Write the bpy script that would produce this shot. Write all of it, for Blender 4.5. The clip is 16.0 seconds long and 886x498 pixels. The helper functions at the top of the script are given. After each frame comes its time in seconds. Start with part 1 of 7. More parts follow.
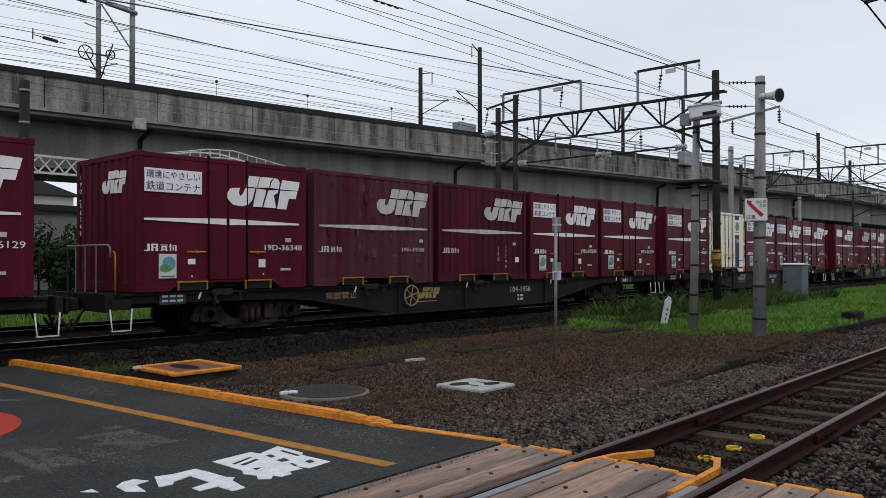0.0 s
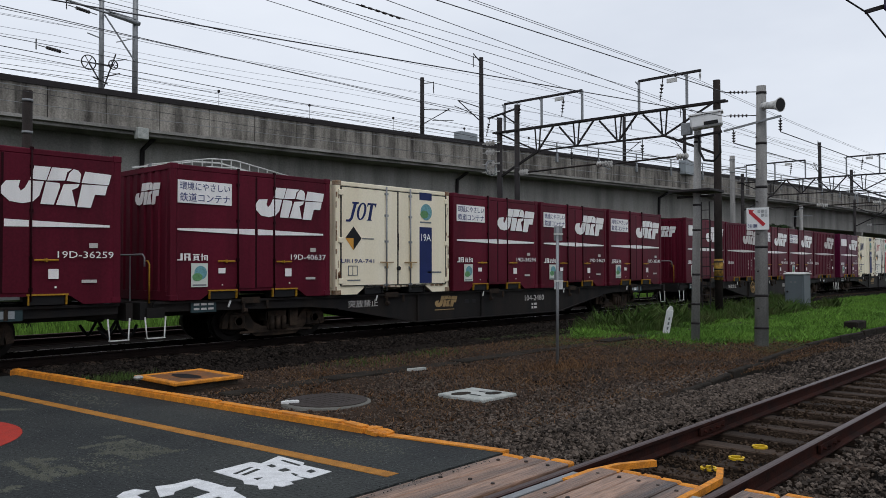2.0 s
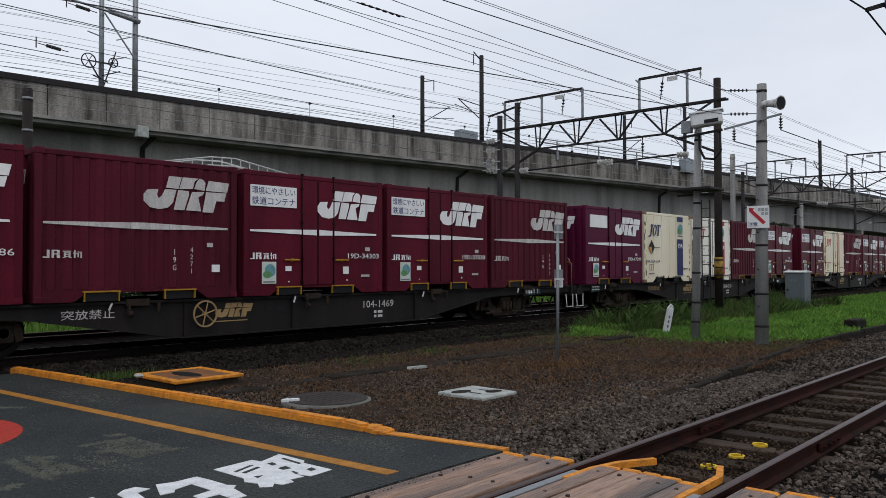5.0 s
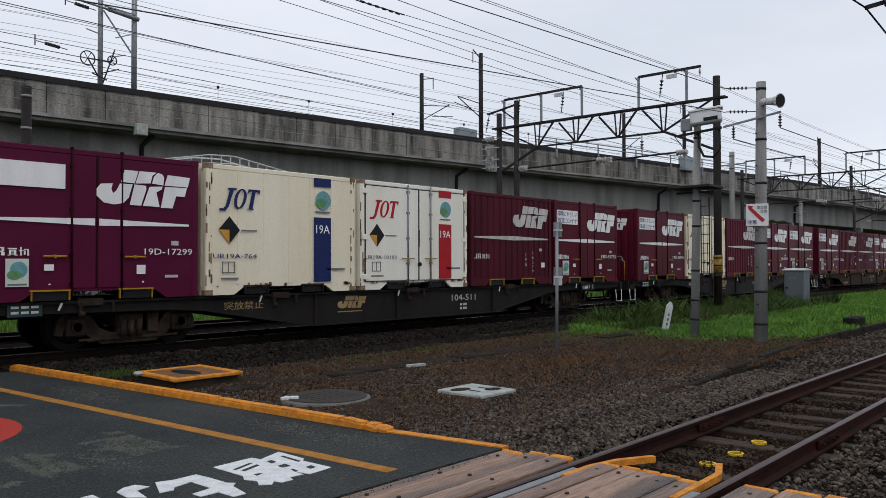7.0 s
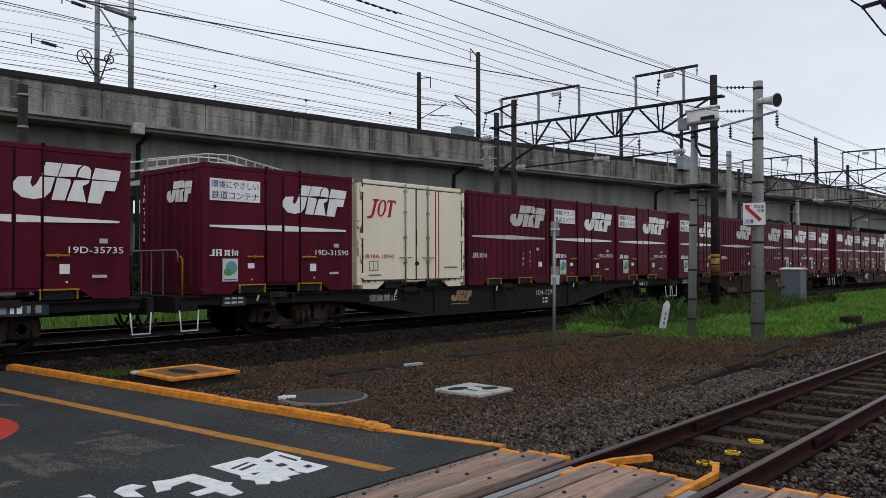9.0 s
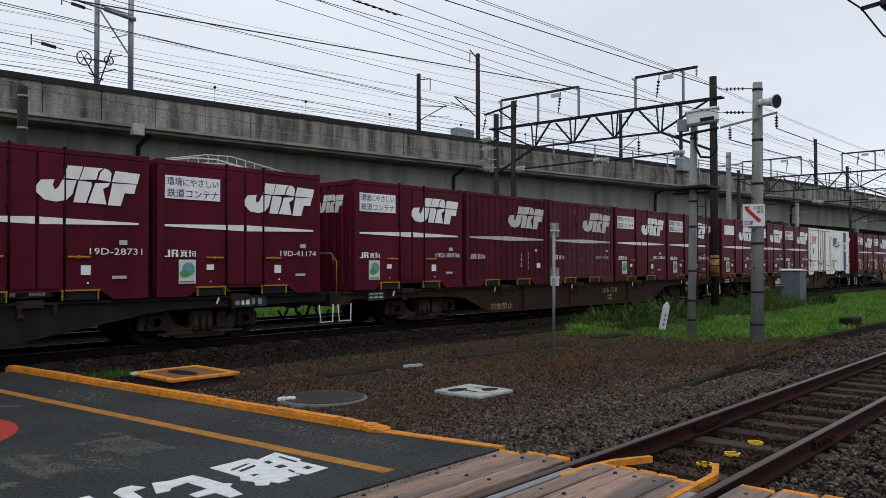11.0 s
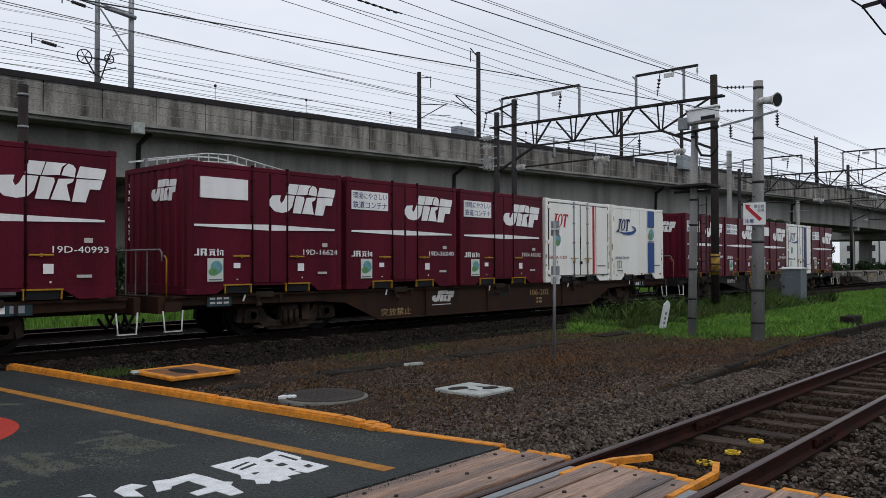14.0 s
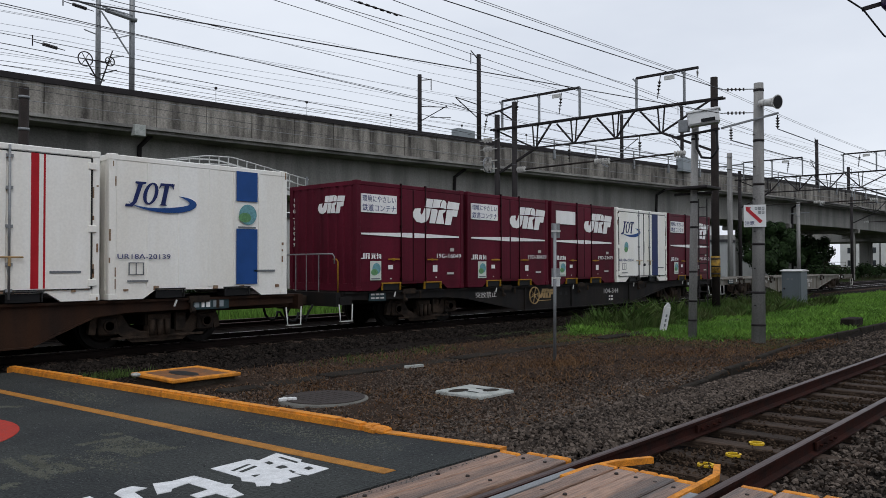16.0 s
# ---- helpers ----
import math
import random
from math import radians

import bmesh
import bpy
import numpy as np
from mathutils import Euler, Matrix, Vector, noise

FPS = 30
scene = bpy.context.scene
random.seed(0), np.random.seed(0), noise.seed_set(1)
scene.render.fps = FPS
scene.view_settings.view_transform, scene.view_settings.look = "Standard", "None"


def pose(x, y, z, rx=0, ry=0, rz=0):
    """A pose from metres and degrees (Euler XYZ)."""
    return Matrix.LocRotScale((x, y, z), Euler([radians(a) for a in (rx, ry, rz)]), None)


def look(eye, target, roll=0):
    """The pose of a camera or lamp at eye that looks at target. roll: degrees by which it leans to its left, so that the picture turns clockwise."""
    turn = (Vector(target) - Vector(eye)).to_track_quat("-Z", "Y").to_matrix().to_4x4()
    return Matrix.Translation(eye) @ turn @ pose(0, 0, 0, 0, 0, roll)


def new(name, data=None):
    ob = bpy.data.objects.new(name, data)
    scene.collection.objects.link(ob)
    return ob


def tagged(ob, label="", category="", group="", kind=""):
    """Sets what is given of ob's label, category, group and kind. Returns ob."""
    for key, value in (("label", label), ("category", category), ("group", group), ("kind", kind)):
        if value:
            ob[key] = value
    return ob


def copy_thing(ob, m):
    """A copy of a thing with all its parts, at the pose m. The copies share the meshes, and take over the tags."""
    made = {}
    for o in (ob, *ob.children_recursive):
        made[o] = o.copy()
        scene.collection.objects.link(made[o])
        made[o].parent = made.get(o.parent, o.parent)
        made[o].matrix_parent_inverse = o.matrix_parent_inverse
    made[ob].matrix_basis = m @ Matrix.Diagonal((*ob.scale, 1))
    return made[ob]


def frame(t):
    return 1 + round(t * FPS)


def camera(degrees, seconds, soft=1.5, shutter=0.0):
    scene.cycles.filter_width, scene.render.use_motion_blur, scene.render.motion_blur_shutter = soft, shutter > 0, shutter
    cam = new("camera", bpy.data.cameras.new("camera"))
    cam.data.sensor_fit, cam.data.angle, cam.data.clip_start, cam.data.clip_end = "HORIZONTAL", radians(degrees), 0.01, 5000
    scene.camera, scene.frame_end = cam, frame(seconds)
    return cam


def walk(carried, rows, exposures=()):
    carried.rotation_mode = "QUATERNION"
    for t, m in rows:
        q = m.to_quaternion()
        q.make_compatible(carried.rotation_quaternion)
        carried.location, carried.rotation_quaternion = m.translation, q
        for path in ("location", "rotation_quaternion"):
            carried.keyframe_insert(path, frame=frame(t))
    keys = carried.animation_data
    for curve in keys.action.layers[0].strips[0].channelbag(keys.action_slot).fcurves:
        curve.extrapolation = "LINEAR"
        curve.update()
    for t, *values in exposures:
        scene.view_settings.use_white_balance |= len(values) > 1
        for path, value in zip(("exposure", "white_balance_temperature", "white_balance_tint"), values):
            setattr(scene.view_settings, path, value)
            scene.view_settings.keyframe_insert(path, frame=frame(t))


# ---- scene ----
CAM_H, YAW, PITCH = 1.58, 41.94, 1.279
cam = camera(59.18, 16.0, soft=0.4)


def aim(dyaw, dpitch):
    """Camera on its hand-held spot, turned by small angles from the mean view."""
    a, b = radians(YAW + dyaw), radians(PITCH + dpitch)
    eye = Vector((0, 0, CAM_H))
    return look(eye, eye + Vector((math.cos(a) * math.cos(b), math.sin(a) * math.cos(b), math.sin(b))), -0.12)


SWAY = [(0, -0.028, -0.555), (0.5, -0.034, -0.468), (1, 0.046, -0.248), (1.5, 0, 0), (2, 0.086, 0.127), (2.5, 0.132, 0.115),
        (3, 0.12, 0.15), (3.5, 0.103, 0.162), (4, 0.168, 0.075), (5.2, 0.08, -0.02), (6.5, -0.017, -0.116), (7, 0.052, -0.162),
        (7.5, 0.174, -0.289), (8, 0.191, -0.347), (8.5, 0.04, -0.381), (9, -0.144, -0.225), (10.2, -0.18, -0.15), (11.5, -0.15, -0.092),
        (12, -0.13, -0.02), (12.5, -0.08, -0.058), (13, -0.041, -0.179), (13.5, -0.092, -0.249), (14, -0.13, -0.249),
        (14.5, -0.075, -0.179), (15, -0.029, -0.11), (15.5, -0.092, -0.121), (16, -0.098, -0.087)]
walk(cam, [(t, aim(a, b)) for t, a, b in SWAY])
scene.view_settings.exposure = 0.0

# ---- light: a bright overcast sky and a weak, wide sun behind the clouds ----
world = bpy.data.worlds.new("world")
scene.world = world
world.use_nodes = True
wn, wl = world.node_tree.nodes, world.node_tree.links
wn.clear()
sky = wn.new("ShaderNodeTexSky")
sky.sky_type, sky.sun_disc = "NISHITA", False
sky.sun_elevation, sky.sun_rotation = radians(55), radians(200)
sky_bg = wn.new("ShaderNodeBackground")
sky_bg.inputs["Strength"].default_value = 0.06
wl.new(sky.outputs[0], sky_bg.inputs["Color"])
# cloud deck
tc = wn.new("ShaderNodeTexCoord")
mp = wn.new("ShaderNodeMapping")
mp.inputs["Scale"].default_value = (1.0, 1.0, 3.0)
nz = wn.new("ShaderNodeTexNoise")
nz.inputs["Scale"].default_value, nz.inputs["Detail"].default_value, nz.inputs["Roughness"].default_value = 1.7, 5, 0.55
ramp = wn.new("ShaderNodeValToRGB")
ramp.color_ramp.elements[0].position, ramp.color_ramp.elements[0].color = 0.3, (0.695, 0.745, 0.84, 1)
ramp.color_ramp.elements[1].position, ramp.color_ramp.elements[1].color = 0.72, (0.86, 0.905, 0.985, 1)
cloud = wn.new("ShaderNodeBackground")
cloud.inputs["Strength"].default_value = 1.08
wl.new(tc.outputs["Generated"], mp.inputs["Vector"])
wl.new(mp.outputs[0], nz.inputs["Vector"])
wl.new(nz.outputs["Fac"], ramp.inputs["Fac"])
wl.new(ramp.outputs["Color"], cloud.inputs["Color"])
mixw = wn.new("ShaderNodeMixShader")
mixw.inputs["Fac"].default_value = 0.88
out = wn.new("ShaderNodeOutputWorld")
wl.new(sky_bg.outputs[0], mixw.inputs[1])
wl.new(cloud.outputs[0], mixw.inputs[2])
wl.new(mixw.outputs[0], out.inputs["Surface"])

sun = new("sun", bpy.data.lights.new("sun", "SUN"))
sun.data.energy, sun.data.angle, sun.data.color = 0.6, radians(25), (1.0, 0.97, 0.92)
sun.matrix_basis = look((0, 0, 50), (22, 30, 0))

# ---- materials ----
MATS = {}


def mat(name, base, rough=0.7, metal=0.0, vary=0.25, scale=3.0, fine=60.0, bump=0.15, alt=None, spots=0.0, per_piece=0.0, streak=False, spec=0.2, grain=None):
    """A surface with stains at one scale and grain at another; alt is the colour of the stains."""
    if name in MATS:
        return MATS[name]
    m = bpy.data.materials.new(name)
    m.use_nodes = True
    n, l = m.node_tree.nodes, m.node_tree.links
    b = n["Principled BSDF"]
    b.inputs["Roughness"].default_value, b.inputs["Metallic"].default_value = rough, metal
    b.inputs["Specular IOR Level"].default_value = spec
    co = n.new("ShaderNodeTexCoord")
    src = co.outputs["Object"]
    if streak:
        sm = n.new("ShaderNodeMapping")
        sm.inputs["Scale"].default_value = (1.0, 1.0, 0.12)
        l.new(src, sm.inputs["Vector"])
        src = sm.outputs[0]
    fine_src = co.outputs["Object"]
    if grain:
        gm = n.new("ShaderNodeMapping")
        gm.inputs["Scale"].default_value = grain
        l.new(co.outputs["Object"], gm.inputs["Vector"])
        src = fine_src = gm.outputs[0]
    big = n.new("ShaderNodeTexNoise")
    big.inputs["Scale"].default_value, big.inputs["Detail"].default_value, big.inputs["Roughness"].default_value = scale, 6, 0.6
    small = n.new("ShaderNodeTexNoise")
    small.inputs["Scale"].default_value, small.inputs["Detail"].default_value = fine, 3
    l.new(src, big.inputs["Vector"])
    l.new(fine_src, small.inputs["Vector"])
    alt = alt or tuple(c * (1 - vary) for c in base)
    r1 = n.new("ShaderNodeValToRGB")
    r1.color_ramp.elements[0].position, r1.color_ramp.elements[0].color = 0.36, (*alt, 1)
    r1.color_ramp.elements[1].position, r1.color_ramp.elements[1].color = 0.62, (*base, 1)
    l.new(big.outputs["Fac"], r1.inputs["Fac"])
    hs = n.new("ShaderNodeHueSaturation")
    mr = n.new("ShaderNodeMapRange")
    mr.inputs["To Min"].default_value, mr.inputs["To Max"].default_value = 1 - vary * 0.9, 1 + vary * 0.9
    mr.inputs["From Min"].default_value, mr.inputs["From Max"].default_value = 0.25, 0.75
    l.new(small.outputs["Fac"], mr.inputs["Value"])
    val = mr.outputs[0]
    if per_piece:
        info = n.new("ShaderNodeObjectInfo")
        m2 = n.new("ShaderNodeMapRange")
        m2.inputs["To Min"].default_value, m2.inputs["To Max"].default_value = 1 - per_piece, 1 + per_piece
        l.new(info.outputs["Random"], m2.inputs["Value"])
        mul = n.new("ShaderNodeMath")
        mul.operation = "MULTIPLY"
        l.new(val, mul.inputs[0])
        l.new(m2.outputs[0], mul.inputs[1])
        val = mul.outputs[0]
    l.new(val, hs.inputs["Value"])
    l.new(r1.outputs["Color"], hs.inputs["Color"])
    colour = hs.outputs["Color"]
    if spots:
        sp = n.new("ShaderNodeTexNoise")
        sp.inputs["Scale"].default_value, sp.inputs["Detail"].default_value = 9.0, 8
        l.new(src, sp.inputs["Vector"])
        rr = n.new("ShaderNodeValToRGB")
        rr.color_ramp.elements[0].position, rr.color_ramp.elements[0].color = 0.66 - spots * 0.15, (0, 0, 0, 1)
        rr.color_ramp.elements[1].position, rr.color_ramp.elements[1].color = 0.70 - spots * 0.12, (1, 1, 1, 1)
        l.new(sp.outputs["Fac"], rr.inputs["Fac"])
        mx = n.new("ShaderNodeMixRGB")
        mx.inputs["Color2"].default_value = (0.12, 0.055, 0.025, 1)
        l.new(rr.outputs["Color"], mx.inputs["Fac"])
        l.new(colour, mx.inputs["Color1"])
        colour = mx.outputs["Color"]
    l.new(colour, b.inputs["Base Color"])
    if bump:
        bp = n.new("ShaderNodeBump")
        bp.inputs["Strength"].default_value, bp.inputs["Distance"].default_value = bump, 0.02
        l.new(small.outputs["Fac"], bp.inputs["Height"])
        l.new(bp.outputs[0], b.inputs["Normal"])
    rg = n.new("ShaderNodeMapRange")
    rg.inputs["To Min"].default_value, rg.inputs["To Max"].default_value = max(0.05, rough - 0.12), min(1, rough + 0.12)
    l.new(big.outputs["Fac"], rg.inputs["Value"])
    l.new(rg.outputs[0], b.inputs["Roughness"])
    MATS[name] = m
    return m


def islands(m, lo, hi):
    """Let every loose piece of a joined mesh have its own brightness."""
    n, l = m.node_tree.nodes, m.node_tree.links
    hs = next(x for x in n if x.bl_idname == "ShaderNodeHueSaturation")
    geo = n.new("ShaderNodeNewGeometry")
    mr = n.new("ShaderNodeMapRange")
    mr.inputs["To Min"].default_value, mr.inputs["To Max"].default_value = lo, hi
    l.new(geo.outputs["Random Per Island"], mr.inputs["Value"])
    l.new(mr.outputs[0], hs.inputs["Value"])
    return m


MAROON = mat("maroon_paint", (0.1, 0.0085, 0.021), 0.42, vary=0.16, scale=1.6, fine=25, bump=0.03, alt=(0.066, 0.0075, 0.0155), per_piece=0.12, streak=True, spec=0.09)
MAROON_DARK = mat("maroon_seam", (0.022, 0.003, 0.006), 0.55, vary=0.2, bump=0.03, spec=0.08)
MAROON_OLD = mat("faded_maroon_paint", (0.078, 0.013, 0.024), 0.6, vary=0.2, scale=2.2, fine=25, bump=0.05, alt=(0.092, 0.036, 0.044), streak=True, spec=0.1)
WINE = mat("wine_ribbed_paint", (0.096, 0.012, 0.025), 0.5, vary=0.2, scale=1.5, fine=25, bump=0.03, alt=(0.058, 0.0085, 0.016), per_piece=0.15, streak=True, spec=0.08)
PURPLE = mat("purple_maroon_paint", (0.092, 0.008, 0.034), 0.4, vary=0.12, scale=0.9, bump=0.03, spec=0.09)
DECAL = mat("white_decal", (0.86, 0.85, 0.84), 0.5, vary=0.10, scale=3, bump=0.02, streak=True)
DECAL_GREY = mat("worn_decal", (0.60, 0.57, 0.55), 0.6, vary=0.25, scale=5, bump=0.02, streak=True)
BLUE_TEXT = mat("blue_decal", (0.035, 0.045, 0.16), 0.5, vary=0.1, bump=0)
BLUE_BAND = mat("blue_band", (0.016, 0.07, 0.25), 0.45, vary=0.15, bump=0.02)
NAVY = mat("navy_band", (0.013, 0.024, 0.11), 0.45, vary=0.15, bump=0.02)
RED_BAND = mat("red_band", (0.42, 0.012, 0.02), 0.45, vary=0.15, bump=0.02)
WHITE_BOX = mat("white_container_paint", (0.88, 0.87, 0.83), 0.45, vary=0.06, scale=1.1, fine=25, bump=0.02, alt=(0.80, 0.77, 0.70), streak=True)
CREAM_BOX = mat("cream_container_paint", (0.87, 0.80, 0.63), 0.5, vary=0.06, scale=1.1, fine=25, bump=0.02, alt=(0.80, 0.71, 0.52), streak=True)
PALE_BOX = mat("off_white_container_paint", (0.88, 0.85, 0.76), 0.5, vary=0.06, scale=1.1, fine=25, bump=0.02, alt=(0.80, 0.75, 0.64), streak=True)
RUST = mat("rust", (0.17, 0.075, 0.035), 0.85, vary=0.35, scale=6, bump=0.3, alt=(0.30, 0.24, 0.17))
SEAM = mat("dark_seal", (0.02, 0.02, 0.02), 0.6, vary=0.2, bump=0)
YELLOW = mat("yellow_paint", (0.40, 0.215, 0.02), 0.5, vary=0.25, scale=8, bump=0.05)
BLACK = mat("black_paint", (0.012, 0.012, 0.013), 0.5, vary=0.2, bump=0.02)
ORANGE_DECAL = mat("orange_decal", (0.62, 0.30, 0.05), 0.5, vary=0.1, bump=0)
POSTER_PALE = mat("pale_poster", (0.62, 0.66, 0.60), 0.5, vary=0.1, bump=0)
POSTER_BLUE = mat("poster_blue", (0.16, 0.36, 0.40), 0.5, vary=0.3, scale=20, bump=0)
POSTER_GREEN = mat("poster_green", (0.13, 0.30, 0.13), 0.5, vary=0.3, scale=20, bump=0)
CAR_GREY = mat("dark_frame_paint", (0.014, 0.0135, 0.014), 0.6, vary=0.3, scale=2, bump=0.06, alt=(0.022, 0.018, 0.016), streak=True, spec=0.1)
CAR_BROWN = mat("brown_frame_paint", (0.040, 0.019, 0.011), 0.65, vary=0.25, scale=2, bump=0.06, alt=(0.022, 0.014, 0.011), streak=True, spec=0.1)
BOGIE = mat("grimy_steel", (0.02, 0.016, 0.014), 0.75, vary=0.35, scale=7, bump=0.2, alt=(0.04, 0.027, 0.019), spec=0.1)
WHEEL = mat("wheel_steel", (0.015, 0.013, 0.012), 0.5, 0.5, vary=0.25, scale=5, bump=0.05, spec=0.15)
GOLD_DECAL = mat("dull_gold_decal", (0.36, 0.24, 0.11), 0.6, vary=0.2, bump=0)
PALE_STEEL = mat("pale_painted_steel", (0.60, 0.60, 0.58), 0.5, vary=0.2, scale=8, bump=0.03)
CONCRETE = mat("stained_concrete", (0.30, 0.29, 0.27), 0.9, vary=0.22, scale=0.7, fine=14, bump=0.15, alt=(0.17, 0.165, 0.155), streak=True)
CONCRETE_PANEL = mat("parapet_concrete", (0.29, 0.27, 0.24), 0.9, vary=0.35, scale=1.7, fine=14, bump=0.2, alt=(0.055, 0.05, 0.045), per_piece=0.12, streak=True)
CONCRETE_POLE = mat("pole_concrete", (0.30, 0.295, 0.285), 0.85, vary=0.25, scale=2.5, fine=40, bump=0.15, alt=(0.17, 0.165, 0.16), streak=True)
KERB_STONE = mat("old_kerb_concrete", (0.034, 0.029, 0.024), 0.95, vary=0.4, scale=3, fine=40, bump=0.4, alt=(0.016, 0.014, 0.012), spec=0.05)
STEEL_DARK = mat("dark_weathered_steel", (0.030, 0.026, 0.027), 0.65, 0.2, vary=0.3, scale=4, bump=0.1)
STEEL_GREY = mat("galvanised_steel", (0.26, 0.27, 0.28), 0.5, 0.5, vary=0.2, scale=6, bump=0.05)
POLE_BROWN = mat("rusty_brown_pole", (0.027, 0.021, 0.019), 0.8, vary=0.35, scale=4, bump=0.2)
WIRE = mat("wire_metal", (0.075, 0.075, 0.082), 0.6, 0.2, vary=0.1, bump=0)
WIRE_PALE = mat("pale_wire_metal", (0.42, 0.43, 0.46), 0.6, 0.2, vary=0.1, bump=0)
PORCELAIN = mat("insulator_porcelain", (0.46, 0.45, 0.43), 0.3, vary=0.2, bump=0)
PORCELAIN_DARK = mat("dark_porcelain", (0.03, 0.025, 0.025), 0.3, vary=0.2, bump=0)
RAIL_SIDE = mat("rusted_rail", (0.036, 0.012, 0.009), 0.8, vary=0.3, scale=6, bump=0.15, alt=(0.016, 0.008, 0.007), spec=0.06)
# near-black rail sides for both main line tracks
RAIL_DARK = mat("dark_rail_side", (0.012, 0.008, 0.007), 0.7, vary=0.3, scale=6, bump=0.15, spec=0.06)
RAIL_TOP = mat("worn_rail_top", (0.36, 0.33, 0.32), 0.28, 0.85, vary=0.15, scale=5, bump=0.02)
RAIL_DULL = mat("dull_rail_top", (0.072, 0.044, 0.04), 0.42, 0.5, vary=0.2, scale=5, bump=0.03)
SLEEPER = mat("sleeper_wood", (0.050, 0.034, 0.025), 0.85, vary=0.5, scale=5, fine=45, bump=0.5, alt=(0.028, 0.019, 0.014), per_piece=0.5, spec=0.15, grain=(1.0, 0.12, 1.0))
PLANK = mat("wet_crossing_wood", (0.26, 0.155, 0.105), 0.38, vary=0.55, scale=5.0, fine=60, bump=0.5, alt=(0.075, 0.052, 0.042), per_piece=0.3, spec=0.35, grain=(0.10, 1.0, 1.0))
ASPHALT = mat("worn_asphalt", (0.021, 0.024, 0.025), 0.7, vary=0.75, scale=0.7, fine=38, bump=0.5, alt=(0.034, 0.038, 0.036), spec=0.14)
ROAD_ORANGE = mat("orange_road_paint", (0.72, 0.27, 0.028), 0.65, vary=0.3, scale=9, fine=80, bump=0.25, alt=(0.44, 0.165, 0.026))
ROAD_LINE = mat("faded_orange_line", (0.40, 0.175, 0.03), 0.75, vary=0.35, scale=7, fine=120, bump=0.25)
ROAD_WHITE = mat("white_road_paint", (0.70, 0.71, 0.72), 0.7, vary=0.2, scale=9, fine=120, bump=0.2)
ROAD_PATCH = mat("pale_road_wear", (0.115, 0.118, 0.095), 0.8, vary=0.3, scale=5, fine=140, bump=0.35)
ROAD_RED = mat("red_road_paint", (0.40, 0.035, 0.022), 0.7, vary=0.25, scale=9, fine=120, bump=0.2)
EARTH = mat("gravelly_earth", (0.044, 0.029, 0.0205), 0.95, vary=0.55, scale=0.55, fine=38, bump=0.8, alt=(0.02, 0.0145, 0.011), spec=0.05)
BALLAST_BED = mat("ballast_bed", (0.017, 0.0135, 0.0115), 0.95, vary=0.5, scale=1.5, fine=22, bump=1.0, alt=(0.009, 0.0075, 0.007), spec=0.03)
STONE = islands(mat("ballast_stone", (0.086, 0.068, 0.056), 0.85, vary=0.25, scale=4, fine=60, bump=0.3, spec=0.12), 0.2, 1.9)
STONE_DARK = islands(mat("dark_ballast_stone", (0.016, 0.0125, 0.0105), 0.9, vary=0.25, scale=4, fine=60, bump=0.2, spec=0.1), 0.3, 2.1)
PEBBLE = islands(mat("brown_pebble", (0.066, 0.046, 0.035), 0.9, vary=0.3, scale=4, bump=0.2, spec=0.05), 0.25, 2.5)
CLOVER = islands(mat("clover_leaves", (0.16, 0.31, 0.05), 0.75, vary=0.2, scale=0.6, bump=0, alt=(0.085, 0.17, 0.032), spec=0.1), 0.4, 1.4)
FRAME = mat("rusty_bogie_frame", (0.062, 0.043, 0.031), 0.8, vary=0.4, scale=4, bump=0.2, alt=(0.022, 0.017, 0.014), spec=0.1)
STONE_RUSTY = islands(mat("rusty_ballast_stone", (0.062, 0.042, 0.029), 0.9, vary=0.3, scale=4, bump=0.2, spec=0.05), 0.4, 1.5)
GRIT = islands(mat("asphalt_grit", (0.085, 0.090, 0.088), 0.8, vary=0.2, scale=4, bump=0, spec=0.15), 0.1, 1.9)
CAR_PALE = mat("faded_pale_frame_paint", (0.20, 0.19, 0.17), 0.7, vary=0.25, scale=2, bump=0.06, alt=(0.11, 0.09, 0.07), streak=True)
CABINET_DARK = mat("blue_grey_cabinet", (0.115, 0.135, 0.148), 0.5, vary=0.12, scale=2, bump=0.03, streak=True)
BACK = mat("dark_backdrop_wall", (0.06, 0.06, 0.055), 0.9, vary=0.3, scale=0.4, bump=0, spec=0.05)
TURF = mat("turf", (0.03, 0.048, 0.012), 0.95, vary=0.4, scale=0.6, fine=20, bump=0.8, alt=(0.026, 0.026, 0.012), spec=0.05)
GRASS = islands(mat("grass_blades", (0.155, 0.29, 0.05), 0.75, vary=0.2, scale=0.5, bump=0, alt=(0.095, 0.2, 0.035), spec=0.1), 0.55, 1.35)
WEED = islands(mat("weed_leaves", (0.055, 0.105, 0.024), 0.75, vary=0.2, scale=1, bump=0, alt=(0.07, 0.085, 0.03), spec=0.1), 0.5, 1.4)
STRAW = islands(mat("dry_grass", (0.15, 0.088, 0.046), 0.9, vary=0.2, scale=1, bump=0, alt=(0.10, 0.052, 0.026), spec=0.05), 0.4, 1.8)
LEAF = islands(mat("tree_leaves", (0.022, 0.042, 0.014), 0.7, vary=0.3, scale=1, bump=0, spec=0.1), 0.5, 1.5)
BARK = mat("bark", (0.07, 0.055, 0.04), 0.95, vary=0.3, bump=0.4)
IRON_LID = mat("cast_iron", (0.050, 0.040, 0.036), 0.65, 0.4, vary=0.3, scale=8, fine=50, bump=0.5)
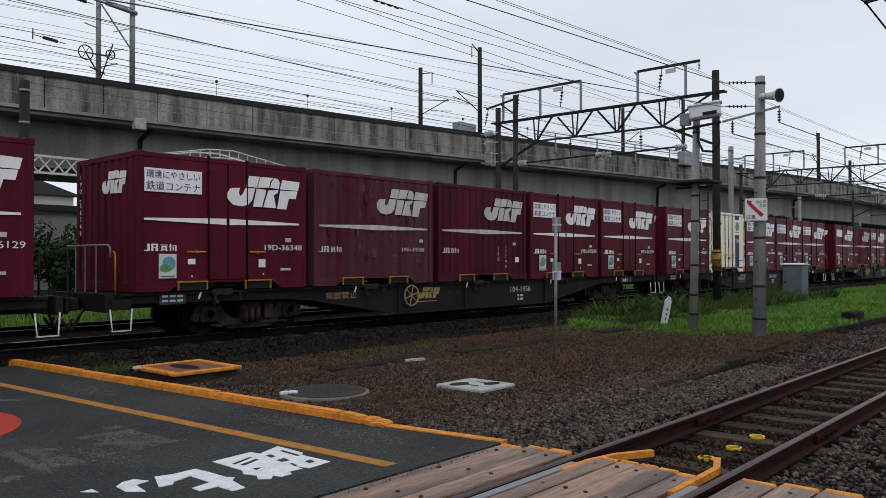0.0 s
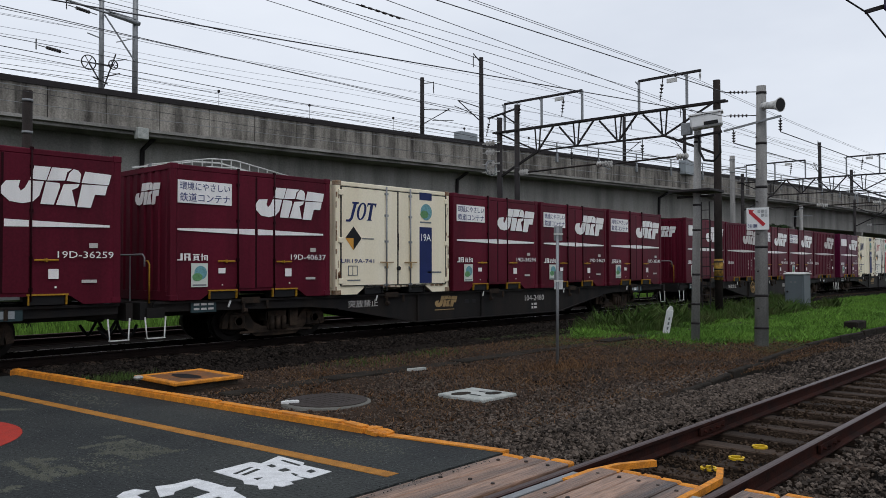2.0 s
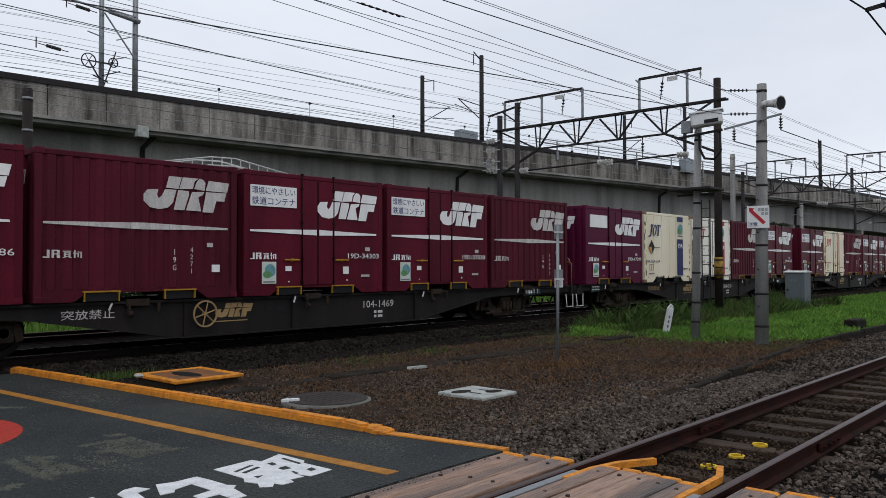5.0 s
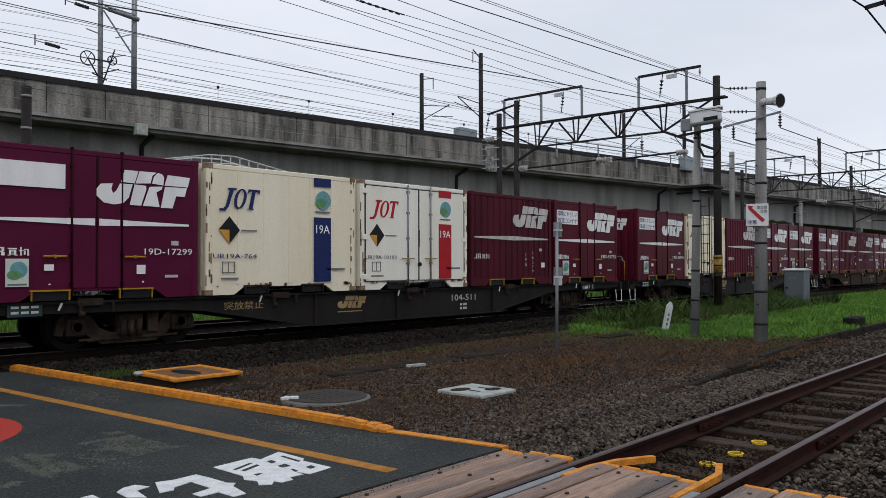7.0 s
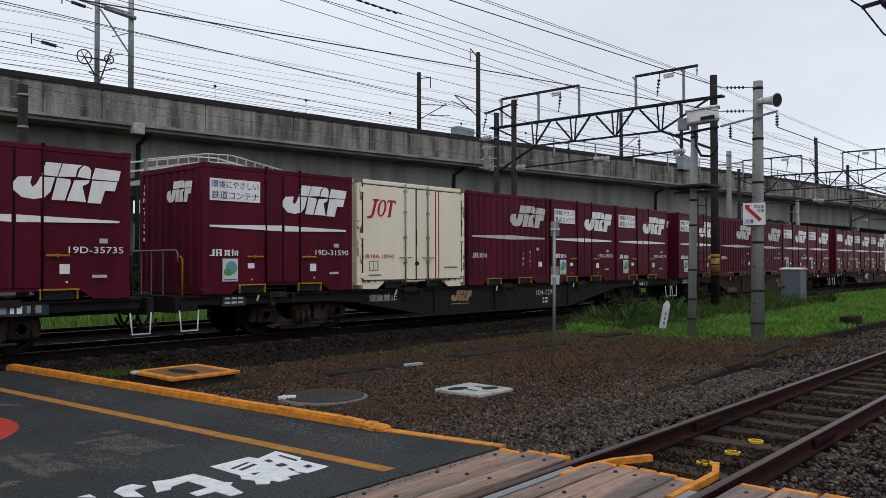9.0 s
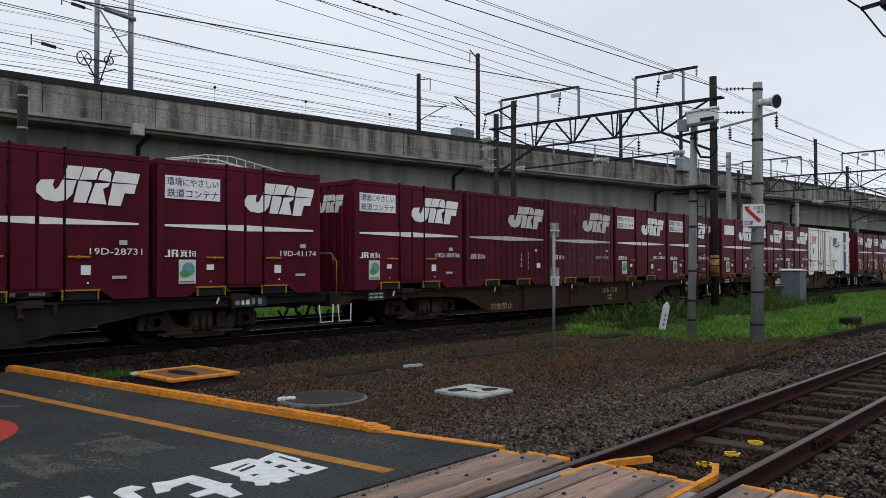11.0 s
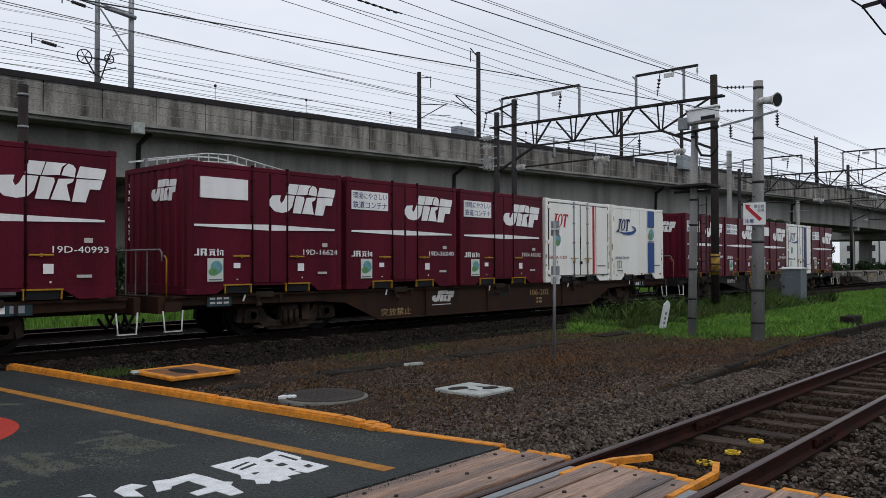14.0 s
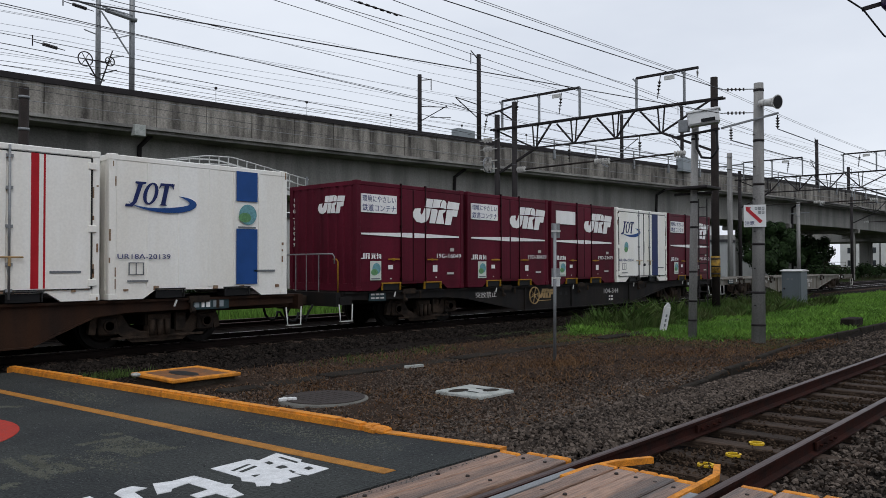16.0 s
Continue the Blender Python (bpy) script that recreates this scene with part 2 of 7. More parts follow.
PALE_CONCRETE = mat("pale_concrete", (0.42, 0.43, 0.41), 0.85, vary=0.2, scale=5, fine=40, bump=0.15, alt=(0.27, 0.29, 0.27))
CABINET = mat("grey_cabinet_paint", (0.27, 0.3, 0.32), 0.5, vary=0.12, scale=2, bump=0.03, streak=True)
PLASTIC_WHITE = mat("white_enamel", (0.72, 0.73, 0.73), 0.4, vary=0.08, scale=3, bump=0.02)
SIGN_RED = mat("sign_red", (0.42, 0.025, 0.035), 0.45, vary=0.08, bump=0)
SIGN_GREY = mat("sign_grey_print", (0.16, 0.17, 0.18), 0.5, vary=0.08, bump=0)
WALL_WHITE = mat("white_house_wall", (0.62, 0.62, 0.60), 0.8, vary=0.1, scale=0.5, bump=0.03)
WALL_GREY = mat("grey_shed_wall", (0.36, 0.37, 0.37), 0.75, vary=0.1, scale=0.5, bump=0.03)
ROOF_DARK = mat("dark_roof", (0.05, 0.05, 0.055), 0.7, vary=0.2, bump=0.1)
GLASS = mat("window_glass", (0.03, 0.035, 0.04), 0.08, vary=0.1, bump=0, spec=0.5)

# ---- mesh helpers ----
def box(bm, x0, x1, y0, y1, z0, z1):
    v = [bm.verts.new(p) for p in ((x0, y0, z0), (x1, y0, z0), (x1, y1, z0), (x0, y1, z0), (x0, y0, z1), (x1, y0, z1), (x1, y1, z1), (x0, y1, z1))]
    for f in ((3, 2, 1, 0), (4, 5, 6, 7), (0, 1, 5, 4), (1, 2, 6, 5), (2, 3, 7, 6), (3, 0, 4, 7)):
        bm.faces.new([v[i] for i in f])
    return bm


def bevel_box(bm, x0, x1, y0, y1, z0, z1, r=0.01):
    b2 = bmesh.new()
    box(b2, x0, x1, y0, y1, z0, z1)
    bmesh.ops.bevel(b2, geom=list(b2.edges), offset=r, segments=1, affect="EDGES")
    me = bpy.data.meshes.new("tmp")
    b2.to_mesh(me)
    b2.free()
    bm.from_mesh(me)
    bpy.data.meshes.remove(me)
    return bm


def rod(bm, a, b, r0, r1=None, n=8, cap=True):
    """A tapered round bar from a to b."""
    a, b = Vector(a), Vector(b)
    r1 = r0 if r1 is None else r1
    d = (b - a).normalized()
    s = d.orthogonal().normalized()
    q = d.cross(s)
    ra, rb = [], []
    for i in range(n):
        c = math.cos(2 * math.pi * i / n) * s + math.sin(2 * math.pi * i / n) * q
        ra.append(bm.verts.new(a + c * r0))
        rb.append(bm.verts.new(b + c * r1))
    for i in range(n):
        f = bm.faces.new((ra[i], ra[(i + 1) % n], rb[(i + 1) % n], rb[i]))
        f.smooth = n > 6
    if cap:
        bm.faces.new(ra[::-1])
        bm.faces.new(rb)
    return bm


def bar(bm, a, b, w, h=None):
    """A square bar from a to b."""
    a, b = Vector(a), Vector(b)
    h = h or w
    d = (b - a).normalized()
    up = Vector((0, 0, 1)) if abs(d.z) < 0.95 else Vector((1, 0, 0))
    s = d.cross(up).normalized() * w / 2
    q = d.cross(s).normalized() * h / 2
    ra = [bm.verts.new(a + s * i + q * j) for i, j in ((-1, -1), (1, -1), (1, 1), (-1, 1))]
    rb = [bm.verts.new(b + s * i + q * j) for i, j in ((-1, -1), (1, -1), (1, 1), (-1, 1))]
    for i in range(4):
        bm.faces.new((ra[i], ra[(i + 1) % 4], rb[(i + 1) % 4], rb[i]))
    bm.faces.new(ra[::-1])
    bm.faces.new(rb)
    return bm


def polyline(bm, pts, r, n=6):
    """One continuous bent tube through the points."""
    pts = [Vector(p) for p in pts]
    rings = []
    side = None
    for i, p in enumerate(pts):
        d = (pts[min(i + 1, len(pts) - 1)] - pts[max(i - 1, 0)]).normalized()
        side = d.orthogonal().normalized() if side is None else (side - d * side.dot(d)).normalized()
        q = d.cross(side)
        rings.append([bm.verts.new(p + (math.cos(2 * math.pi * k / n) * side + math.sin(2 * math.pi * k / n) * q) * r) for k in range(n)])
    for a, b in zip(rings, rings[1:]):
        for k in range(n):
            bm.faces.new((a[k], a[(k + 1) % n], b[(k + 1) % n], b[k])).smooth = True
    bm.faces.new(rings[0][::-1])
    bm.faces.new(rings[-1])
    return bm


def prism(bm, pts, y0, y1, flat="xz"):
    """A polygon in the xz (or xy) plane given a thickness."""
    def put(p, d):
        return (p[0], d, p[1]) if flat == "xz" else (p[0], p[1], d)
    a = [bm.verts.new(put(p, y0)) for p in pts]
    b = [bm.verts.new(put(p, y1)) for p in pts]
    bm.faces.new(a)
    bm.faces.new(b[::-1])
    k = len(pts)
    for i in range(k):
        bm.faces.new((a[i], b[i], b[(i + 1) % k], a[(i + 1) % k]))
    return bm


def ring(bm, c, r, t, axis="z", n=24):
    """A torus of square section."""
    rows = []
    for i in range(n):
        a = 2 * math.pi * i / n
        row = []
        for dr, dz in ((-t, -t), (t, -t), (t, t), (-t, t)):
            x, y = (r + dr) * math.cos(a), (r + dr) * math.sin(a)
            p = (x, y, dz) if axis == "z" else (x, dz, y)
            row.append(bm.verts.new(Vector(c) + Vector(p)))
        rows.append(row)
    for i in range(n):
        for j in range(4):
            bm.faces.new((rows[i][j], rows[(i + 1) % n][j], rows[(i + 1) % n][(j + 1) % 4], rows[i][(j + 1) % 4]))
    return bm


def disc(c, r, n=20, sx=1.0, sy=1.0):
    return [(c[0] + r * sx * math.cos(2 * math.pi * i / n), c[1] + r * sy * math.sin(2 * math.pi * i / n)) for i in range(n)]


def mesh_of(bm, name, material):
    bmesh.ops.recalc_face_normals(bm, faces=bm.faces)
    me = bpy.data.meshes.new(name)
    bm.to_mesh(me)
    bm.free()
    for m in (material if isinstance(material, (list, tuple)) else [material]):
        me.materials.append(m)
    return me


def part(name, bm, material, parent, label=""):
    """One mesh object under a thing or a part."""
    ob = new(name, bm if isinstance(bm, bpy.types.Mesh) else mesh_of(bm, name, material))
    ob.parent = parent
    if label:
        tagged(ob, label)
    return ob


def thing(name, label, category, group="", kind="", bm=None, material=None, at=None):
    ob = new(name, mesh_of(bm, name, material) if bm else None)
    if at is not None:
        ob.matrix_basis = at
    return tagged(ob, label, category, group, kind)


def raw(name, verts, faces, material):
    me = bpy.data.meshes.new(name)
    me.from_pydata(verts, [], faces)
    me.materials.append(material)
    return me


B = bmesh.new

# ---- writing, made once as flat meshes ----
WORDS = {}


def letters(words):
    made = {}
    for w in words:
        cu = bpy.data.curves.new("writing", "FONT")
        cu.body, cu.size, cu.align_x, cu.extrude = w, 1.0, "LEFT", 0.002
        cu.resolution_u = 2
        made[w] = new("writing", cu)
    bpy.context.view_layer.update()
    dg = bpy.context.evaluated_depsgraph_get()
    for w, ob in made.items():
        WORDS[w] = bpy.data.meshes.new_from_object(ob.evaluated_get(dg))
    for ob in made.values():
        cu = ob.data
        bpy.data.objects.remove(ob)
        bpy.data.curves.remove(cu)


def write(word, parent, material, x0, x1, z0, z1, y=-0.012, name="writing", rot=None, stack=False):
    """Put a word on the plane y of its thing, between x0..x1 and z0..z1."""
    me = WORDS[word].copy()
    co = np.empty(len(me.vertices) * 3, np.float32)
    me.vertices.foreach_get("co", co)
    co = co.reshape(-1, 3)
    lo, hi = co.min(0), co.max(0)
    s = np.maximum(hi - lo, 1e-4)
    if stack:
        mid, wide = (x0 + x1) / 2, min(x1 - x0, s[0] / s[1] * (z1 - z0))
        x0, x1 = mid - wide / 2, mid + wide / 2
    outp = np.empty_like(co)
    outp[:, 0] = x0 + (co[:, 0] - lo[0]) / s[0] * (x1 - x0)
    outp[:, 2] = z0 + (co[:, 1] - lo[1]) / s[1] * (z1 - z0)
    outp[:, 1] = y - (co[:, 2] - lo[2])
    me.vertices.foreach_set("co", outp.reshape(-1))
    me.materials.clear()
    me.materials.append(material)
    me.update()
    ob = new(name, me)
    ob.parent = parent
    return ob


# ---- ground ----
def border_y(x):
    """Line of the border between the raised soil and the front track's ballast."""
    return float(np.interp(x, (5, 9, 10.5, 12.4, 16, 19.2, 24, 45), (4.70, 4.72, 4.74, 4.93, 5.32, 5.52, 5.42, 5.3)))


def gz(x, y):
    """Height of the soil."""
    z = -0.12
    if y < 6 and x > 5.4:
        d = y - border_y(x) + 0.03
        z = -0.25 if d < 0 and x > 10 else -0.12 + 0.13 * min(0, max(-1, d / 0.7))
    if y > 12.0:
        z = -0.16
    return z


def build_ground():
    bm = B()
    xs = [-3000, -400, -60, -20, -5, 0] + [0.6 * i for i in range(1, 60)] + [40, 46, 55, 70, 90, 120, 200, 500, 3000]
    ys = [-3000, -400, -60, -20, -5, 0, 0.8, 1.6, 2.4, 3.2, 4.0] + [4.15 + 0.1 * i for i in range(17)] + [5.9 + 0.6 * i for i in range(11)] + [12.4, 12.9, 14, 16, 18, 20, 24, 30, 40, 60, 120, 400, 3000]
    grid = [[bm.verts.new((x, y, gz(x, y) + (0.035 * noise.noise((x * 0.7, y * 0.7, 0)) if 5 < x < 60 and 5.9 < y < 12 else 0))) for y in ys] for x in xs]
    for i in range(len(xs) - 1):
        for j in range(len(ys) - 1):
            f = bm.faces.new((grid[i][j], grid[i + 1][j], grid[i + 1][j + 1], grid[i][j + 1]))
            cx, cy = (xs[i] + xs[i + 1]) / 2, (ys[j] + ys[j + 1]) / 2
            edge = 13.4 + 0.75 * (cy - 9.5) * (cy < 9.5) * -0.6 + 0.8 * noise.noise((cy, 3, 0))
            green = (cy > 16.5) or (border_y(cx) < cy < 12.2 and cx > edge + 1.0) or cy < -20 or abs(cx) > 150
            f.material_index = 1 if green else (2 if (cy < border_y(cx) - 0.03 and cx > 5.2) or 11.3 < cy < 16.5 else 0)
            f.smooth = True
    return thing("ground", "brown gravelly earth with worn soil and turf patches", "ground", kind="structure", bm=bm, material=[EARTH, TURF, BALLAST_BED])


ground = build_ground()


def road_edge(y):
    """The road's edge beside the tracks, slightly skew to them."""
    return 4.43 + (12.5 - y) * 0.092


def build_road():
    road = thing("road", "dark worn asphalt road before the level crossing", "road", kind="structure")
    b = B()
    prism(b, [(-7, 4.115), (5.33, 4.12), (road_edge(5.5), 5.5), (road_edge(12.55), 12.55), (-7, 12.55)], -0.3, 0.0, "xy")
    part("asphalt_far", b, ASPHALT, road)
    b = B()
    prism(b, [(-7, -30), (5.6, -30), (5.6, 1.45), (-7, 1.45)], -0.3, 0.0, "xy")
    part("asphalt_near", b, ASPHALT, road)
    # painted marks
    b = B()
    n = 14
    pts = []
    for k in range(n + 1):
        y = 4.3 + (11.9 - 4.3) * k / n
        pts.append((4.19 - (y - 4.33) * 0.0875, y))
    prism(b, [(x - 0.065, y) for x, y in pts] + [(x + 0.065, y) for x, y in reversed(pts)], 0.0, 0.004, "xy")
    part("edge_line", b, ROAD_LINE, road, "faded orange painted line")
    b = B()
    prism(b, disc((1.85, 8.52), 1.14, 48, 1.0, 1.0), 0.0, 0.004, "xy")
    part("red_disc", b, ROAD_RED, road, "red painted road disc")
    # white lettering blocks of the crossing's road marking, too worn to read
    def stroke(pts, name="road_marking"):
        b = B()
        prism(b, pts, 0.0, 0.004, "xy")
        part(name, b, ROAD_WHITE, road, "worn white painted road lettering")
    for pts in ([(3.34, 5.42), (3.71, 5.45), (3.73, 5.35), (3.98, 5.45), (3.98, 5.11), (3.93, 5.06), (3.95, 4.73), (3.72, 4.70), (3.68, 4.86), (3.68, 4.73), (3.56, 4.74), (3.54, 4.67), (3.44, 4.67), (3.42, 4.74), (3.36, 4.68), (3.29, 4.74), (3.34, 4.83), (3.30, 4.94), (3.35, 5.03)],
                [(2.83, 5.36), (2.95, 5.32), (3.14, 5.33), (3.16, 5.16), (3.17, 4.96), (3.21, 4.91), (3.15, 4.85), (3.11, 4.63), (3.01, 4.63), (3.00, 4.80), (2.86, 4.80), (2.86, 4.90), (3.02, 4.93), (3.01, 5.18), (2.86, 5.14), (2.82, 5.08), (2.72, 5.09)],
                [(2.53, 5.33), (2.61, 5.40), (2.70, 5.41), (2.75, 5.29), (2.64, 5.26), (2.61, 5.06), (2.52, 5.16)],
                [(2.31, 5.39), (2.39, 5.39), (2.39, 5.29)]):
        stroke(pts)
    for pts in ([(3.40, 5.24), (3.59, 5.31), (3.62, 5.29), (3.41, 5.21)],
                [(3.43, 5.17), (3.61, 5.23), (3.61, 5.19), (3.43, 5.13)],
                [(3.72, 5.25), (3.77, 5.26), (3.76, 5.18), (3.71, 5.17)],
                [(3.89, 5.30), (3.92, 5.30), (3.91, 5.06), (3.88, 5.05)],
                [(3.69, 5.07), (3.77, 5.08), (3.76, 4.99), (3.69, 5.00)],
                [(3.82, 4.88), (3.88, 4.89), (3.87, 4.82), (3.81, 4.81)],
                [(3.70, 4.91), (3.72, 4.91), (3.71, 4.83), (3.68, 4.83)],
                [(3.43, 5.01), (3.49, 4.98), (3.42, 4.95)]):
        b = B()
        prism(b, pts, 0.004, 0.006, "xy")
        part("bare_gap", b, ASPHALT, road)
    return road


road = build_road()


def build_kerb():
    k = thing("kerb", "orange-painted raised concrete kerb, chipped at its end", "kerb", kind="structure")
    # stones end to end
    edge = 12.75
    i = 0
    while edge > 5.75:
        l = min(0.98, edge - 5.6)
        b = B()
        y0, y1 = edge - l + 0.006, edge
        xa, xb = road_edge(y1), road_edge(y0)
        w, h = 0.125, 0.075 + 0.004 * math.sin(i * 2.1)
        if edge - l < 5.75:
            h0 = 0.06
        else:
            h0 = h
        pts = [(xa - 0.01, y1, h), (xa + w, y1, h), (xb + w, y0, h0), (xb - 0.01, y0, h0)]
        top = [b.verts.new(p) for p in pts]
        low = [b.verts.new(p) for p in ((xa - 0.025, y1, -0.2), (xa + w + 0.01, y1, -0.2), (xb + w + 0.01, y0, -0.2), (xb - 0.025, y0, -0.2))]
        b.faces.new(top)
        for a in range(4):
            b.faces.new((top[a], low[a], low[(a + 1) % 4], top[(a + 1) % 4]))
        bmesh.ops.recalc_face_normals(b, faces=b.faces)
        bmesh.ops.bevel(b, geom=[e for e in b.edges if all(v.co.z > 0 for v in e.verts)], offset=0.02, segments=2, affect="EDGES")
        part("kerb_stone", b, ROAD_ORANGE, k)
        edge -= l
        i += 1
    # low broken end and painted strip along the asphalt
    b = B()
    for j in range(26):
        y = 5.6 - 0.3 * random.random() ** 1.5
        x = road_edge(y) + 0.02 + random.uniform(-0.02, 0.12)
        s = random.uniform(0.02, 0.05)
        box(b, x - s, x + s, y - s, y + s, -0.1, 0.04 * (1 - (5.6 - y) / 0.4) + 0.01)
    part("broken_end", b, ROAD_ORANGE, k, "crumbled orange concrete")
    b = B()
    prism(b, [(road_edge(5.4), 5.45), (road_edge(5.4) + 0.13, 5.4), (5.42, 4.12), (5.33, 4.125)], -0.1, 0.012, "xy")
    part("painted_strip", b, ROAD_ORANGE, k)


build_kerb()


def rail_profile(w=0.066, h=0.153):
    return [(-0.061, 0), (0.061, 0), (0.061, 0.012), (0.012, 0.032), (0.009, 0.105), (w / 2, 0.118), (w / 2, h - 0.008), (w / 2 - 0.012, h), (-w / 2 + 0.012, h), (-w / 2, h - 0.008), (-w / 2, 0.118), (-0.009, 0.105), (-0.012, 0.032), (-0.061, 0.012)]


def rail(name, x0, x1, y0, y1, ztop, parent, topmat, side=RAIL_SIDE):
    prof = rail_profile()
    b = B()
    a = [b.verts.new((x0, y0 + p, ztop - 0.153 + q)) for p, q in prof]
    c = [b.verts.new((x1, y1 + p, ztop - 0.153 + q)) for p, q in prof]
    k = len(prof)
    for i in range(k):
        f = b.faces.new((a[i], a[(i + 1) % k], c[(i + 1) % k], c[i]))
        f.material_index = 1 if i in (6, 7, 8) else 0
    b.faces.new(a[::-1])
    b.faces.new(c)
    return part(name, mesh_of(b, name, [side, topmat]), None, parent)


# track in front, crossed by the road
NEAR_Y = (2.275, 3.405)
near_track = thing("railway_track", "rusty single railway track on wooden sleepers in ballast", "track", kind="structure")
for y in NEAR_Y:
    rail("rail", -25, 7.9, y, y, 0.0, near_track, RAIL_DULL)
    rail("rail", 7.91, 260, y, y, 0.0, near_track, RAIL_DULL)
    b = B()
    for s in (-1, 1):
        box(b, 7.6, 8.2, y + s * 0.034 - 0.012, y + s * 0.034 + 0.012, -0.115, -0.045)
        for dx in (0.08, 0.22, 0.38, 0.52):
            rod(b, (7.6 + dx, y + s * 0.03, -0.08), (7.6 + dx, y + s * 0.075, -0.08), 0.014, n=6)
    part("fishplate", b, RAIL_SIDE, near_track, "bolted rusty rail joint plate")
sl = B()
bevel_box(sl, -0.11, 0.11, -1.02, 1.02, -0.14, 0, 0.012)
sleeper_me = mesh_of(sl, "sleeper", SLEEPER)
x = -24.0
xs_sleepers = []
while x < 130:
    if not -9 < x < 5.2:
        xs_sleepers.append(x)
    x += 0.62
for i, x in enumerate(xs_sleepers):
    ob = part("sleeper", sleeper_me, None, near_track)
    ob.matrix_basis = pose(x + random.uniform(-0.03, 0.03), 2.84 + random.uniform(-0.03, 0.03), -0.175 + random.uniform(-0.015, 0.008), 0, 0, random.uniform(-1.5, 1.5))

# track of the freight train
FAR_C, FAR_Z = 13.088 + 1.225, 0.12
far_track = thing("railway_track", "main line railway track with shiny rails under the freight train", "track", kind="structure")
for s in (-0.566, 0.566):
    rail("rail", -60, 300, FAR_C + s, FAR_C + s, FAR_Z, far_track, RAIL_TOP, RAIL_DARK)
b = B()
x = -30.0
while x < 160:
    bevel_box(b, x - 0.11, x + 0.11, FAR_C - 1.0, FAR_C + 1.0, FAR_Z - 0.30, FAR_Z - 0.155, 0.012)
    x += 0.62
ob = part("sleepers", b, SLEEPER, far_track)
tagged(ob, kind="stuff")
# second main line track behind it
for s in (-0.566, 0.566):
    rail("rail", -60, 300, 18.15 + s, 18.15 + s, FAR_Z - 0.02, far_track, RAIL_DULL, RAIL_DARK)


def bed(name, label, y0, y1, ztop, zlow, shoulder, x0=-60, x1=300):
    b = B()
    prof = [(y0 - shoulder, zlow), (y0, ztop), (y1, ztop), (y1 + shoulder, zlow)]
    rows = [[b.verts.new((x, y, z)) for y, z in prof] for x in (x0, x1)]
    for i in range(3):
        b.faces.new((rows[0][i], rows[0][i + 1], rows[1][i + 1], rows[1][i]))
    return thing(name, label, "ballast", kind="structure", bm=b, material=BALLAST_BED)


bed("ballast_bed", "near-black ballast bed of the main line", FAR_C - 1.7, 18.15 + 1.6, FAR_Z - 0.2, -0.22, 0.55)

# ---- elevated railway behind: girder, slab and parapet of panels ----
VT = 9.3


def via_y(x):
    x = min(max(x, -15), 118)
    return 1.85e-5 * x ** 3 - 2.8156e-3 * x ** 2 - 2.5252e-2 * x + 34.37


def via_strip(bm, x0, x1, d0, d1, z0, z1, step=4.0):
    """A long box that follows the line of the viaduct, d0..d1 metres behind its face."""
    k = max(1, int((x1 - x0) / step))
    rows = []
    for i in range(k + 1):
        x = x0 + (x1 - x0) * i / k
        y = via_y(x)
        rows.append([bm.verts.new(p) for p in ((x, y + d0, z0), (x, y + d1, z0), (x, y + d1, z1), (x, y + d0, z1))])
    for r, s in zip(rows, rows[1:]):
        for j in range(4):
            bm.faces.new((r[j], r[(j + 1) % 4], s[(j + 1) % 4], s[j]))
    bm.faces.new(rows[0][::-1])
    bm.faces.new(rows[-1])


viaduct = thing("viaduct", "weathered grey concrete railway viaduct with panelled parapet", "viaduct", kind="structure")
b = B()
via_strip(b, -40, 175, 0.12, 9.5, 7.55, 7.95)
part("deck_slab", b, CONCRETE, viaduct)
b = B()
via_strip(b, -40, 175, 1.5, 8.0, 5.55, 7.55)
part("girder", b, CONCRETE, viaduct)
b = B()
via_strip(b, -40, 175, -0.10, 0.20, 7.70, 7.84)
part("edge_ledge", b, CONCRETE, viaduct)
b = B()
via_strip(b, -40, 175, -0.06, 0.22, VT - 0.17, VT + 0.08)
part("coping", b, STEEL_DARK, viaduct, "dark parapet coping")
b = B()
via_strip(b, -40, 175, 9.3, 9.5, 7.9, VT - 0.1)
part("back_parapet", b, CONCRETE, viaduct)
# parapet panels
x = -20.0
while x < 125:
    w = 2.35
    b = B()
    y0, y1 = via_y(x + 0.02), via_y(x + w - 0.02)
    pts = [(x + 0.02, y0, 7.84), (x + w - 0.02, y1, 7.84), (x + w - 0.02, y1 + 0.18, 7.84), (x + 0.02, y0 + 0.18, 7.84)]
    lo = [b.verts.new(p) for p in pts]
    hi = [b.verts.new((p[0], p[1], VT)) for p in pts]
    b.faces.new(lo[::-1])
    b.faces.new(hi)
    for i in range(4):
        b.faces.new((lo[i], lo[(i + 1) % 4], hi[(i + 1) % 4], hi[i]))
    part("panel", b, CONCRETE_PANEL, viaduct)
    x += w
# piers
for x in (-14, -3, 8, 19, 30, 41, 52, 63, 79, 97, 116, 140):
    b = B()
    y = via_y(x)
    for d in (2.1, 6.6):
        w = 0.55 if x < 60 else 0.22
        bevel_box(b, x - w, x + w, y + d - w + 0.05, y + d + w, -0.5, 5.2, 0.06)
    bevel_box(b, x - w - 0.1, x + w + 0.1, y + 1.4, y + 8.1, 5.1 if x > 60 else 4.9, 5.56, 0.05)
    part("pier", b, CONCRETE, viaduct)
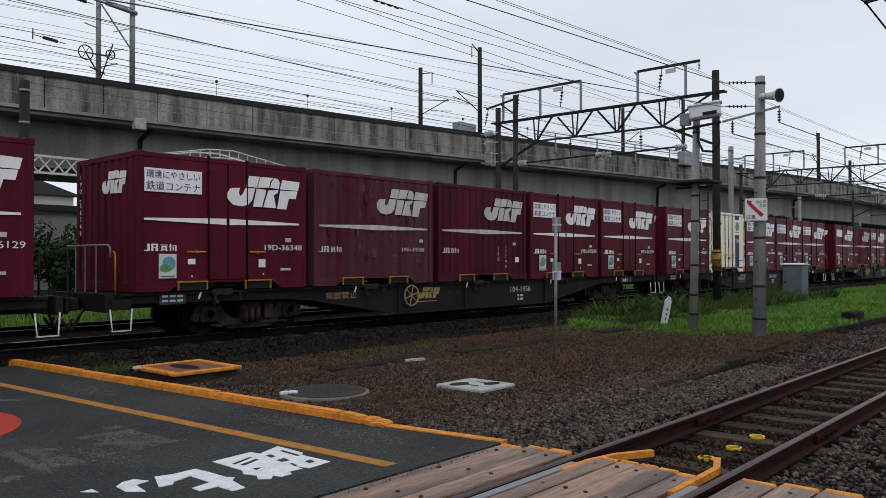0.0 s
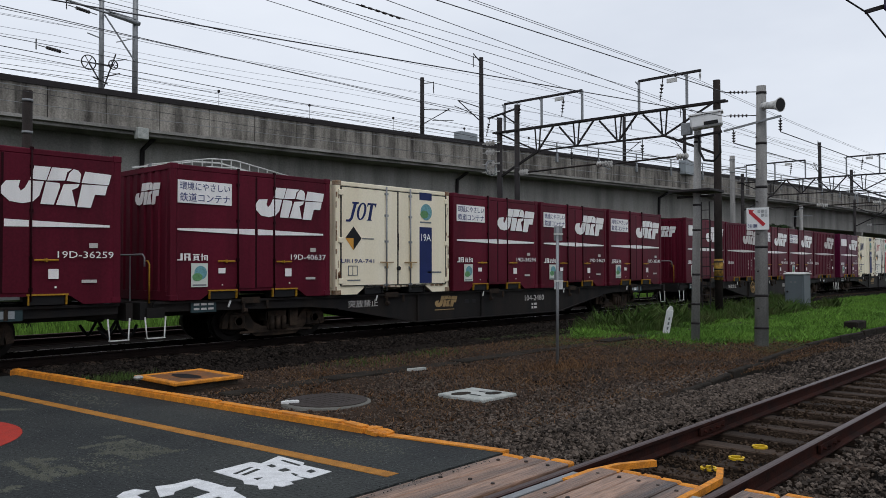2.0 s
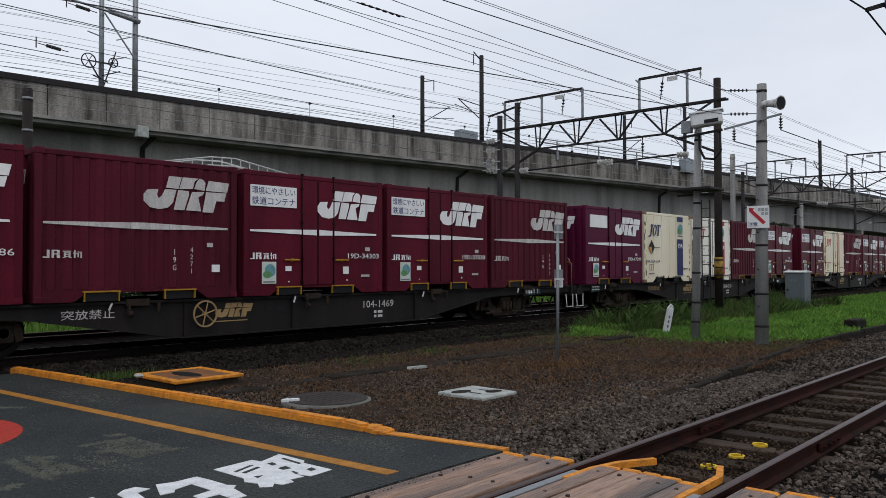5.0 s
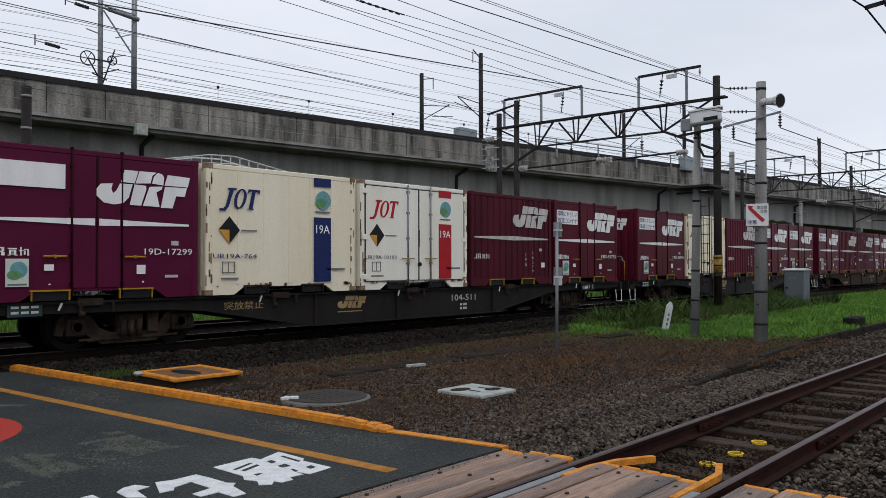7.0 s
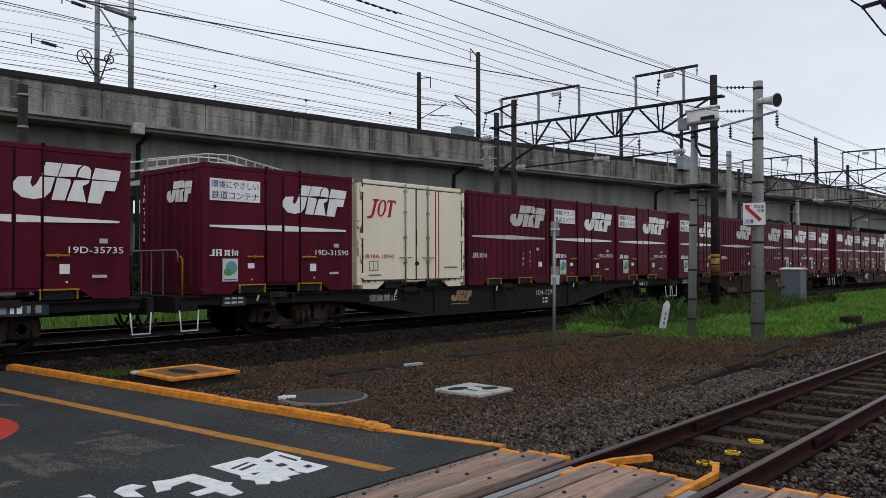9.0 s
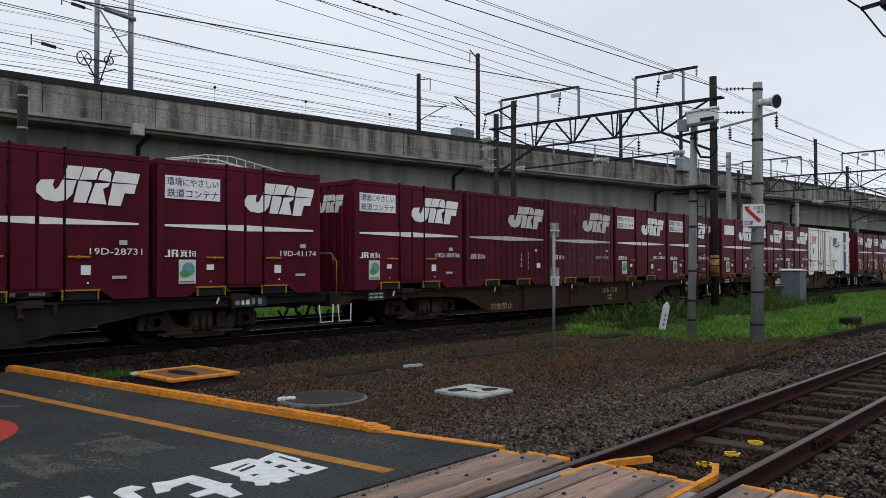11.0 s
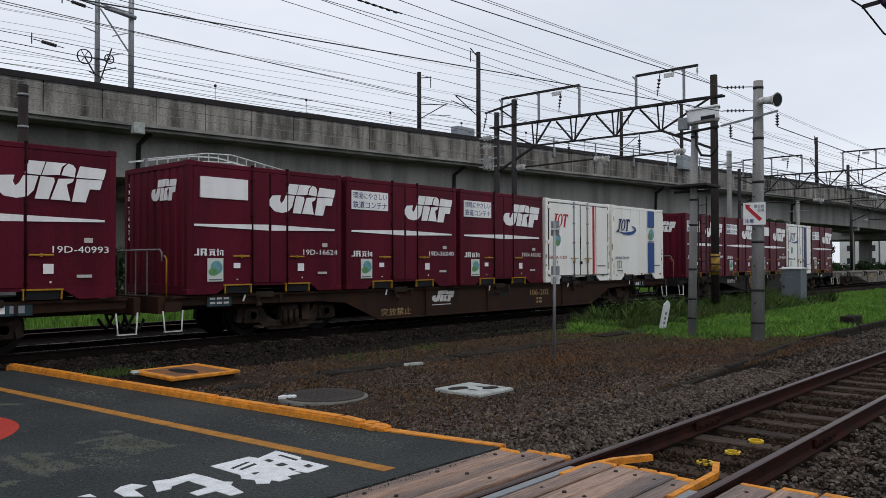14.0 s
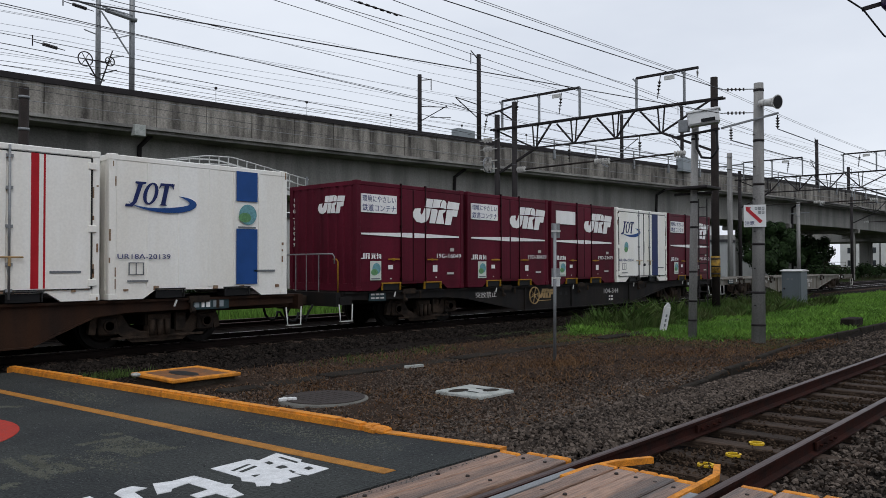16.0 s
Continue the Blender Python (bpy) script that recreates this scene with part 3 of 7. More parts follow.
# drain pipes, ledge boxes and brackets on the face
for x in (17.2, 36.5, 57.0, 79.0):
    b = B()
    y = via_y(x)
    polyline(b, [(x + 0.45, y + 0.6, 7.55), (x + 0.3, y + 1.35, 7.1), (x + 0.25, y + 1.38, 5.5), (x + 0.25, y + 1.38, 0)], 0.11, 8)
    part("drain_pipe", b, STEEL_DARK, viaduct, "black drain pipe")
for x in (16.75, 38.6, 61.0):
    b = B()
    y = via_y(x)
    bevel_box(b, x - 0.26, x + 0.26, y - 0.24, y + 0.1, 7.35, 7.85, 0.02)
    part("drain_box", b, PALE_CONCRETE, viaduct, "pale concrete drain box")
for i in range(13):
    x = 44 + i * 4.2
    b = B()
    y = via_y(x)
    box(b, x - 0.1, x + 0.1, y - 0.12, y + 0.05, 8.7, 9.28)
    bar(b, (x, y - 0.06, 9.2), (x, y - 0.06, 10.0), 0.07)
    part("fence_post", b, STEEL_GREY, viaduct)
b = B()
for z in (9.75, 10.0):
    k = 30
    pts = [(42 + 2.6 * i, via_y(42 + 2.6 * i) - 0.06, z) for i in range(k)]
    polyline(b, pts, 0.035, 5)
part("fence_rail", b, STEEL_GREY, viaduct)

# border of the raised soil along the front track
border = thing("border_kerb", "old dark concrete border between soil and ballast", "kerb", kind="structure")
x = 9.0
while x < 70:
    b = B()
    w = random.uniform(0.75, 1.25)
    ya, yb = border_y(x), border_y(x + w)
    lift = -0.18 if x < 9.5 else -0.11 if x < 11 else -0.07
    top = lift + random.uniform(-0.025, 0.02)
    tilt = random.uniform(-0.03, 0.03)
    bevel_box(b, 0.01, w - 0.01, -0.05, 0.05, -0.38, top, 0.018)
    ob = part("border_stone", b, KERB_STONE, border)
    ob.matrix_basis = Matrix.Translation((x, ya, 0)) @ Matrix.Rotation(math.atan2(yb - ya, w) + tilt, 4, "Z")
    x += w

# dark wall added across the road behind the camera, unseen, blocks low skylight
b = B()
for k in range(24):
    x = -75 + 7.5 * k
    h = 6.5 + 2.2 * math.sin(k * 2.7) + 1.3 * math.sin(k * 5.1)
    box(b, x, x + 7.5, -31, -30, -0.5, h)
thing("backdrop", "plain dark wall across the road, unseen, added to block low skylight", "backdrop", kind="structure", bm=b, material=BACK)

# ---- freight train ----
SIDE_Y, DECK, PITCHX, CL, CW, CH = 13.088, 1.0, 3.874, 3.715, 2.45, 2.5
CARS = (-87.18, -66.28, -45.93, -24.67, -4.41, 16.21, 36.41, 56.96, 78.07, 98.92)
# container kinds by car: D labelled, B blank label, R ribbed, W weathered ribbed, J.. white or cream boxes
PATCH_PALE = mat("pale_pink_patch", (0.12, 0.058, 0.062), 0.6, vary=0.2, bump=0.02, spec=0.1)
LOADS = [
    [None, None, None, ("D", "35082"), ("D", "36129")],
    [("D", "36348"), ("W", "19F-1938"), ("R", "17790"), ("D", "39235"), ("D", "36259")],
    [("D", "40637"), ("J1", "UR19A-741"), ("D", "34294"), ("D", "24629"), ("D", "38246")],
    [("B", "8386"), ("R", "4271"), ("D", "34303"), ("D", "37030"), ("R", "16895")],
    [("P", "17299"), ("J2", "UR19A-764"), ("J3", "UR19A-10103"), ("R", "16379"), ("D", "35735")],
    [("D", "31590"), ("J4", "UR18A-10743"), ("R", "4101"), ("D", "28731"), ("D", "41174")],
    [("D", "30736"), ("R", "5162"), ("W", "18F-728"), ("D", "35860"), ("D", "40993")],
    [("B", "16624"), ("D", "36040"), ("D", "16202"), ("J5", "UR18A-11237"), ("J6", "UR18A-20139")],
    [("D", "16049"), ("D", "38439"), ("B", "23479"), ("J7", "UR18A-21034"), ("D", "31722")],
    [None] * 5,
]
CAR_MARK = ["104-1007", "104-1956", "104-2480", "104-1469", "104-511", "104-1299", "106-718", "106-202", "104-344", "104-860"]


def series(s):
    """The container class written before its number."""
    return "19G-" if s in ("8386", "16049") else "19D-"


ECO1, ECO2 = "環境にやさしい", "鉄道コンテナ"
words = {ECO1, ECO2, "突放禁止", "19A", *CAR_MARK}
for row in LOADS:
    for c in row:
        if c:
            k, s = c
            words.add(s if k[0] in "JW" else series(s) + s)
            if k == "R":
                words.update(["19G", s])
for c in "0123456789DGF-":
    words.add(c)
letters(sorted(words))


def logo(bm, x0, z0, w, h, y=-0.011, t=0.006):
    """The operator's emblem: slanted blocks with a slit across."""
    shapes = [
        [(0.0, 0.24), (0.0, 0.42), (0.04, 0.57), (0.16, 0.60), (0.145, 0.44), (0.165, 0.33), (0.2, 0.42), (0.235, 0.61), (0.365, 0.615), (0.325, 0.24), (0.27, 0.08), (0.18, 0.02), (0.07, 0.06)],
        [(0.245, 0.66), (0.28, 1.0), (0.425, 1.0), (0.385, 0.645)],
        [(0.335, 0.03), (0.385, 0.615), (0.505, 0.60), (0.51, 0.50), (0.455, 0.03)],
        [(0.395, 0.645), (0.437, 1.0), (0.62, 1.0), (0.575, 0.90), (0.555, 0.68)],
        [(0.572, 0.68), (0.595, 0.88), (0.635, 1.0), (0.68, 0.97), (0.705, 0.88), (0.695, 0.65)],
        [(0.475, 0.03), (0.545, 0.58), (0.69, 0.615), (0.675, 0.52), (0.62, 0.44), (0.655, 0.02)],
        [(0.71, 0.65), (0.745, 0.96), (1.0, 0.93), (0.975, 0.645)],
        [(0.67, 0.0), (0.715, 0.61), (0.965, 0.625), (0.94, 0.36), (0.84, 0.36), (0.80, 0.0)],
    ]
    for s in shapes:
        prism(bm, [(x0 + a * w, z0 + b * h) for a, b in s], y, y - t)
    return bm


def name_blocks(bm, x0, z0, w, h, y=-0.011):
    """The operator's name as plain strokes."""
    for a, b, c, d in ((0.0, 0.0, 0.10, 0.16), (0.10, 0.0, 0.17, 1.0), (0.22, 0, 0.28, 1), (0.28, 0.84, 0.42, 1), (0.36, 0.5, 0.42, 0.84), (0.28, 0.42, 0.40, 0.56), (0.35, 0, 0.43, 0.42),
                       (0.50, 0.78, 0.72, 0.9), (0.53, 0.2, 0.58, 0.7), (0.65, 0.2, 0.70, 0.7), (0.58, 0.58, 0.65, 0.7), (0.58, 0.38, 0.65, 0.47), (0.53, 0.12, 0.70, 0.22), (0.50, 0, 0.57, 0.1), (0.66, 0, 0.73, 0.1),
                       (0.79, 0, 0.83, 1), (0.76, 0.55, 0.87, 0.65), (0.88, 0.7, 1.0, 0.8), (0.96, 0.0, 1.0, 0.7), (0.88, 0.1, 0.92, 0.6)):
        box(bm, x0 + a * w, x0 + c * w, y - 0.005, y, z0 + b * h, z0 + d * h)
    return bm


def brand_blocks(bm, x0, z0, w, h, y=-0.011):
    """The lessor's emblem: a hook, a ring and a tee, leaning."""
    def P(pts):
        prism(bm, [(x0 + (a + 0.12 * b) * w / 1.1, z0 + b * h) for a, b in pts], y, y - 0.005)
    P([(0.0, -0.12), (0.0, 0.0), (0.09, 0.0), (0.14, 0.1), (0.17, 0.88), (0.10, 0.92), (0.10, 1.0), (0.34, 1.0), (0.34, 0.92), (0.27, 0.88), (0.23, 0.08), (0.16, -0.12)])
    k = 18
    for i in range(k):
        a0, a1 = 2 * math.pi * i / k, 2 * math.pi * (i + 1) / k
        P([(0.50 + 0.165 * math.cos(a0), 0.5 + 0.5 * math.sin(a0)), (0.50 + 0.165 * math.cos(a1), 0.5 + 0.5 * math.sin(a1)), (0.50 + 0.085 * math.cos(a1), 0.5 + 0.42 * math.sin(a1)), (0.50 + 0.085 * math.cos(a0), 0.5 + 0.42 * math.sin(a0))])
    P([(0.66, 0.74), (0.67, 1.0), (1.0, 1.0), (1.0, 0.74), (0.95, 0.88), (0.88, 0.9), (0.89, 0.07), (0.94, 0.0), (0.74, 0.0), (0.79, 0.07), (0.78, 0.9), (0.71, 0.88)])
    return bm


def corrugated(b, a0, a1, n, fix, out, z0, z1, share, axis):
    """One sheet folded into n upright ribs between a0 and a1; fix is its plane, out the rib's way."""
    w = (a1 - a0) / n
    prof = [(a0, 0.0)]
    for i in range(n):
        t = a0 + i * w
        prof += [(t + w * (1 - share) * 0.3, 0.0), (t + w * (1 - share) * 0.5, out), (t + w * (share + (1 - share) * 0.5), out), (t + w * (share + (1 - share) * 0.7), 0.0)]
    prof.append((a1, 0.0))
    def P(t, d, z):
        return (t, fix + d, z) if axis == "x" else (fix + d, t, z)
    lo = [b.verts.new(P(t, d, z0)) for t, d in prof]
    hi = [b.verts.new(P(t, d, z1)) for t, d in prof]
    for i in range(len(prof) - 1):
        b.faces.new((lo[i], lo[i + 1], hi[i + 1], hi[i]))
    return b


def shell(c, paint, ribs=0):
    """Container carcass in its parts; the near side lies in y=0."""
    b = B()
    box(b, 0.05, CL - 0.05, 0.037, CW - 0.037, 0.16, CH - 0.05)
    part("body", b, paint, c)
    for x0 in (0.0, CL - 0.13):
        for y0 in (0.0, CW - 0.13):
            b = B()
            bevel_box(b, x0, x0 + 0.13, y0, y0 + 0.13, 0.0, CH, 0.015)
            part("corner_post", b, paint, c)
    for y0 in (0.004, CW - 0.09):
        b = B()
        bevel_box(b, 0.13, CL - 0.13, y0, y0 + 0.086, CH - 0.10, CH - 0.004, 0.012)
        part("top_rail", b, paint, c)
        b = B()
        prism(b, [(0.13, 0.0), (0.13, 0.215), (CL - 0.13, 0.215), (CL - 0.13, 0.0), (CL - 0.62, 0.0), (CL - 0.84, 0.145), (0.84, 0.145), (0.62, 0.0)], y0 + 0.010, y0 + 0.086)
        part("bottom_rail", b, paint, c)
    for x0 in (0.004, CL - 0.09):
        b = B()
        box(b, x0, x0 + 0.086, 0.13, CW - 0.13, CH - 0.10, CH - 0.004)
        part("end_top_rail", b, paint, c)
        b = B()
        box(b, x0, x0 + 0.086, 0.13, CW - 0.13, 0.0, 0.17)
        part("end_bottom_rail", b, paint, c)
    b = B()
    prism(b, [(0.05, CH - 0.06), (CL / 2, CH + 0.012), (CL - 0.05, CH - 0.06)], 0.10, CW - 0.10)
    part("roof", b, paint, c)
    for x0, s in ((0.046, -1), (CL - 0.046, 1)):
        b = B()
        corrugated(b, 0.13, CW - 0.13, 8, x0, s * 0.032, 0.17, CH - 0.10, 0.45, "y")
        part("end_wall", b, paint, c)
    b = B()
    if ribs:
        corrugated(b, 0.13, CL - 0.13, ribs, 0.034, -0.030, 0.215, CH - 0.10, 0.45, "x")
    else:
        box(b, 0.13, CL - 0.13, 0.012, 0.0365, 0.215, CH - 0.10)
    part("side_wall", b, paint, c)


def castings(parent, m):
    for x0 in (-0.006, CL - 0.154):
        for z0 in (-0.004, CH - 0.10):
            b = B()
            bevel_box(b, x0, x0 + 0.16, -0.006, 0.15, z0, z0 + 0.11, 0.012)
            part("corner_casting", b, m, parent)


def pockets(parent, m, xs=(0.79, 2.22), w=0.60):
    for x0 in xs:
        b = B()
        for a in ((x0, x0 + 0.014, -0.03, 0.16), (x0 + w - 0.014, x0 + w, -0.03, 0.16), (x0 - 0.02, x0 + w + 0.02, 0.155, 0.18)):
            box(b, a[0], a[1], -0.022, 0.03, max(a[2], 0.005), a[3])
        p = part("fork_pocket", b, m, parent, "yellow-edged fork pocket")
        b = B()
        box(b, x0 + 0.03, x0 + w - 0.03, 0.02, 0.3, 0.005, 0.15)
        part("pocket_mouth", b, BLACK, p)


def plates(parent, spots):
    for x0, x1, z0, z1, m in spots:
        b = B()
        box(b, x0, x1, -0.014, -0.008, z0, z1)
        part("notice", b, m, parent)


def poster(parent, x0, z0, w=0.34, h=0.44, y=-0.016):
    b = B()
    box(b, x0, x0 + w, y, y + 0.008, z0, z0 + h)
    p = part("poster", b, POSTER_PALE, parent, "pale notice with a round green and blue emblem")
    b = B()
    prism(b, disc((x0 + w * 0.56, z0 + h * 0.60), w * 0.38, 18), y, y - 0.004)
    part("emblem", b, POSTER_BLUE, p)
    b = B()
    prism(b, disc((x0 + w * 0.36, z0 + h * 0.42), w * 0.26, 14, 1.2, 0.85), y - 0.004, y - 0.007)
    part("emblem", b, POSTER_GREEN, p)
    b = B()
    box(b, x0 + 0.03, x0 + w - 0.03, y - 0.004, y, z0 + h * 0.05, z0 + h * 0.11)
    part("printed_bar", b, SIGN_GREY, p)


def stripe(parent, m=DECAL):
    b = B()
    for a, c in ((0.13, 1.39), (1.43, 1.79), (1.86, 2.22), (2.27, 3.51)):
        def hw(x):
            return 0.018 + 0.042 * (1 - abs(x - 1.82) / 1.70)
        prism(b, [(a, 1.30 - hw(a)), (c, 1.30 - hw(c)), (c, 1.30 + hw(c)), (a, 1.30 + hw(a))], -0.008, -0.013)
    part("stripe", b, m, parent, "white tapered stripe")


def end_logo(parent, m=DECAL):
    """Emblem on the end wall that faces along the track."""
    b = B()
    logo(b, 0.0, 0.0, 0.95, 0.42, y=0.0, t=0.006)
    me = mesh_of(b, "end_emblem", m)
    ob = new("end_emblem", me)
    ob.parent = parent
    ob.matrix_basis = Matrix.Translation((0.012, 1.35, 1.78)) @ Matrix.Rotation(radians(-90), 4, "Z")
    return ob


def red_box(kind):
    """Maroon container: D labelled, B blank label, P purple blank; R and W ribbed."""
    paint = {"D": MAROON, "B": MAROON, "P": PURPLE, "R": WINE, "W": MAROON_OLD}[kind]
    label = {"D": "maroon steel freight container with white eco slogan label", "B": "maroon steel freight container with a blank white label",
             "P": "purplish maroon freight container with a blank white label", "R": "wine-red freight container with upright ribbed side",
             "W": "faded patchy maroon ribbed freight container"}[kind]
    c = thing("freight_container", label, "container", "containers on the train")
    ribbed = kind in "RW"
    shell(c, paint, 13 if ribbed else 0)
    castings(c, paint)
    dm = DECAL_GREY if ribbed else DECAL
    yo = -0.011 if not ribbed else -0.002
    b = B()
    logo(b, 1.81, 1.60, 1.72, 0.62, y=yo)
    part("emblem", b, dm, c, "white slanted block emblem")
    b = B()
    name_blocks(b, 0.13, 0.73, 0.62, 0.13, y=yo)
    part("operator_mark", b, dm, c)
    if not ribbed:
        stripe(c)
        for x0, x1 in ((1.43, 1.805), (1.845, 2.235)):
            b = B()
            bevel_box(b, x0, x1, -0.006, 0.02, 0.2, CH - 0.11, 0.004)
            part("side_door", b, paint, c)
        for x in (1.41, 2.255):
            b = B()
            rod(b, (x, -0.012, 0.06), (x, -0.012, CH - 0.03), 0.016, n=8)
            for z in (0.25, 0.75, 1.5, 2.2):
                box(b, x - 0.03, x + 0.03, -0.02, 0.014, z - 0.03, z + 0.03)
            part("lock_rod", b, MAROON_DARK, c)
        for x in (1.41, 2.255):
            b = B()
            box(b, x - 0.025, x + 0.025, -0.02, 0.02, CH - 0.03, CH + 0.02)
            part("roof_cleat", b, MAROON_DARK, c)
        for x0 in (0.96, 2.30):
            b = B()
            for d in (0, 0.20):
                rod(b, (x0 + d, -0.03, 0.72), (x0 + d + 0.17, -0.03, 0.72), 0.017, n=6)
            box(b, x0 + 0.17, x0 + 0.20, -0.04, 0.01, 0.69, 0.75)
            part("door_handle", b, YELLOW, c, "yellow door handle")
        if kind == "D":
            b = B()
            box(b, 0.14, 1.26, -0.014, 0.013, 1.79, 2.21)
            p = part("slogan_label", b, DECAL, c, "white slogan label with dark blue writing")
            write(ECO1, p, BLUE_TEXT, 0.17, 1.22, 2.03, 2.18, y=-0.0145)
            write(ECO2, p, BLUE_TEXT, 0.17, 1.22, 1.82, 1.98, y=-0.0145)
        else:
            b = B()
            box(b, 0.26, 1.30, -0.014, 0.013, 1.82, 2.22)
            part("blank_label", b, DECAL, c)
        poster(c, 0.41, 0.24)
        plates(c, [(0.98, 1.13, 0.49, 0.59, DECAL), (2.52, 2.68, 0.42, 0.58, DECAL), (3.17, 3.31, 0.93, 1.01, DECAL_GREY), (3.05, 3.3, 0.35, 0.40, DECAL_GREY), (1.05, 1.08, 0.26, 0.28, DECAL), (2.62, 2.65, 0.27, 0.30, DECAL)])
        b = B()
        box(b, 1.80, 1.85, -0.004, 0.014, 0.2, CH - 0.11)
        part("door_seal", b, MAROON_DARK, c)
    else:
        b = B()
        n = 14
        def hw(x):
            return 0.018 + 0.042 * (1 - abs(x - 1.82) / 1.70)
        for i in range(n):
            a, e = 0.13 + 3.38 * i / n, 0.13 + 3.38 * (i + 1) / n - 0.004
            prism(b, [(a, 1.30 - hw(a)), (e, 1.30 - hw(e)), (e, 1.30 + hw(e)), (a, 1.30 + hw(a))], yo, yo - 0.005)
        part("stripe", b, dm, c, "worn white tapered stripe")
        plates(c, [(3.06, 3.18, 0.95, 1.03, DECAL_GREY), (3.16, 3.33, 0.48, 0.62, DECAL)] if kind == "R" else [(3.22, 3.34, 0.98, 1.05, DECAL_GREY)])
        if kind == "W":
            for i in range(34):
                x0, z0 = random.uniform(0.3, 3.2), random.uniform(0.3, 2.3)
                b = B()
                box(b, x0, x0 + random.uniform(0.04, 0.15), 0.0, 0.006, z0, z0 + random.uniform(0.05, 0.22))
                part("paint_patch", b, random.choice((WINE, PURPLE, PATCH_PALE)), c, "repainted patch")
    pockets(c, YELLOW)
    end_logo(c)
    return c


def pale_box(kind):
    """White or cream refrigerated boxes with coloured bands."""
    cream = kind in ("J1", "J2", "J3", "J4")
    paint = PALE_BOX if kind == "J3" else CREAM_BOX if cream else WHITE_BOX
    doors = kind in ("J1", "J3", "J4", "J5", "J7")
    band = {"J1": NAVY, "J2": NAVY, "J3": RED_BAND, "J4": RED_BAND, "J5": RED_BAND, "J6": BLUE_BAND, "J7": NAVY}[kind]
    word = "cream" if cream else "white"
    col = "red" if band is RED_BAND else "blue"
    c = thing("freight_container", f"{word} insulated freight container with {col} band" + (" and side doors" if doors else " and plain side"), "container", "containers on the train")
    shell(c, paint)
    castings(c, RUST if cream else paint)
    if doors:
        for x0, x1 in ((0.16, 1.50), (1.53, 1.87), (1.90, 2.25), (2.28, 3.56)):
            b = B()
            bevel_box(b, x0, x1, -0.010, 0.02, 0.2, CH - 0.12, 0.008)
            part("door_leaf", b, paint, c)
        for x in (1.50, 2.29):
            b = B()
            rod(b, (x, -0.03, 0.06), (x, -0.03, CH - 0.03), 0.02, n=8)
            for z in (0.2, 0.6, 1.2, 1.8, 2.3):
                box(b, x - 0.05, x + 0.05, -0.04, 0.0, z - 0.025, z + 0.025)
            part("lock_rod", b, STEEL_GREY, c)
            b = B()
            rod(b, (x - 0.22, -0.05, 0.72), (x + 0.2, -0.05, 0.72), 0.014, n=6)
            rod(b, (x, -0.05, 0.72), (x, -0.05, 0.58), 0.02, n=6)
            part("door_handle", b, GOLD_DECAL, c)
        b = B()
        box(b, 1.868, 1.902, -0.016, 0.0, 0.2, CH - 0.12)
        part("door_seal", b, SEAM, c)
        b = B()
        box(b, 1.872, 1.90, -0.03, -0.012, 1.0, 1.4)
        rod(b, (1.89, -0.06, 0.58), (1.89, -0.01, 0.58), 0.05, n=8)
        part("latch", b, SEAM, c)
        for x, z in ((0.13, 2.25), (0.13, 1.2), (0.13, 0.3), (3.58, 2.25), (3.58, 1.2), (3.58, 0.3)):
            b = B()
            bevel_box(b, x - 0.07, x + 0.07, -0.03, 0.02, z - 0.06, z + 0.06, 0.01)
            part("hinge", b, paint, c)
        b = B()
        for a in ((0.14, 3.58, CH - 0.125, CH - 0.105), (0.14, 3.58, 0.19, 0.205)):
            box(b, a[0], a[1], -0.012, 0.02, a[2], a[3])
        box(b, 3.56, 3.585, -0.012, 0.02, 0.2, CH - 0.12)
        box(b, 0.135, 0.155, -0.012, 0.02, 0.2, CH - 0.12)
        part("door_gasket", b, SEAM, c)
    else:
        for x in (0.70, 1.31, 1.93, 2.46, 3.04):
            b = B()
            box(b, x - 0.02, x + 0.02, -0.004, 0.02, 0.2, CH - 0.11)
            part("side_rib", b, paint, c)
    y = -0.013
    def flat(x0, x1, z0, z1, m, name, lab=""):
        b = B()
        box(b, x0, x1, y - 0.004, y + 0.005, z0, z1)
        return part(name, b, m, c, lab)
    if kind in ("J1", "J2", "J3", "J6", "J7"):
        bx = {"J1": (2.62, 3.05), "J2": (2.55, 3.01), "J3": (2.60, 3.07), "J6": (2.50, 2.98), "J7": (2.50, 2.95)}[kind]
        if kind == "J7":
            flat(*bx, 0.2, 2.4, band, "colour_band")
        else:
            flat(*bx, 1.84 if kind == "J6" else 2.24, 2.42, band, "colour_band")
            flat(*bx, 0.22, 1.30 if kind == "J6" else 1.58, band, "colour_band")
            cx, cz = (bx[0] + bx[1]) / 2, (1.58 if kind == "J6" else 1.95)
            e = B()
            prism(e, disc((cx + 0.02, cz), 0.20, 22), y, y - 0.004)
            p = part("round_emblem", e, POSTER_BLUE, c)
            e = B()
            prism(e, disc((cx - 0.05, cz - 0.06), 0.12, 14, 1.2, 0.8), y - 0.004, y - 0.007)
            part("emblem_detail", e, POSTER_GREEN, p)
            e = B()
            box(e, cx - 0.2, cx + 0.2, y - 0.004, y, cz - 0.27, cz - 0.235)
            part("printed_bar", e, SIGN_GREY, p)
            if kind != "J6":
                write("19A", c, DECAL, bx[0] + 0.05, bx[1] - 0.04, 1.24, 1.42, y=y - 0.006)
    if kind in ("J4", "J5"):
        for a, e in (((2.61, 2.73), (2.80, 2.83)) if kind == "J5" else ((2.56, 2.60), (2.68, 2.71))):
            flat(a, e, 0.22, 2.38, band, "colour_band")
    ink = NAVY if band in (BLUE_BAND, NAVY) else RED_BAND
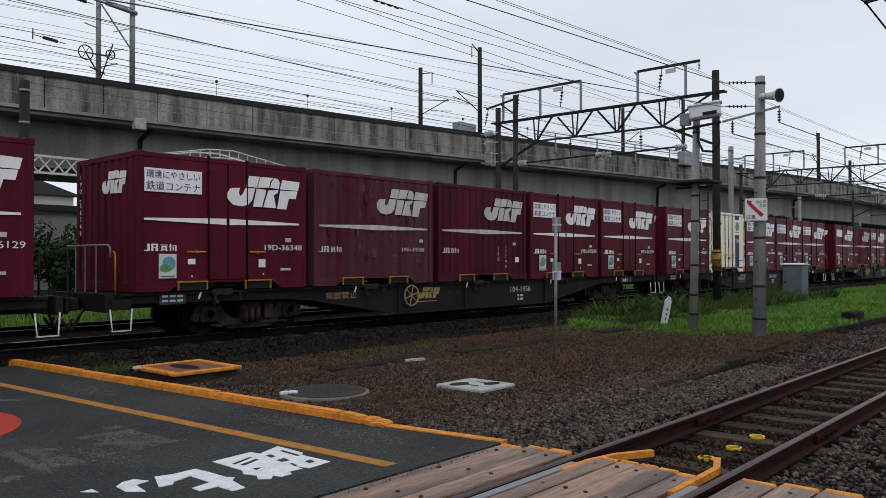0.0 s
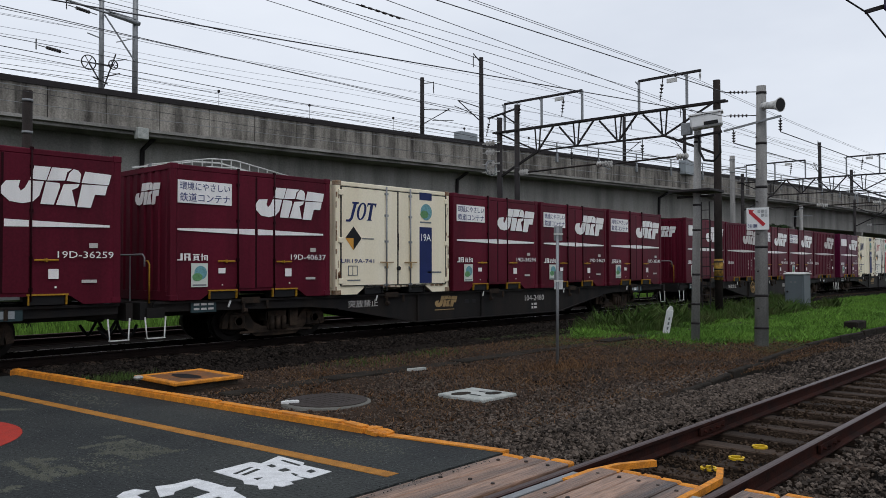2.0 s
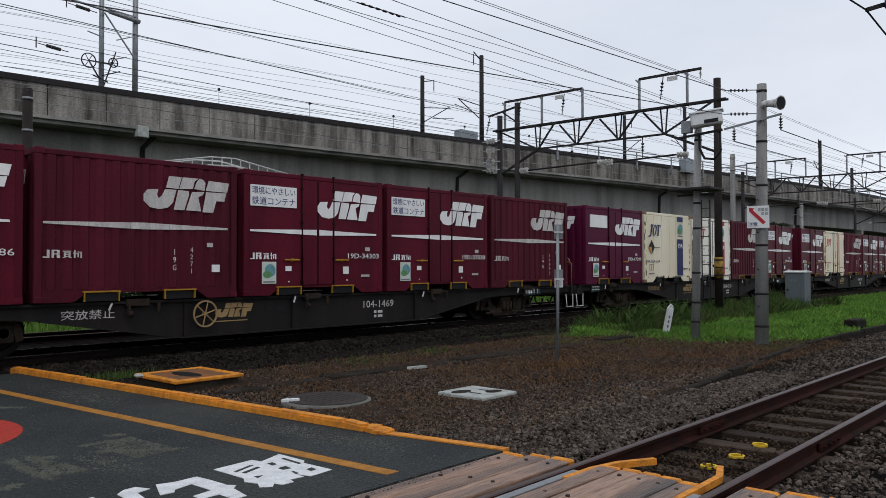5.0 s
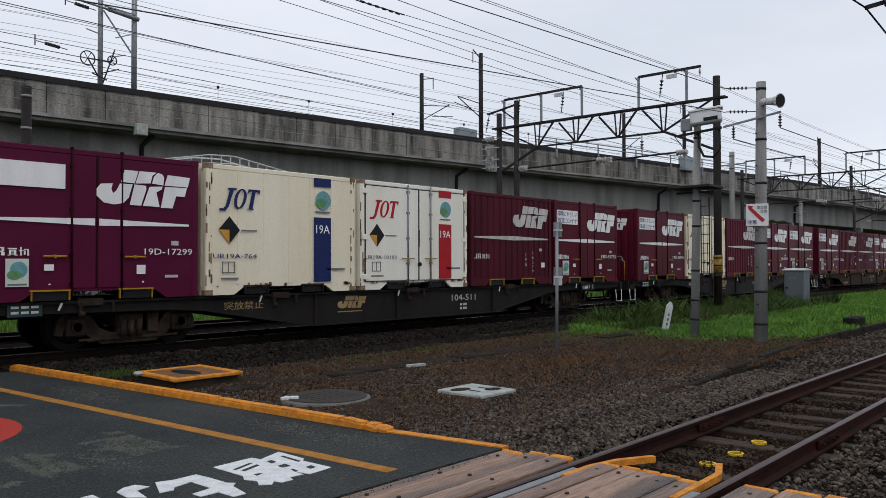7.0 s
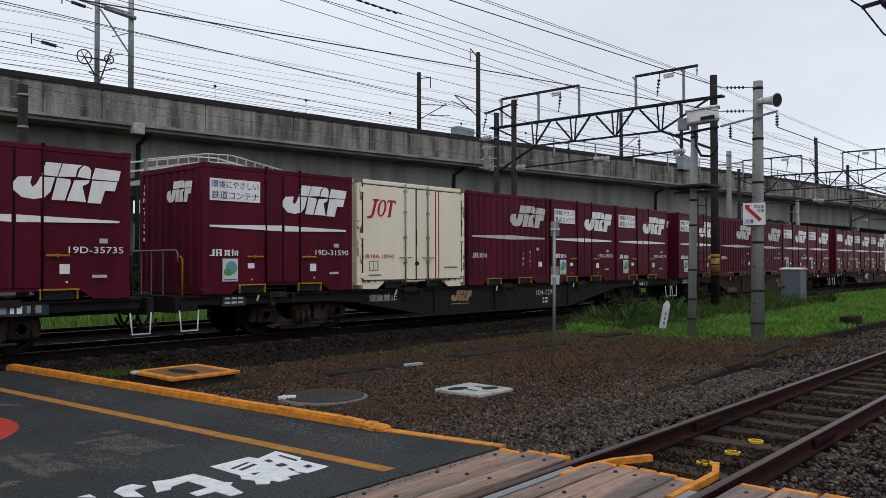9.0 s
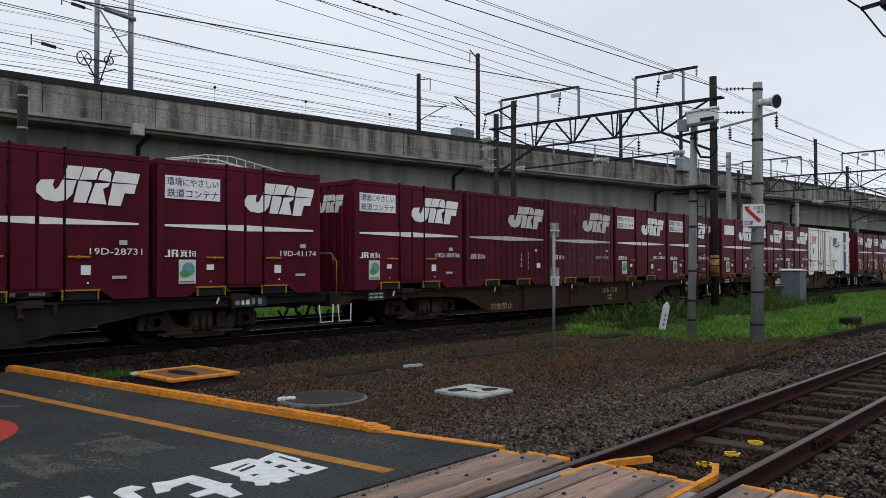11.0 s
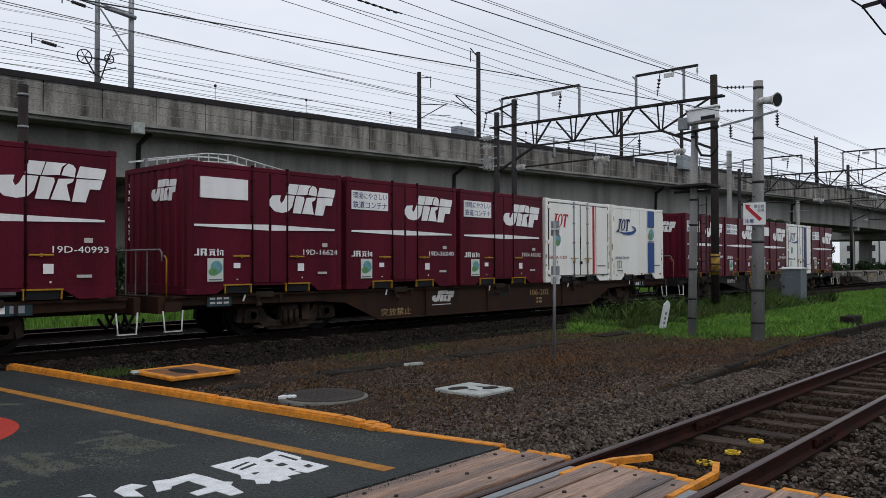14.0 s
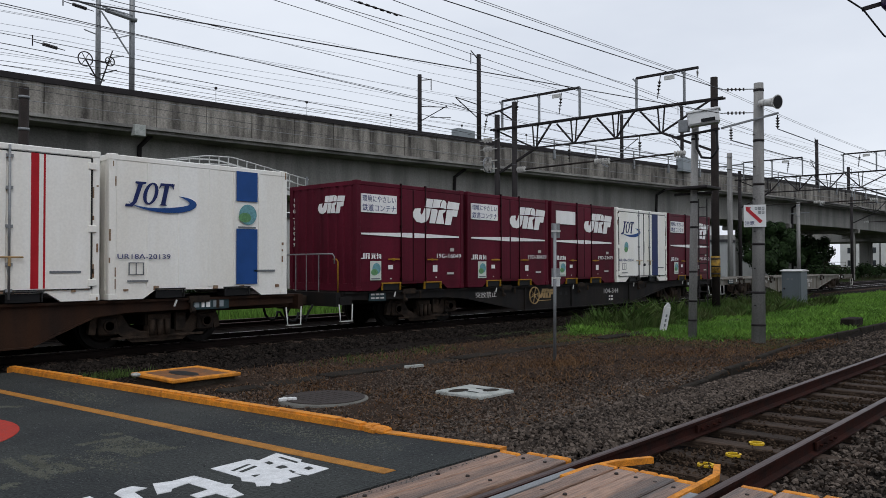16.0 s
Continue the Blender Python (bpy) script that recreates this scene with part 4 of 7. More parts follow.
    b = B()
    brand_blocks(b, 0.28, 1.66, 0.90, 0.40, y=y)
    part("brand_emblem", b, ink, c)
    if kind in ("J6", "J7"):
        b = B()
        rim = []
        for i in range(25):
            s = i / 24
            g = radians(186 + 232 * s)
            h = 0.075 * math.sin(math.pi * s ** 1.5) + 0.002
            px_, pz = 0.95 + 0.62 * math.cos(g), 1.72 + 0.145 * math.sin(g)
            rim.append(((px_ + h * math.cos(g), pz + h * math.sin(g) * 0.8), (px_ - h * math.cos(g), pz - h * math.sin(g) * 0.8)))
        for p0, p1 in zip(rim, rim[1:]):
            prism(b, [p0[0], p1[0], p1[1], p0[1]], y, y - 0.004)
        part("swoosh", b, BLUE_BAND, c)
    if kind in ("J1", "J2", "J3"):
        for tri, m in (([(0.26, 1.25), (0.495, 1.25), (0.495, 1.51)], BLACK), ([(0.495, 1.25), (0.73, 1.25), (0.495, 1.51)], BLACK), ([(0.495, 0.98), (0.73, 1.25), (0.495, 1.25)], BLACK), ([(0.26, 1.25), (0.495, 0.98), (0.495, 1.25)], ORANGE_DECAL)):
            b = B()
            prism(b, tri, y, y - 0.004)
            part("hazard_diamond", b, m, c)
        plates(c, [(0.40, 0.46, 1.14, 1.22, BLACK)])
        flat(0.76, 1.12, 1.235, 1.26, SIGN_GREY, "printed_bar")
    if kind in ("J5", "J7"):
        e = B()
        prism(e, disc((0.64, 1.28 if kind == "J5" else 1.2), 0.15, 16, 0.9, 1.1), y, y - 0.004)
        part("round_emblem", e, POSTER_BLUE, c)
        e = B()
        prism(e, disc((0.61, 1.18 if kind == "J5" else 1.1), 0.12, 12, 1, 0.8), y - 0.004, y - 0.007)
        part("emblem_detail", e, POSTER_GREEN, c)
    # stencilled square, tags, rust along the sill
    b = B()
    for r in ((0.34, 0.36, 0.42, 0.64), (0.60, 0.62, 0.42, 0.64), (0.34, 0.62, 0.42, 0.435), (0.34, 0.62, 0.625, 0.64), (0.47, 0.485, 0.42, 0.64)):
        box(b, r[0], r[1], y - 0.004, y + 0.004, r[2], r[3])
    part("stencil_square", b, SIGN_GREY, c)
    flat(2.9, 3.4, 0.46, 0.50, SIGN_GREY, "printed_bar")
    flat(0.32, 0.70, 0.30, 0.33, SIGN_GREY, "printed_bar")
    b = B()
    for i in range(16 if cream else 6):
        x = random.uniform(0.1, 3.5)
        box(b, x, x + random.uniform(0.02, 0.10), -0.008, 0.01, 0.15, 0.15 + random.uniform(0.02, 0.08))
    for i in range(34 if cream else 10):
        x = random.choice((0.0, 0.06, 0.10, CL - 0.13, CL - 0.06))
        z = CH * random.random() ** 1.4
        box(b, x, x + random.uniform(0.01, 0.035), -0.009, 0.01, z, min(CH, z + random.uniform(0.03, 0.22)))
    tagged(part("rust_mark", b, RUST, c, "rust spots along the sill"), kind="stuff")
    pockets(c, SEAM, (0.85, 2.25), 0.55)
    return c


def number_on(c, kind, s, first):
    m = DECAL_GREY if kind in "RW" else DECAL
    if kind[0] == "J":
        write(s, c, BLUE_TEXT if kind in ("J1", "J2", "J6", "J7") else SIGN_RED if kind in ("J5", "J4") else SIGN_GREY, 0.14, 1.12, 0.70, 0.79, y=-0.016, name="container_number")
    elif kind == "R":
        for k, ch in enumerate("19G"):
            write(ch, c, m, 2.37, 2.44, 0.80 - k * 0.14, 0.90 - k * 0.14, y=-0.006, name="container_number", stack=True)
        for k, ch in enumerate(s):
            write(ch, c, m, 2.71, 2.78, 0.85 - k * 0.13, 0.94 - k * 0.13, y=-0.006, name="container_number", stack=True)
    elif kind == "W":
        write(s, c, m, 2.62, 3.38, 0.75, 0.85, y=-0.006, name="container_number")
    else:
        write(series(s) + s, c, m, 2.66, 3.58, 0.76, 0.87, y=-0.016, name="container_number")
    if first and kind[0] != "J":
        p = None
        for k, ch in enumerate(series(s) + s):
            ob = write(ch, c, DECAL, 0.0, 0.10 if ch != "-" else 0.06, 0.0, 0.09 if ch != "-" else 0.02, y=0.0, name="end_number", stack=ch != "-")
            ob.matrix_basis = Matrix.Translation((0.0, 2.30, 2.12 - k * 0.135)) @ Matrix.Rotation(radians(-90), 4, "Z")


def flat_car(i, loaded):
    """Well-braced container flat wagon; x=0 under the leading edge of its first container."""
    brown = i in (6, 7)
    paint = CAR_BROWN if brown else CAR_PALE if i == 9 else CAR_GREY
    c = thing("flat_wagon", ("brown" if brown else "pale faded grey" if i == 9 else "dark grey") + (" container flat wagon carrying containers" if loaded else " container flat wagon, empty"), "railway wagon", "wagons of the train")
    L2 = 19.21
    # fish-bellied side girders
    for y in (0.14, CW - 0.18):
        b = B()
        e0, e1 = (3.95, 4.95) if brown else (4.0, 6.5)
        prism(b, [(-0.25, -0.02), (L2 + 0.25, -0.02), (L2 + 0.25, -0.20), (15.9, -0.24), (L2 - e0, -0.30), (L2 - e1, -0.72), (e1, -0.72), (e0, -0.30), (3.3, -0.24), (-0.25, -0.20)], y, y + 0.04)
        part("side_girder", b, paint, c)
        b = B()
        s = -1 if y < 1 else 1
        yy = y if y < 1 else y + 0.04
        box(b, -0.25, L2 + 0.25, min(yy, yy + s * 0.06), max(yy, yy + s * 0.06), -0.06, -0.015)
        for a0, z0, a1, z1 in ((e0, -0.30, e1, -0.72), (e1, -0.72, L2 - e1, -0.72), (L2 - e1, -0.72, L2 - e0, -0.30)):
            bar(b, (a0, yy + s * 0.03, z0), (a1, yy + s * 0.03, z1), 0.07, 0.025)
        for x in (6.55, 9.0, 12.65):
            box(b, x - 0.012, x + 0.012, min(yy, yy + s * 0.05), max(yy, yy + s * 0.05), -0.70, -0.06)
        part("girder_flange", b, paint, c)
    b = B()
    box(b, -0.45, L2 + 0.45, 0.45, CW - 0.45, -0.30, -0.03)
    for x in range(0, 20, 2):
        box(b, x - 0.06, x + 0.06, 0.18, CW - 0.18, -0.2, -0.02)
    box(b, -0.5, -0.38, 0.12, CW - 0.12, -0.33, -0.02)
    box(b, L2 + 0.38, L2 + 0.5, 0.12, CW - 0.12, -0.33, -0.02)
    part("underframe", b, paint, c)
    # couplers
    for x0, s in ((-0.5, -1), (L2 + 0.5, 1)):
        b = B()
        bevel_box(b, min(x0, x0 + s * 0.42), max(x0, x0 + s * 0.42), 1.1, 1.35, -0.33, -0.10, 0.03)
        bevel_box(b, min(x0 + s * 0.2, x0 + s * 0.44), max(x0 + s * 0.2, x0 + s * 0.44), 0.98, 1.42, -0.38, -0.05, 0.05)
        part("coupler", b, BOGIE, c)
        for k in range(2):
            b = B()
            y = 0.85 + k * 0.75
            pts = [(x0 + s * (0.05 + 0.38 * t), y + 0.06 * math.sin(6 * t), -0.30 - 0.35 * math.sin(math.pi * min(1, t * 0.85))) for t in [j / 7 for j in range(8)]]
            polyline(b, pts, 0.028, 6)
            part("brake_hose", b, BLACK, c, "black hanging brake hose")
    # steps and handrails at the corners
    for x0 in (-0.42, L2 + 0.05):
        b = B()
        polyline(b, [(x0, 0.10, -0.28), (x0 + 0.03, 0.08, -0.66), (x0 + 0.36, 0.08, -0.66), (x0 + 0.39, 0.10, -0.28)], 0.015, 6)
        box(b, x0 + 0.02, x0 + 0.37, 0.06, 0.12, -0.665, -0.648)
        part("step", b, PALE_STEEL, c, "pale steel foot step")
    b = B()
    polyline(b, [(-0.18, 0.42, -0.05), (-0.18, 0.42, 0.66), (-0.18, 0.48, 0.72), (-0.18, 0.58, 0.72)], 0.017, 6)
    part("handrail", b, YELLOW, c, "yellow handrail")
    b = B()
    polyline(b, [(-0.26, 0.45, 0.62), (-0.26, 0.45, 0.78), (-0.26, 0.52, 0.84), (-0.26, 2.2, 0.84), (-0.26, 2.2, 0.0)], 0.018, 6)
    for yy in (1.0, 1.45, 1.85):
        rod(b, (-0.26, yy, -0.02), (-0.26, yy, 0.84), 0.013, n=6)
    part("end_rail", b, STEEL_GREY, c, "grey steel end railing")
    b = B()
    polyline(b, [(L2 + 0.22, 0.4, 0.0), (L2 + 0.22, 0.4, 0.72), (L2 + 0.22, 1.6, 0.72), (L2 + 0.22, 1.6, 0.0)], 0.018, 6)
    polyline(b, [(L2 + 0.22, 0.4, 0.4), (L2 + 0.22, 1.6, 0.4)], 0.014, 6)
    part("end_rail", b, BOGIE, c)
    b = B()
    box(b, -0.40, -0.06, 0.08, 0.125, -0.30, -0.12)
    part("end_plate", b, paint, c)
    # data boards
    b = B()
    box(b, 0.48, 1.0, 0.095, 0.125, -0.24, -0.03)
    p = part("data_board", b, mat("teal_board", (0.03, 0.055, 0.062), 0.6, vary=0.2, bump=0), c, "small dark board with worn white print")
    for k in range(2):
        for j in range(3):
            b = B()
            box(b, 0.53 + j * 0.15, 0.64 + j * 0.15, 0.088, 0.096, -0.108 - k * 0.085, -0.070 - k * 0.085)
            part("print", b, DECAL_GREY, p)
    b = B()
    box(b, 17.1, 17.9, 0.095, 0.125, -0.24, -0.04)
    p = part("data_board", b, mat("teal_board", (0.03, 0.055, 0.062)), c)
    for j, (wd, m) in enumerate(((0.10, CABINET), (0.06, DECAL), (0.08, DECAL), (0.22, CABINET))):
        b = B()
        xa = 17.16 + (0, 0.15, 0.25, 0.40)[j]
        box(b, xa, xa + wd, 0.088, 0.096, -0.20, -0.08)
        part("print", b, m, p)
    # writing and emblem on the girder
    write("突放禁止", c, GOLD_DECAL if i in (1, 4, 6, 7) else DECAL_GREY, 4.35 if not brown else 5.05, 5.25 if not brown else 6.05, -0.30 if not brown else -0.66, -0.14 if not brown else -0.48, y=0.136)
    if i != 6:
        b = B()
        x0 = 7.2 if not brown else 6.8
        logo(b, x0, -0.40, 0.85, 0.28, y=0.136, t=0.005)
        box(b, x0, x0 + 0.72, 0.13, 0.136, -0.475, -0.455)
        part("emblem", b, GOLD_DECAL if not brown else DECAL_GREY, c)
    write(CAR_MARK[i], c, GOLD_DECAL if brown else DECAL_GREY, 11.0, 11.95, -0.36, -0.20, y=0.136)
    for j in range(2):
        for k, xa in enumerate((11.33, 11.45)):
            b = B()
            box(b, xa, xa + (0.07, 0.14)[k], 0.132, 0.14, -0.49 - 0.10 * j, -0.43 - 0.10 * j)
            part("print", b, GOLD_DECAL if brown else DECAL_GREY, c)
    if i in (1, 3, 8):
        b = B()
        ring(b, (6.95, 0.06, -0.30), 0.24, 0.014, "y")
        for k in range(3):
            a = k * math.pi / 3 + 0.3
            rod(b, (6.95 - 0.24 * math.cos(a), 0.06, -0.30 - 0.24 * math.sin(a)), (6.95 + 0.24 * math.cos(a), 0.06, -0.30 + 0.24 * math.sin(a)), 0.013, n=5)
        rod(b, (6.95, 0.05, -0.3), (6.95, 0.16, -0.3), 0.03, n=8)
        part("hand_wheel", b, GOLD_DECAL, c, "yellowish brake hand wheel")
    for x in ((8.35, 8.65) if not brown else (9.0, 9.55)):
        b = B()
        bevel_box(b, x, x + (0.16 if not brown else 0.36), 0.134, 0.141, -0.33, -0.24, 0.003)
        part("slot", b, BLACK, c)
    # hanging gear along the sill, container locks
    for k in range(5):
        x = k * PITCHX + 1.85
        b = B()
        box(b, x - 0.30, x + 0.12, 0.06, 0.14, -0.10, 0.02)
        rod(b, (x - 0.25, 0.07, -0.05), (x - 0.25, 0.07, -0.24), 0.03, n=6)
        rod(b, (x - 0.28, 0.05, -0.24), (x - 0.20, 0.05, -0.24), 0.05, n=8)
        part("lock_gear", b, BOGIE, c)
        b = B()
        rod(b, (x + 0.3, 0.07, -0.05), (x + 0.3, 0.07, -0.22), 0.03, n=6)
        part("lock_pin", b, BOGIE, c)
        b = B()
        bar(b, (x - 0.62, 0.04, -0.16), (x - 0.56, 0.06, -0.04), 0.025)
        part("lock_lever", b, PALE_STEEL, c, "pale lock lever")
    # bogies
    for x in (2.60, L2 - 2.60):
        b = B()
        box(b, x - 0.25, x + 0.25, 0.4, CW - 0.4, -0.5, -0.28)
        bo = part("bogie", b, BOGIE, c, "grimy steel bogie")
        for y in (0.40, CW - 0.50):
            b = B()
            half = [(0.0, -0.60), (0.34, -0.60), (0.55, -0.50), (0.68, -0.30), (0.80, -0.22), (0.98, -0.19), (1.14, -0.24), (1.25, -0.38), (1.28, -0.60), (1.16, -0.62), (1.14, -0.50), (0.78, -0.50), (0.76, -0.62), (0.50, -0.79), (0.0, -0.80)]
            prism(b, [(x - u, w) for u, w in half] + [(x + u, w) for u, w in half[-2:0:-1]], y, y + 0.10)
            box(b, x - 0.22, x + 0.22, y - 0.03, y + 0.13, -0.66, -0.30)
            for dx in (-0.15, 0, 0.15):
                rod(b, (x + dx, y - 0.06, -0.68), (x + dx, y - 0.06, -0.40), 0.055, n=8)
            box(b, x + 0.32, x + 0.52, y - 0.05, y + 0.02, -0.62, -0.22)
            bar(b, (x - 0.9, y - 0.02, -0.70), (x + 0.9, y - 0.02, -0.70), 0.04)
            part("side_frame", b, FRAME, bo)
        for dx in (-0.95, 0.95):
            for y in (0.34, CW - 0.48):
                b = B()
                bevel_box(b, x + dx - 0.17, x + dx + 0.17, y, y + 0.16, -0.64, -0.32, 0.03)
                rod(b, (x + dx, y - 0.04, -0.47), (x + dx, y, -0.47), 0.10, n=12)
                part("axle_box", b, BOGIE, bo)
            b = B()
            for y in (FAR_C - SIDE_Y - 0.566, FAR_C - SIDE_Y + 0.566):
                s = -1 if y < 1.2 else 1
                rod(b, (0, y - 0.06, 0), (0, y + 0.065, 0), 0.41, n=32)
                rod(b, (0, y - s * 0.10, 0), (0, y - s * 0.05, 0), 0.437, n=32)
                rod(b, (0, y + s * 0.06, 0), (0, y + s * 0.075, 0), 0.30, 0.26, n=24)
                for k in range(4):
                    a = k * math.pi / 2
                    rod(b, (0.2 * math.cos(a), y + s * 0.07, 0.2 * math.sin(a)), (0.2 * math.cos(a), y + s * 0.085, 0.2 * math.sin(a)), 0.035, n=6)
            rod(b, (0, 0.3, 0), (0, CW - 0.3, 0), 0.08, n=12)
            w = part("wheelset", b, WHEEL, bo)
            w.matrix_basis = pose(x + dx, 0, -0.47)
            WHEELS.append((w, (x + dx, 0, -0.47)))
    return c


WHEELS, TRAIN = [], []
TEMPL = {}
for i, x0 in enumerate(CARS):
    TRAIN.append((flat_car(i, any(LOADS[i])), Vector((x0, SIDE_Y, DECK))))
    for k, c in enumerate(LOADS[i]):
        if not c:
            continue
        kind, s = c
        at = Vector((x0 + k * (3.93 if i == 1 else PITCHX), SIDE_Y, DECK))
        if kind not in TEMPL:
            TEMPL[kind] = (red_box if kind in "DBPRW" else pale_box)(kind)
            ob = TEMPL[kind]
            TEMPL[kind + "_n"] = []
        else:
            ob = None
        TEMPL[kind + "_n"].append((ob, at, s, k == 0))
for kind in [k for k in TEMPL if not k.endswith("_n")]:
    jobs = TEMPL[kind + "_n"]
    for ob, at, s, first in jobs[1:]:
        o2 = copy_thing(TEMPL[kind], Matrix.Translation(at))
        TRAIN.append((o2, at))
        number_on(o2, kind, s, first)
    ob, at, s, first = jobs[0]
    number_on(ob, kind, s, first)
    TRAIN.append((ob, at))

# way of the train from its place at 8 s
RUN = [(0, 72.845), (0.5, 67.73), (1, 62.741), (1.5, 57.879), (2, 53.097), (2.5, 48.375), (3, 43.712), (3.5, 39.107), (4, 34.559), (4.5, 30.067),
       (5, 25.633), (5.5, 21.257), (6, 16.938), (6.5, 12.672), (7, 8.431), (7.5, 4.206), (8, 0), (8.5, -4.174), (9, -8.314), (9.5, -12.425),
       (10, -16.527), (10.5, -20.623), (11, -24.71), (11.5, -28.792), (12, -32.875), (12.5, -36.961), (13, -41.055), (13.5, -45.195),
       (14, -49.392), (14.5, -53.643), (15, -57.9), (15.5, -62.138), (16, -66.359)]


def motions():
    """Everything that moves: wagons and containers run along the track, wheelsets turn."""
    for ob, at in TRAIN:
        walk(ob, [(t, Matrix.Translation(at + Vector((d, 0, 0)))) for t, d in RUN])
    ts = [k / 15 for k in range(241)]
    run = np.interp(ts, [t for t, d in RUN], [d for t, d in RUN])
    for w, p in WHEELS:
        walk(w, [(t, Matrix.Translation(p) @ Matrix.Rotation((d - run[0]) / 0.41, 4, "Y")) for t, d in zip(ts, run)])

# ---- level crossing deck of planks ----
deck = thing("crossing_deck", "wet worn wooden plank deck of a level crossing with orange ends", "crossing deck", kind="structure")
rnd = random.Random(4)
for y0, y1, xe in ((3.50, 3.70, 5.50), (3.705, 3.90, 5.45), (3.905, 4.11, 5.38), (2.43, 2.58, 5.48), (2.585, 2.75, 5.53), (2.755, 2.91, 5.56), (2.915, 3.08, 5.55), (3.085, 3.25, 5.52), (1.92, 2.17, 5.66), (1.66, 1.91, 5.72), (1.40, 1.65, 5.78)):
    xe += rnd.uniform(-0.03, 0.03)
    joints = [-8.0, rnd.uniform(-3.5, -1.0), rnd.uniform(1.6, 3.4), xe - 0.075]
    for a, c in zip(joints, joints[1:]):
        b = B()
        bevel_box(b, a + 0.003, c - 0.003, y0 + 0.004, y1 - 0.004, -0.16, -0.004 + rnd.uniform(-0.006, 0.004), 0.008)
        part("plank", b, PLANK, deck)
    b = B()
    bevel_box(b, xe - 0.075, xe + rnd.uniform(-0.02, 0.015), y0 + 0.004, y1 - 0.004, -0.16, -0.002, 0.012)
    part("painted_plank_end", b, ROAD_ORANGE, deck, "orange-painted plank end")
    for xb in (xe - 0.24, xe - 0.95, xe - 1.7, xe - 2.4):
        b = B()
        rod(b, (xb, (y0 + y1) / 2, -0.01), (xb, (y0 + y1) / 2, 0.003), 0.018, 0.014, n=8)
        part("bolt", b, IRON_LID, deck)
for y in (3.33, 2.35):
    b = B()
    bevel_box(b, -8, 5.25, y - 0.035, y + 0.035, -0.15, -0.012, 0.006)
    part("flangeway_angle", b, STEEL_GREY, deck)
for pts in (((5.0, 3.275), (5.37, 3.27), (5.68, 3.20), (5.98, 3.04)), ((5.0, 2.41), (5.42, 2.415), (5.80, 2.425), (6.10, 2.54))):
    b = B()
    for (x0, y0), (x1, y1) in zip(pts, pts[1:]):
        bar(b, (x0, y0, -0.03), (x1, y1, -0.03), 0.05, 0.05)
    part("guard_bar", b, ROAD_ORANGE, deck, "orange bent flangeway guard bar")
for x, y in ((7.72, 2.82), (7.12, 2.81), (6.60, 2.85)):
    b = B()
    ring(b, (x, y, -0.160), 0.062, 0.010, "z", 20)
    thing("marker_ring", "yellow painted ring lying on a wooden sleeper", "ring marker", "rings on the sleepers", bm=b, material=mat("bright_yellow", (0.66, 0.42, 0.02), 0.5, vary=0.15, bump=0.05))

# ---- covers and boxes in the soil ----
hh = thing("hand_hole", "concrete cable pit with orange painted frame and open oval mouth", "cable pit")
b = B()
bevel_box(b, 5.53, 6.52, 9.92, 10.98, -0.3, -0.03, 0.015)
part("body", b, mat("dirty_pit_concrete", (0.055, 0.046, 0.036), 0.95, vary=0.4, scale=5, bump=0.3, spec=0.05), hh)
b = B()
for r in ((5.48, 6.57, 9.86, 9.96), (5.48, 6.57, 10.94, 11.04), (5.48, 5.60, 9.96, 10.94), (6.45, 6.57, 9.96, 10.94)):
    bevel_box(b, r[0], r[1], r[2], r[3], -0.03, 0.02, 0.01)
part("frame", b, ROAD_ORANGE, hh, "orange painted frame")
b = B()
bevel_box(b, 5.60, 6.45, 9.96, 10.94, -0.03, 0.012, 0.006)
part("cover", b, mat("rusty_orange_plate", (0.24, 0.095, 0.032), 0.75, vary=0.35, scale=5, bump=0.15, alt=(0.13, 0.075, 0.045)), hh, "rusty worn plate")
b = B()
prism(b, disc((5.98, 10.44), 0.26, 20, 0.55, 1.3), 0.012, 0.016, "xy")
part("mouth", b, BLACK, hh)

mh = thing("manhole", "round rusty iron manhole lid in a pale concrete ring", "manhole")
b = B()
rod(b, (6.36, 7.72, -0.3), (6.36, 7.72, -0.095), 0.58, 0.56, n=40)
part("collar", b, mat("dull_concrete", (0.15, 0.145, 0.13), 0.9, vary=0.3, scale=5, bump=0.15, spec=0.15), mh)
b = B()
rod(b, (6.40, 7.75, -0.12), (6.40, 7.75, -0.084), 0.515, 0.505, n=40)
lid = part("lid", b, IRON_LID, mh, "rusty cast-iron lid")
for i in range(7):
    b = B()
    box(b, 6.08 + i * 0.1, 6.11 + i * 0.1, 7.45, 8.05, -0.085, -0.081)
    part("tread_bar", b, IRON_LID, lid)
rag = B()
for i in range(4):
    bevel_box(rag, 5.84 + 0.045 * i, 5.90 + 0.045 * i, 7.93 - 0.03 * i, 7.97 - 0.03 * i + 0.02 * (i % 2), -0.1, -0.05 - 0.004 * abs(i - 2), 0.008)
thing("paper_scrap", "crumpled white paper scrap beside the manhole", "litter", bm=rag, material=PLASTIC_WHITE)

